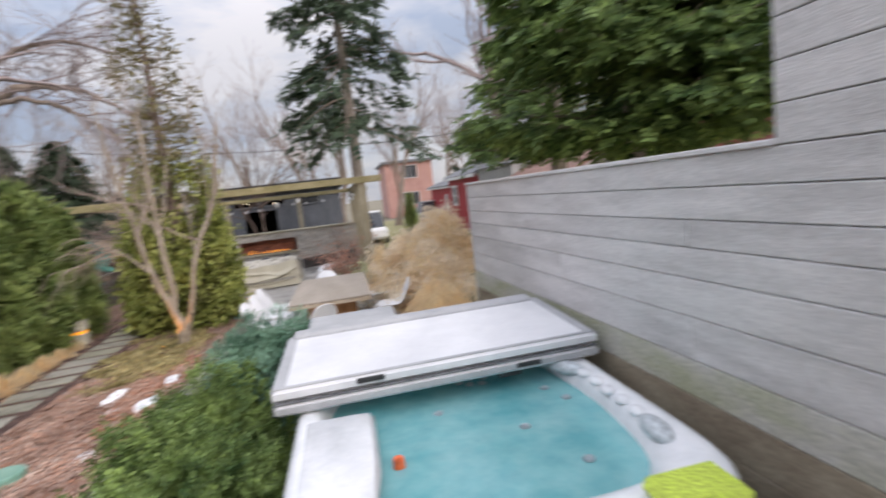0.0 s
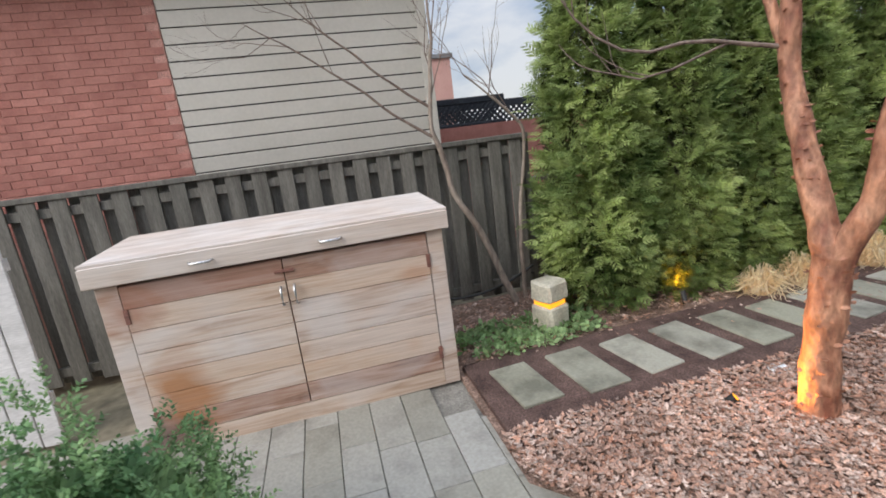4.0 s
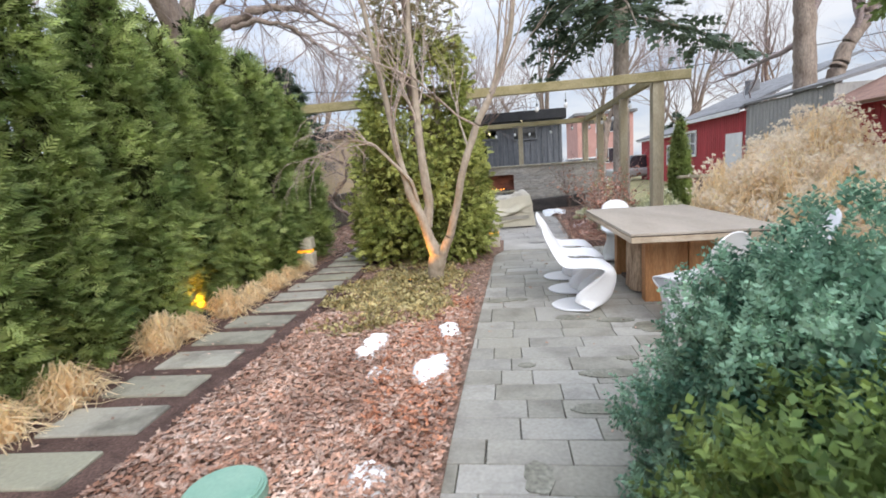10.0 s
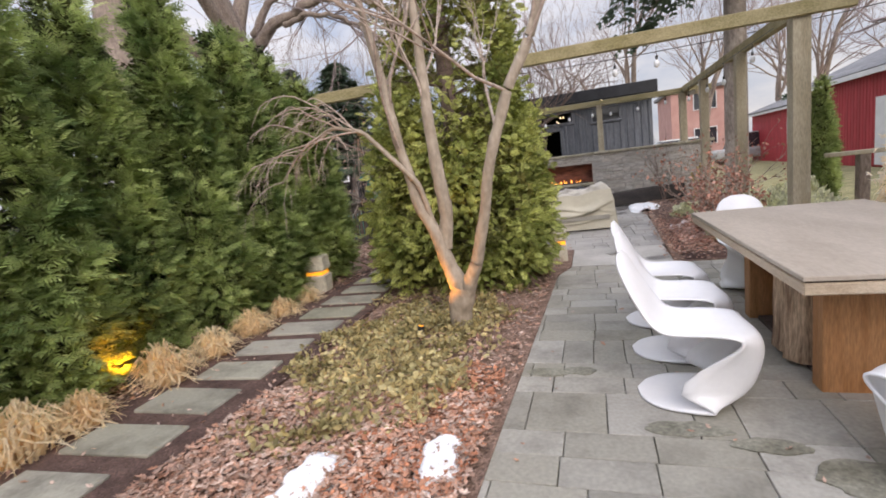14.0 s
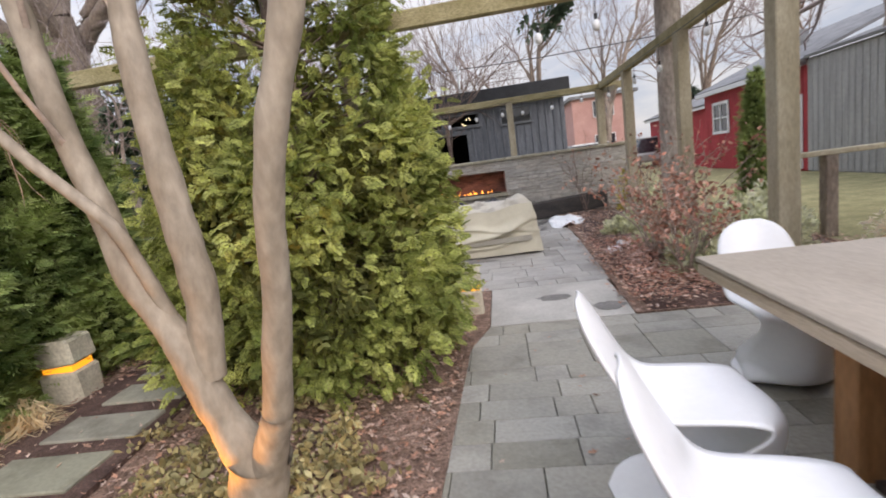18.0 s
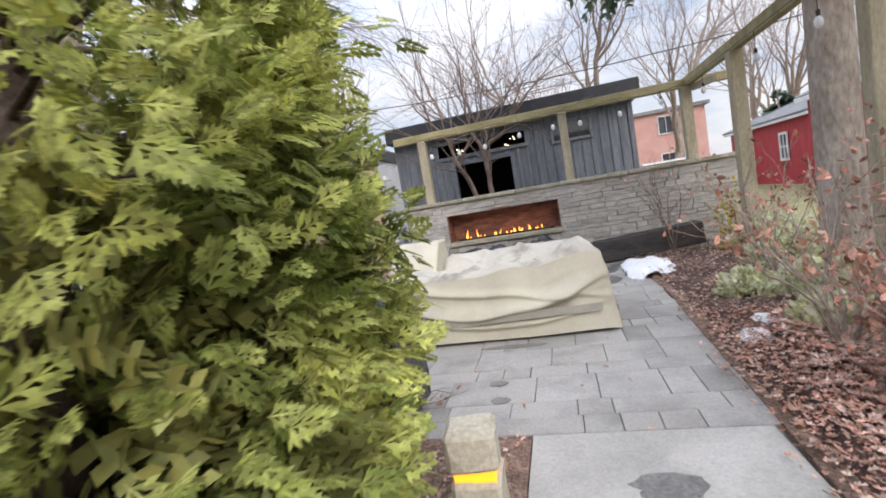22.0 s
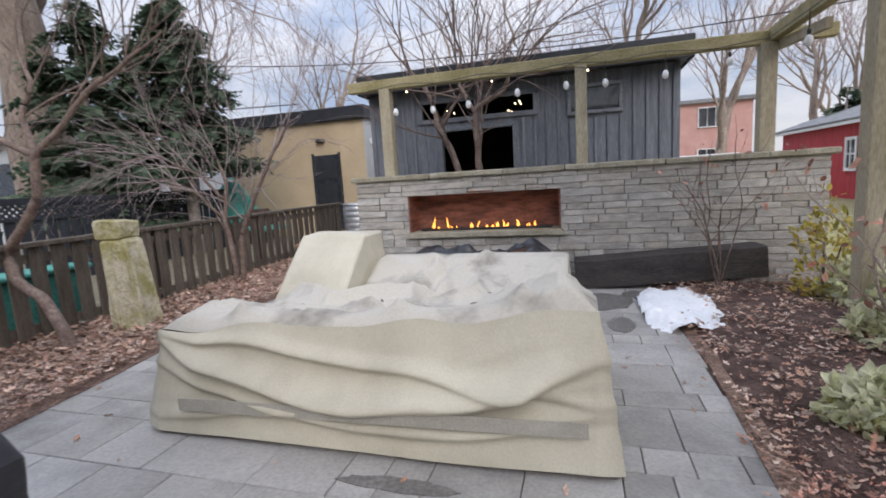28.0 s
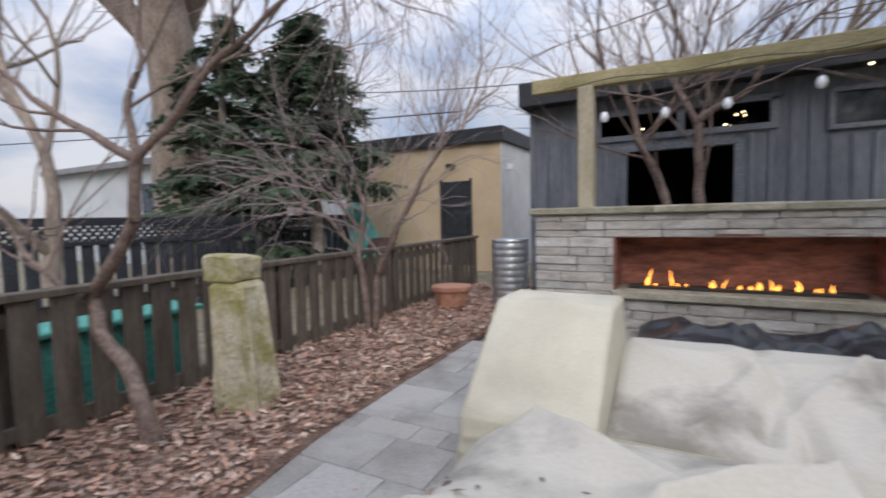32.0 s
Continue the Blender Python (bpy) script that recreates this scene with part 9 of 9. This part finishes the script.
litter("fallen_leaves", [(-0.3, 12.5), (-0.25, 13.2), (0.1, 14.6), (1.1, 14.6), (0.9, 12.3), (0.3, 12.15)], 3600, 0.055, M["pale_leaf"], "pale pink-brown oak leaves heaped under the shrubs", 72, 0.07, high=0.07)
litter("fallen_leaves", BED_LEFT, 15000, 0.06, M["leaf_tan"], "dry tan leaves along the low fence", 67, 0.06)
litter("fallen_leaves", [(-4.6, 12.95), (-0.4, 12.95), (-0.4, 18.8), (-4.9, 18.8)], 110, 0.05, M["leaf"], "a few stray leaves on the patio", 68, 0.012, high=0.004)
litter("fallen_leaves", [(-2.0, 3.5), (-0.2, 5), (-0.2, 12), (-1.8, 12)], 60, 0.04, M["leaf"], "a few stray leaves on the walk", 69, 0.012, high=0.004)


def snow(corners, height, seed, label="patch of old white snow", n=26):
    c = np.array(corners)
    lo, hi = c.min(0), c.max(0)
    gx, gy = np.meshgrid(np.linspace(lo[0], hi[0], n), np.linspace(lo[1], hi[1], n), indexing="ij")
    cx, cy = (lo + hi) / 2
    z = np.zeros_like(gx)
    for i in range(n):
        for j in range(n):
            u, v = (gx[i, j] - cx) / (hi[0] - lo[0]) * 2, (gy[i, j] - cy) / (hi[1] - lo[1]) * 2
            edge = 1 - (u * u + v * v) + 0.75 * noise.noise((gx[i, j] * 5, gy[i, j] * 5, seed)) + 0.3 * noise.noise((gx[i, j] * 16, gy[i, j] * 16, seed))
            z[i, j] = height * min(1, max(-0.6, edge * 1.6)) + 0.008 * noise.noise((gx[i, j] * 22, gy[i, j] * 22, 1))
    v = np.stack([gx, gy, z + 0.045], -1).reshape(-1, 3)
    idx = np.arange(n * n).reshape(n, n)
    f = np.stack([idx[:-1, :-1], idx[1:, :-1], idx[1:, 1:], idx[:-1, 1:]], -1).reshape(-1, 4)
    f = f[(z.ravel()[f] > -0.5 * height).any(1)]
    return solo("snow_patch", np_mesh("snow_patch", v, f, M["snow"], True), None, label, "snow")


snow([(-2.95, 6.85), (-2.66, 7.5)], 0.05, 1)
snow([(-2.32, 7.2), (-2.08, 7.75)], 0.05, 2)
snow([(-2.40, 6.35), (-2.10, 7.0)], 0.05, 3)
snow([(-2.72, 6.5), (-2.55, 6.75)], 0.03, 4)
snow([(-2.5, 5.35), (-2.25, 5.6)], 0.03, 5)
snow([(-0.62, 16.9), (0.05, 18.35)], 0.07, 6, "ragged bank of old snow on the mulch edge", 40)
snow([(0.0, 14.45), (0.25, 14.75)], 0.04, 7)
snow([(-3.72, 4.55), (-3.55, 4.72)], 0.02, 8)
snow([(-0.24, 14.08), (-0.02, 14.34)], 0.04, 9)

# ---- paving, piece by piece ----
pav_r = random.Random(21)
paver_meshes = {}


def paver(w, d, material):
    key = (round(w, 2), round(d, 2), material)
    if key not in paver_meshes:
        bm = box(-w / 2 + 0.0025, w / 2 - 0.0025, -d / 2 + 0.0025, d / 2 - 0.0025, -0.05, 0.0, 0.004)
        paver_meshes[key] = to_mesh("paver", bm, M[material])
    return paver_meshes[key]


def lay(name, label, x0, x1, y0, y1, material, courses, widths, keep, limit=299, along="x", turn=0.0):
    """Courses of pavers in a rectangle; pieces whose middle keep() refuses are left out."""
    p = tagged(new(name), label, "paving", kind="structure")
    left_over = bmesh.new()
    n = 0
    u0, u1, v0, v1 = (x0, x1, y0, y1) if along == "x" else (y0, y1, x0, x1)
    v = v0
    while v < v1 - 0.05:
        d = pav_r.choice(courses)
        u = u0 - pav_r.random() * 0.35
        while u < u1:
            w = pav_r.choice(widths)
            a, b = max(u, u0), min(u + w, u1)
            if b - a > 0.08:
                mu, mv = (a + b) / 2, v + d / 2
                x, y = (mu, mv) if along == "x" else (mv, mu)
                if keep(x, y):
                    m = pose(x, y, 0.004 + 0.0025 * pav_r.random(), 0.15 * pav_r.uniform(-1, 1), 0.15 * pav_r.uniform(-1, 1), 0.3 * pav_r.uniform(-1, 1))
                    ww, dd = (b - a, d) if along == "x" else (d, b - a)
                    if n < limit:
                        piece("paver", paver(ww, dd, material), m, p)
                        n += 1
                    else:
                        turned_box = box(x - ww / 2 + 0.004, x + ww / 2 - 0.004, y - dd / 2 + 0.004, y + dd / 2 - 0.004, -0.05, 0.004, into=left_over)
            u += w
        v += d
    if left_over.verts:
        tagged(part("more_pavers", left_over, M[material], p), kind="stuff")
    else:
        left_over.free()
    return p


def on_walk(x, y):
    edge = -2.0 if y > 3.75 else -2.03 - (3.75 - y) * 1.16
    return x > edge - 0.2 and not (x > 0.0 and 2.2 < y < 4.3)


lay("pavement_walk", "walk of worn grey-green concrete pavers", -2.05, 1.9, 3.9, 7.86, "paver", (0.22,), (0.215, 0.43, 0.43, 0.43), on_walk)
lay("pavement_terrace", "worn grey-green concrete pavers round the table", -2.05, 1.9, 7.86, 11.77, "paver", (0.217, 0.217, 0.434), (0.215, 0.43, 0.43, 0.43), on_walk)
lay("pavement_entry", "grey-green pavers before the bin store", -5.0, -0.4, -1.2, 3.9, "paver", (0.235, 0.235, 0.24), (0.46, 0.52, 0.62), lambda x, y: on_walk(x + 0.45, y) and y < 3.9, along="x")
lay("pavement_patio", "patio of large grey pavers", -5.0, -0.35, 12.97, 18.88, "paver_patio", (0.215, 0.43, 0.43), (0.215, 0.43, 0.43, 0.64), lambda x, y: True)
solo("pavement_pad", box(-1.755, -0.51, 11.78, 12.955, -0.05, 0.008, 0.004), M["concrete"], "pale concrete slab between walk and patio", "paving", kind="structure")


def stain(x, y, rx, ry, seed, z=0.0115):
    bm = bmesh.new()
    ring = [bm.verts.new((x + rx * (1 + 0.35 * noise.noise((math.cos(a) * 2, math.sin(a) * 2, seed))) * math.cos(a), y + ry * (1 + 0.35 * noise.noise((math.cos(a) * 2, math.sin(a) * 2, seed + 4))) * math.sin(a), z)) for a in np.linspace(0, 2 * np.pi, 28, endpoint=False)]
    bm.faces.new(ring)
    ext = bmesh.ops.extrude_face_region(bm, geom=bm.faces[:])["geom"]
    bmesh.ops.translate(bm, verts=[g for g in ext if isinstance(g, bmesh.types.BMVert)], vec=(0, 0, -0.006))
    bmesh.ops.recalc_face_normals(bm, faces=bm.faces)
    return solo("damp_stain", bm, M["damp"], "dark damp stain on the paving", "stain")


stain(-1.12, 12.45, 0.16, 0.10, 1)
stain(-0.68, 12.05, 0.14, 0.12, 2)
stain(-2.05, 13.75, 0.07, 0.05, 3)
stain(-2.0, 13.45, 0.07, 0.05, 4)
stain(-0.95, 17.9, 0.3, 0.35, 5)
for k, (x, y, rx, ry) in enumerate(((-1.05, 7.93, 0.20, 0.07), (-0.72, 7.82, 0.16, 0.06), (-0.45, 7.62, 0.17, 0.13), (-0.83, 6.95, 0.08, 0.04), (-1.01, 6.69, 0.2, 0.07), (-1.80, 8.57, 0.14, 0.06), (-1.58, 8.60, 0.10, 0.06), (-1.57, 6.84, 0.06, 0.04),
                                    (-1.14, 6.2, 0.2, 0.06), (-0.97, 5.97, 0.14, 0.12), (-1.57, 5.56, 0.07, 0.12))):
    tagged(stain(x, y, rx, ry, 20 + k), "greenish damp stain on the worn pavers", "stain").data.materials[0] = M["damp_moss"]
for k, (x, y, rx, ry) in enumerate(((-2.0, 14.6, 0.3, 0.05), (-0.83, 17.1, 0.12, 0.22), (-0.60, 18.2, 0.14, 0.18))):
    stain(x, y, rx, ry, 40 + k)
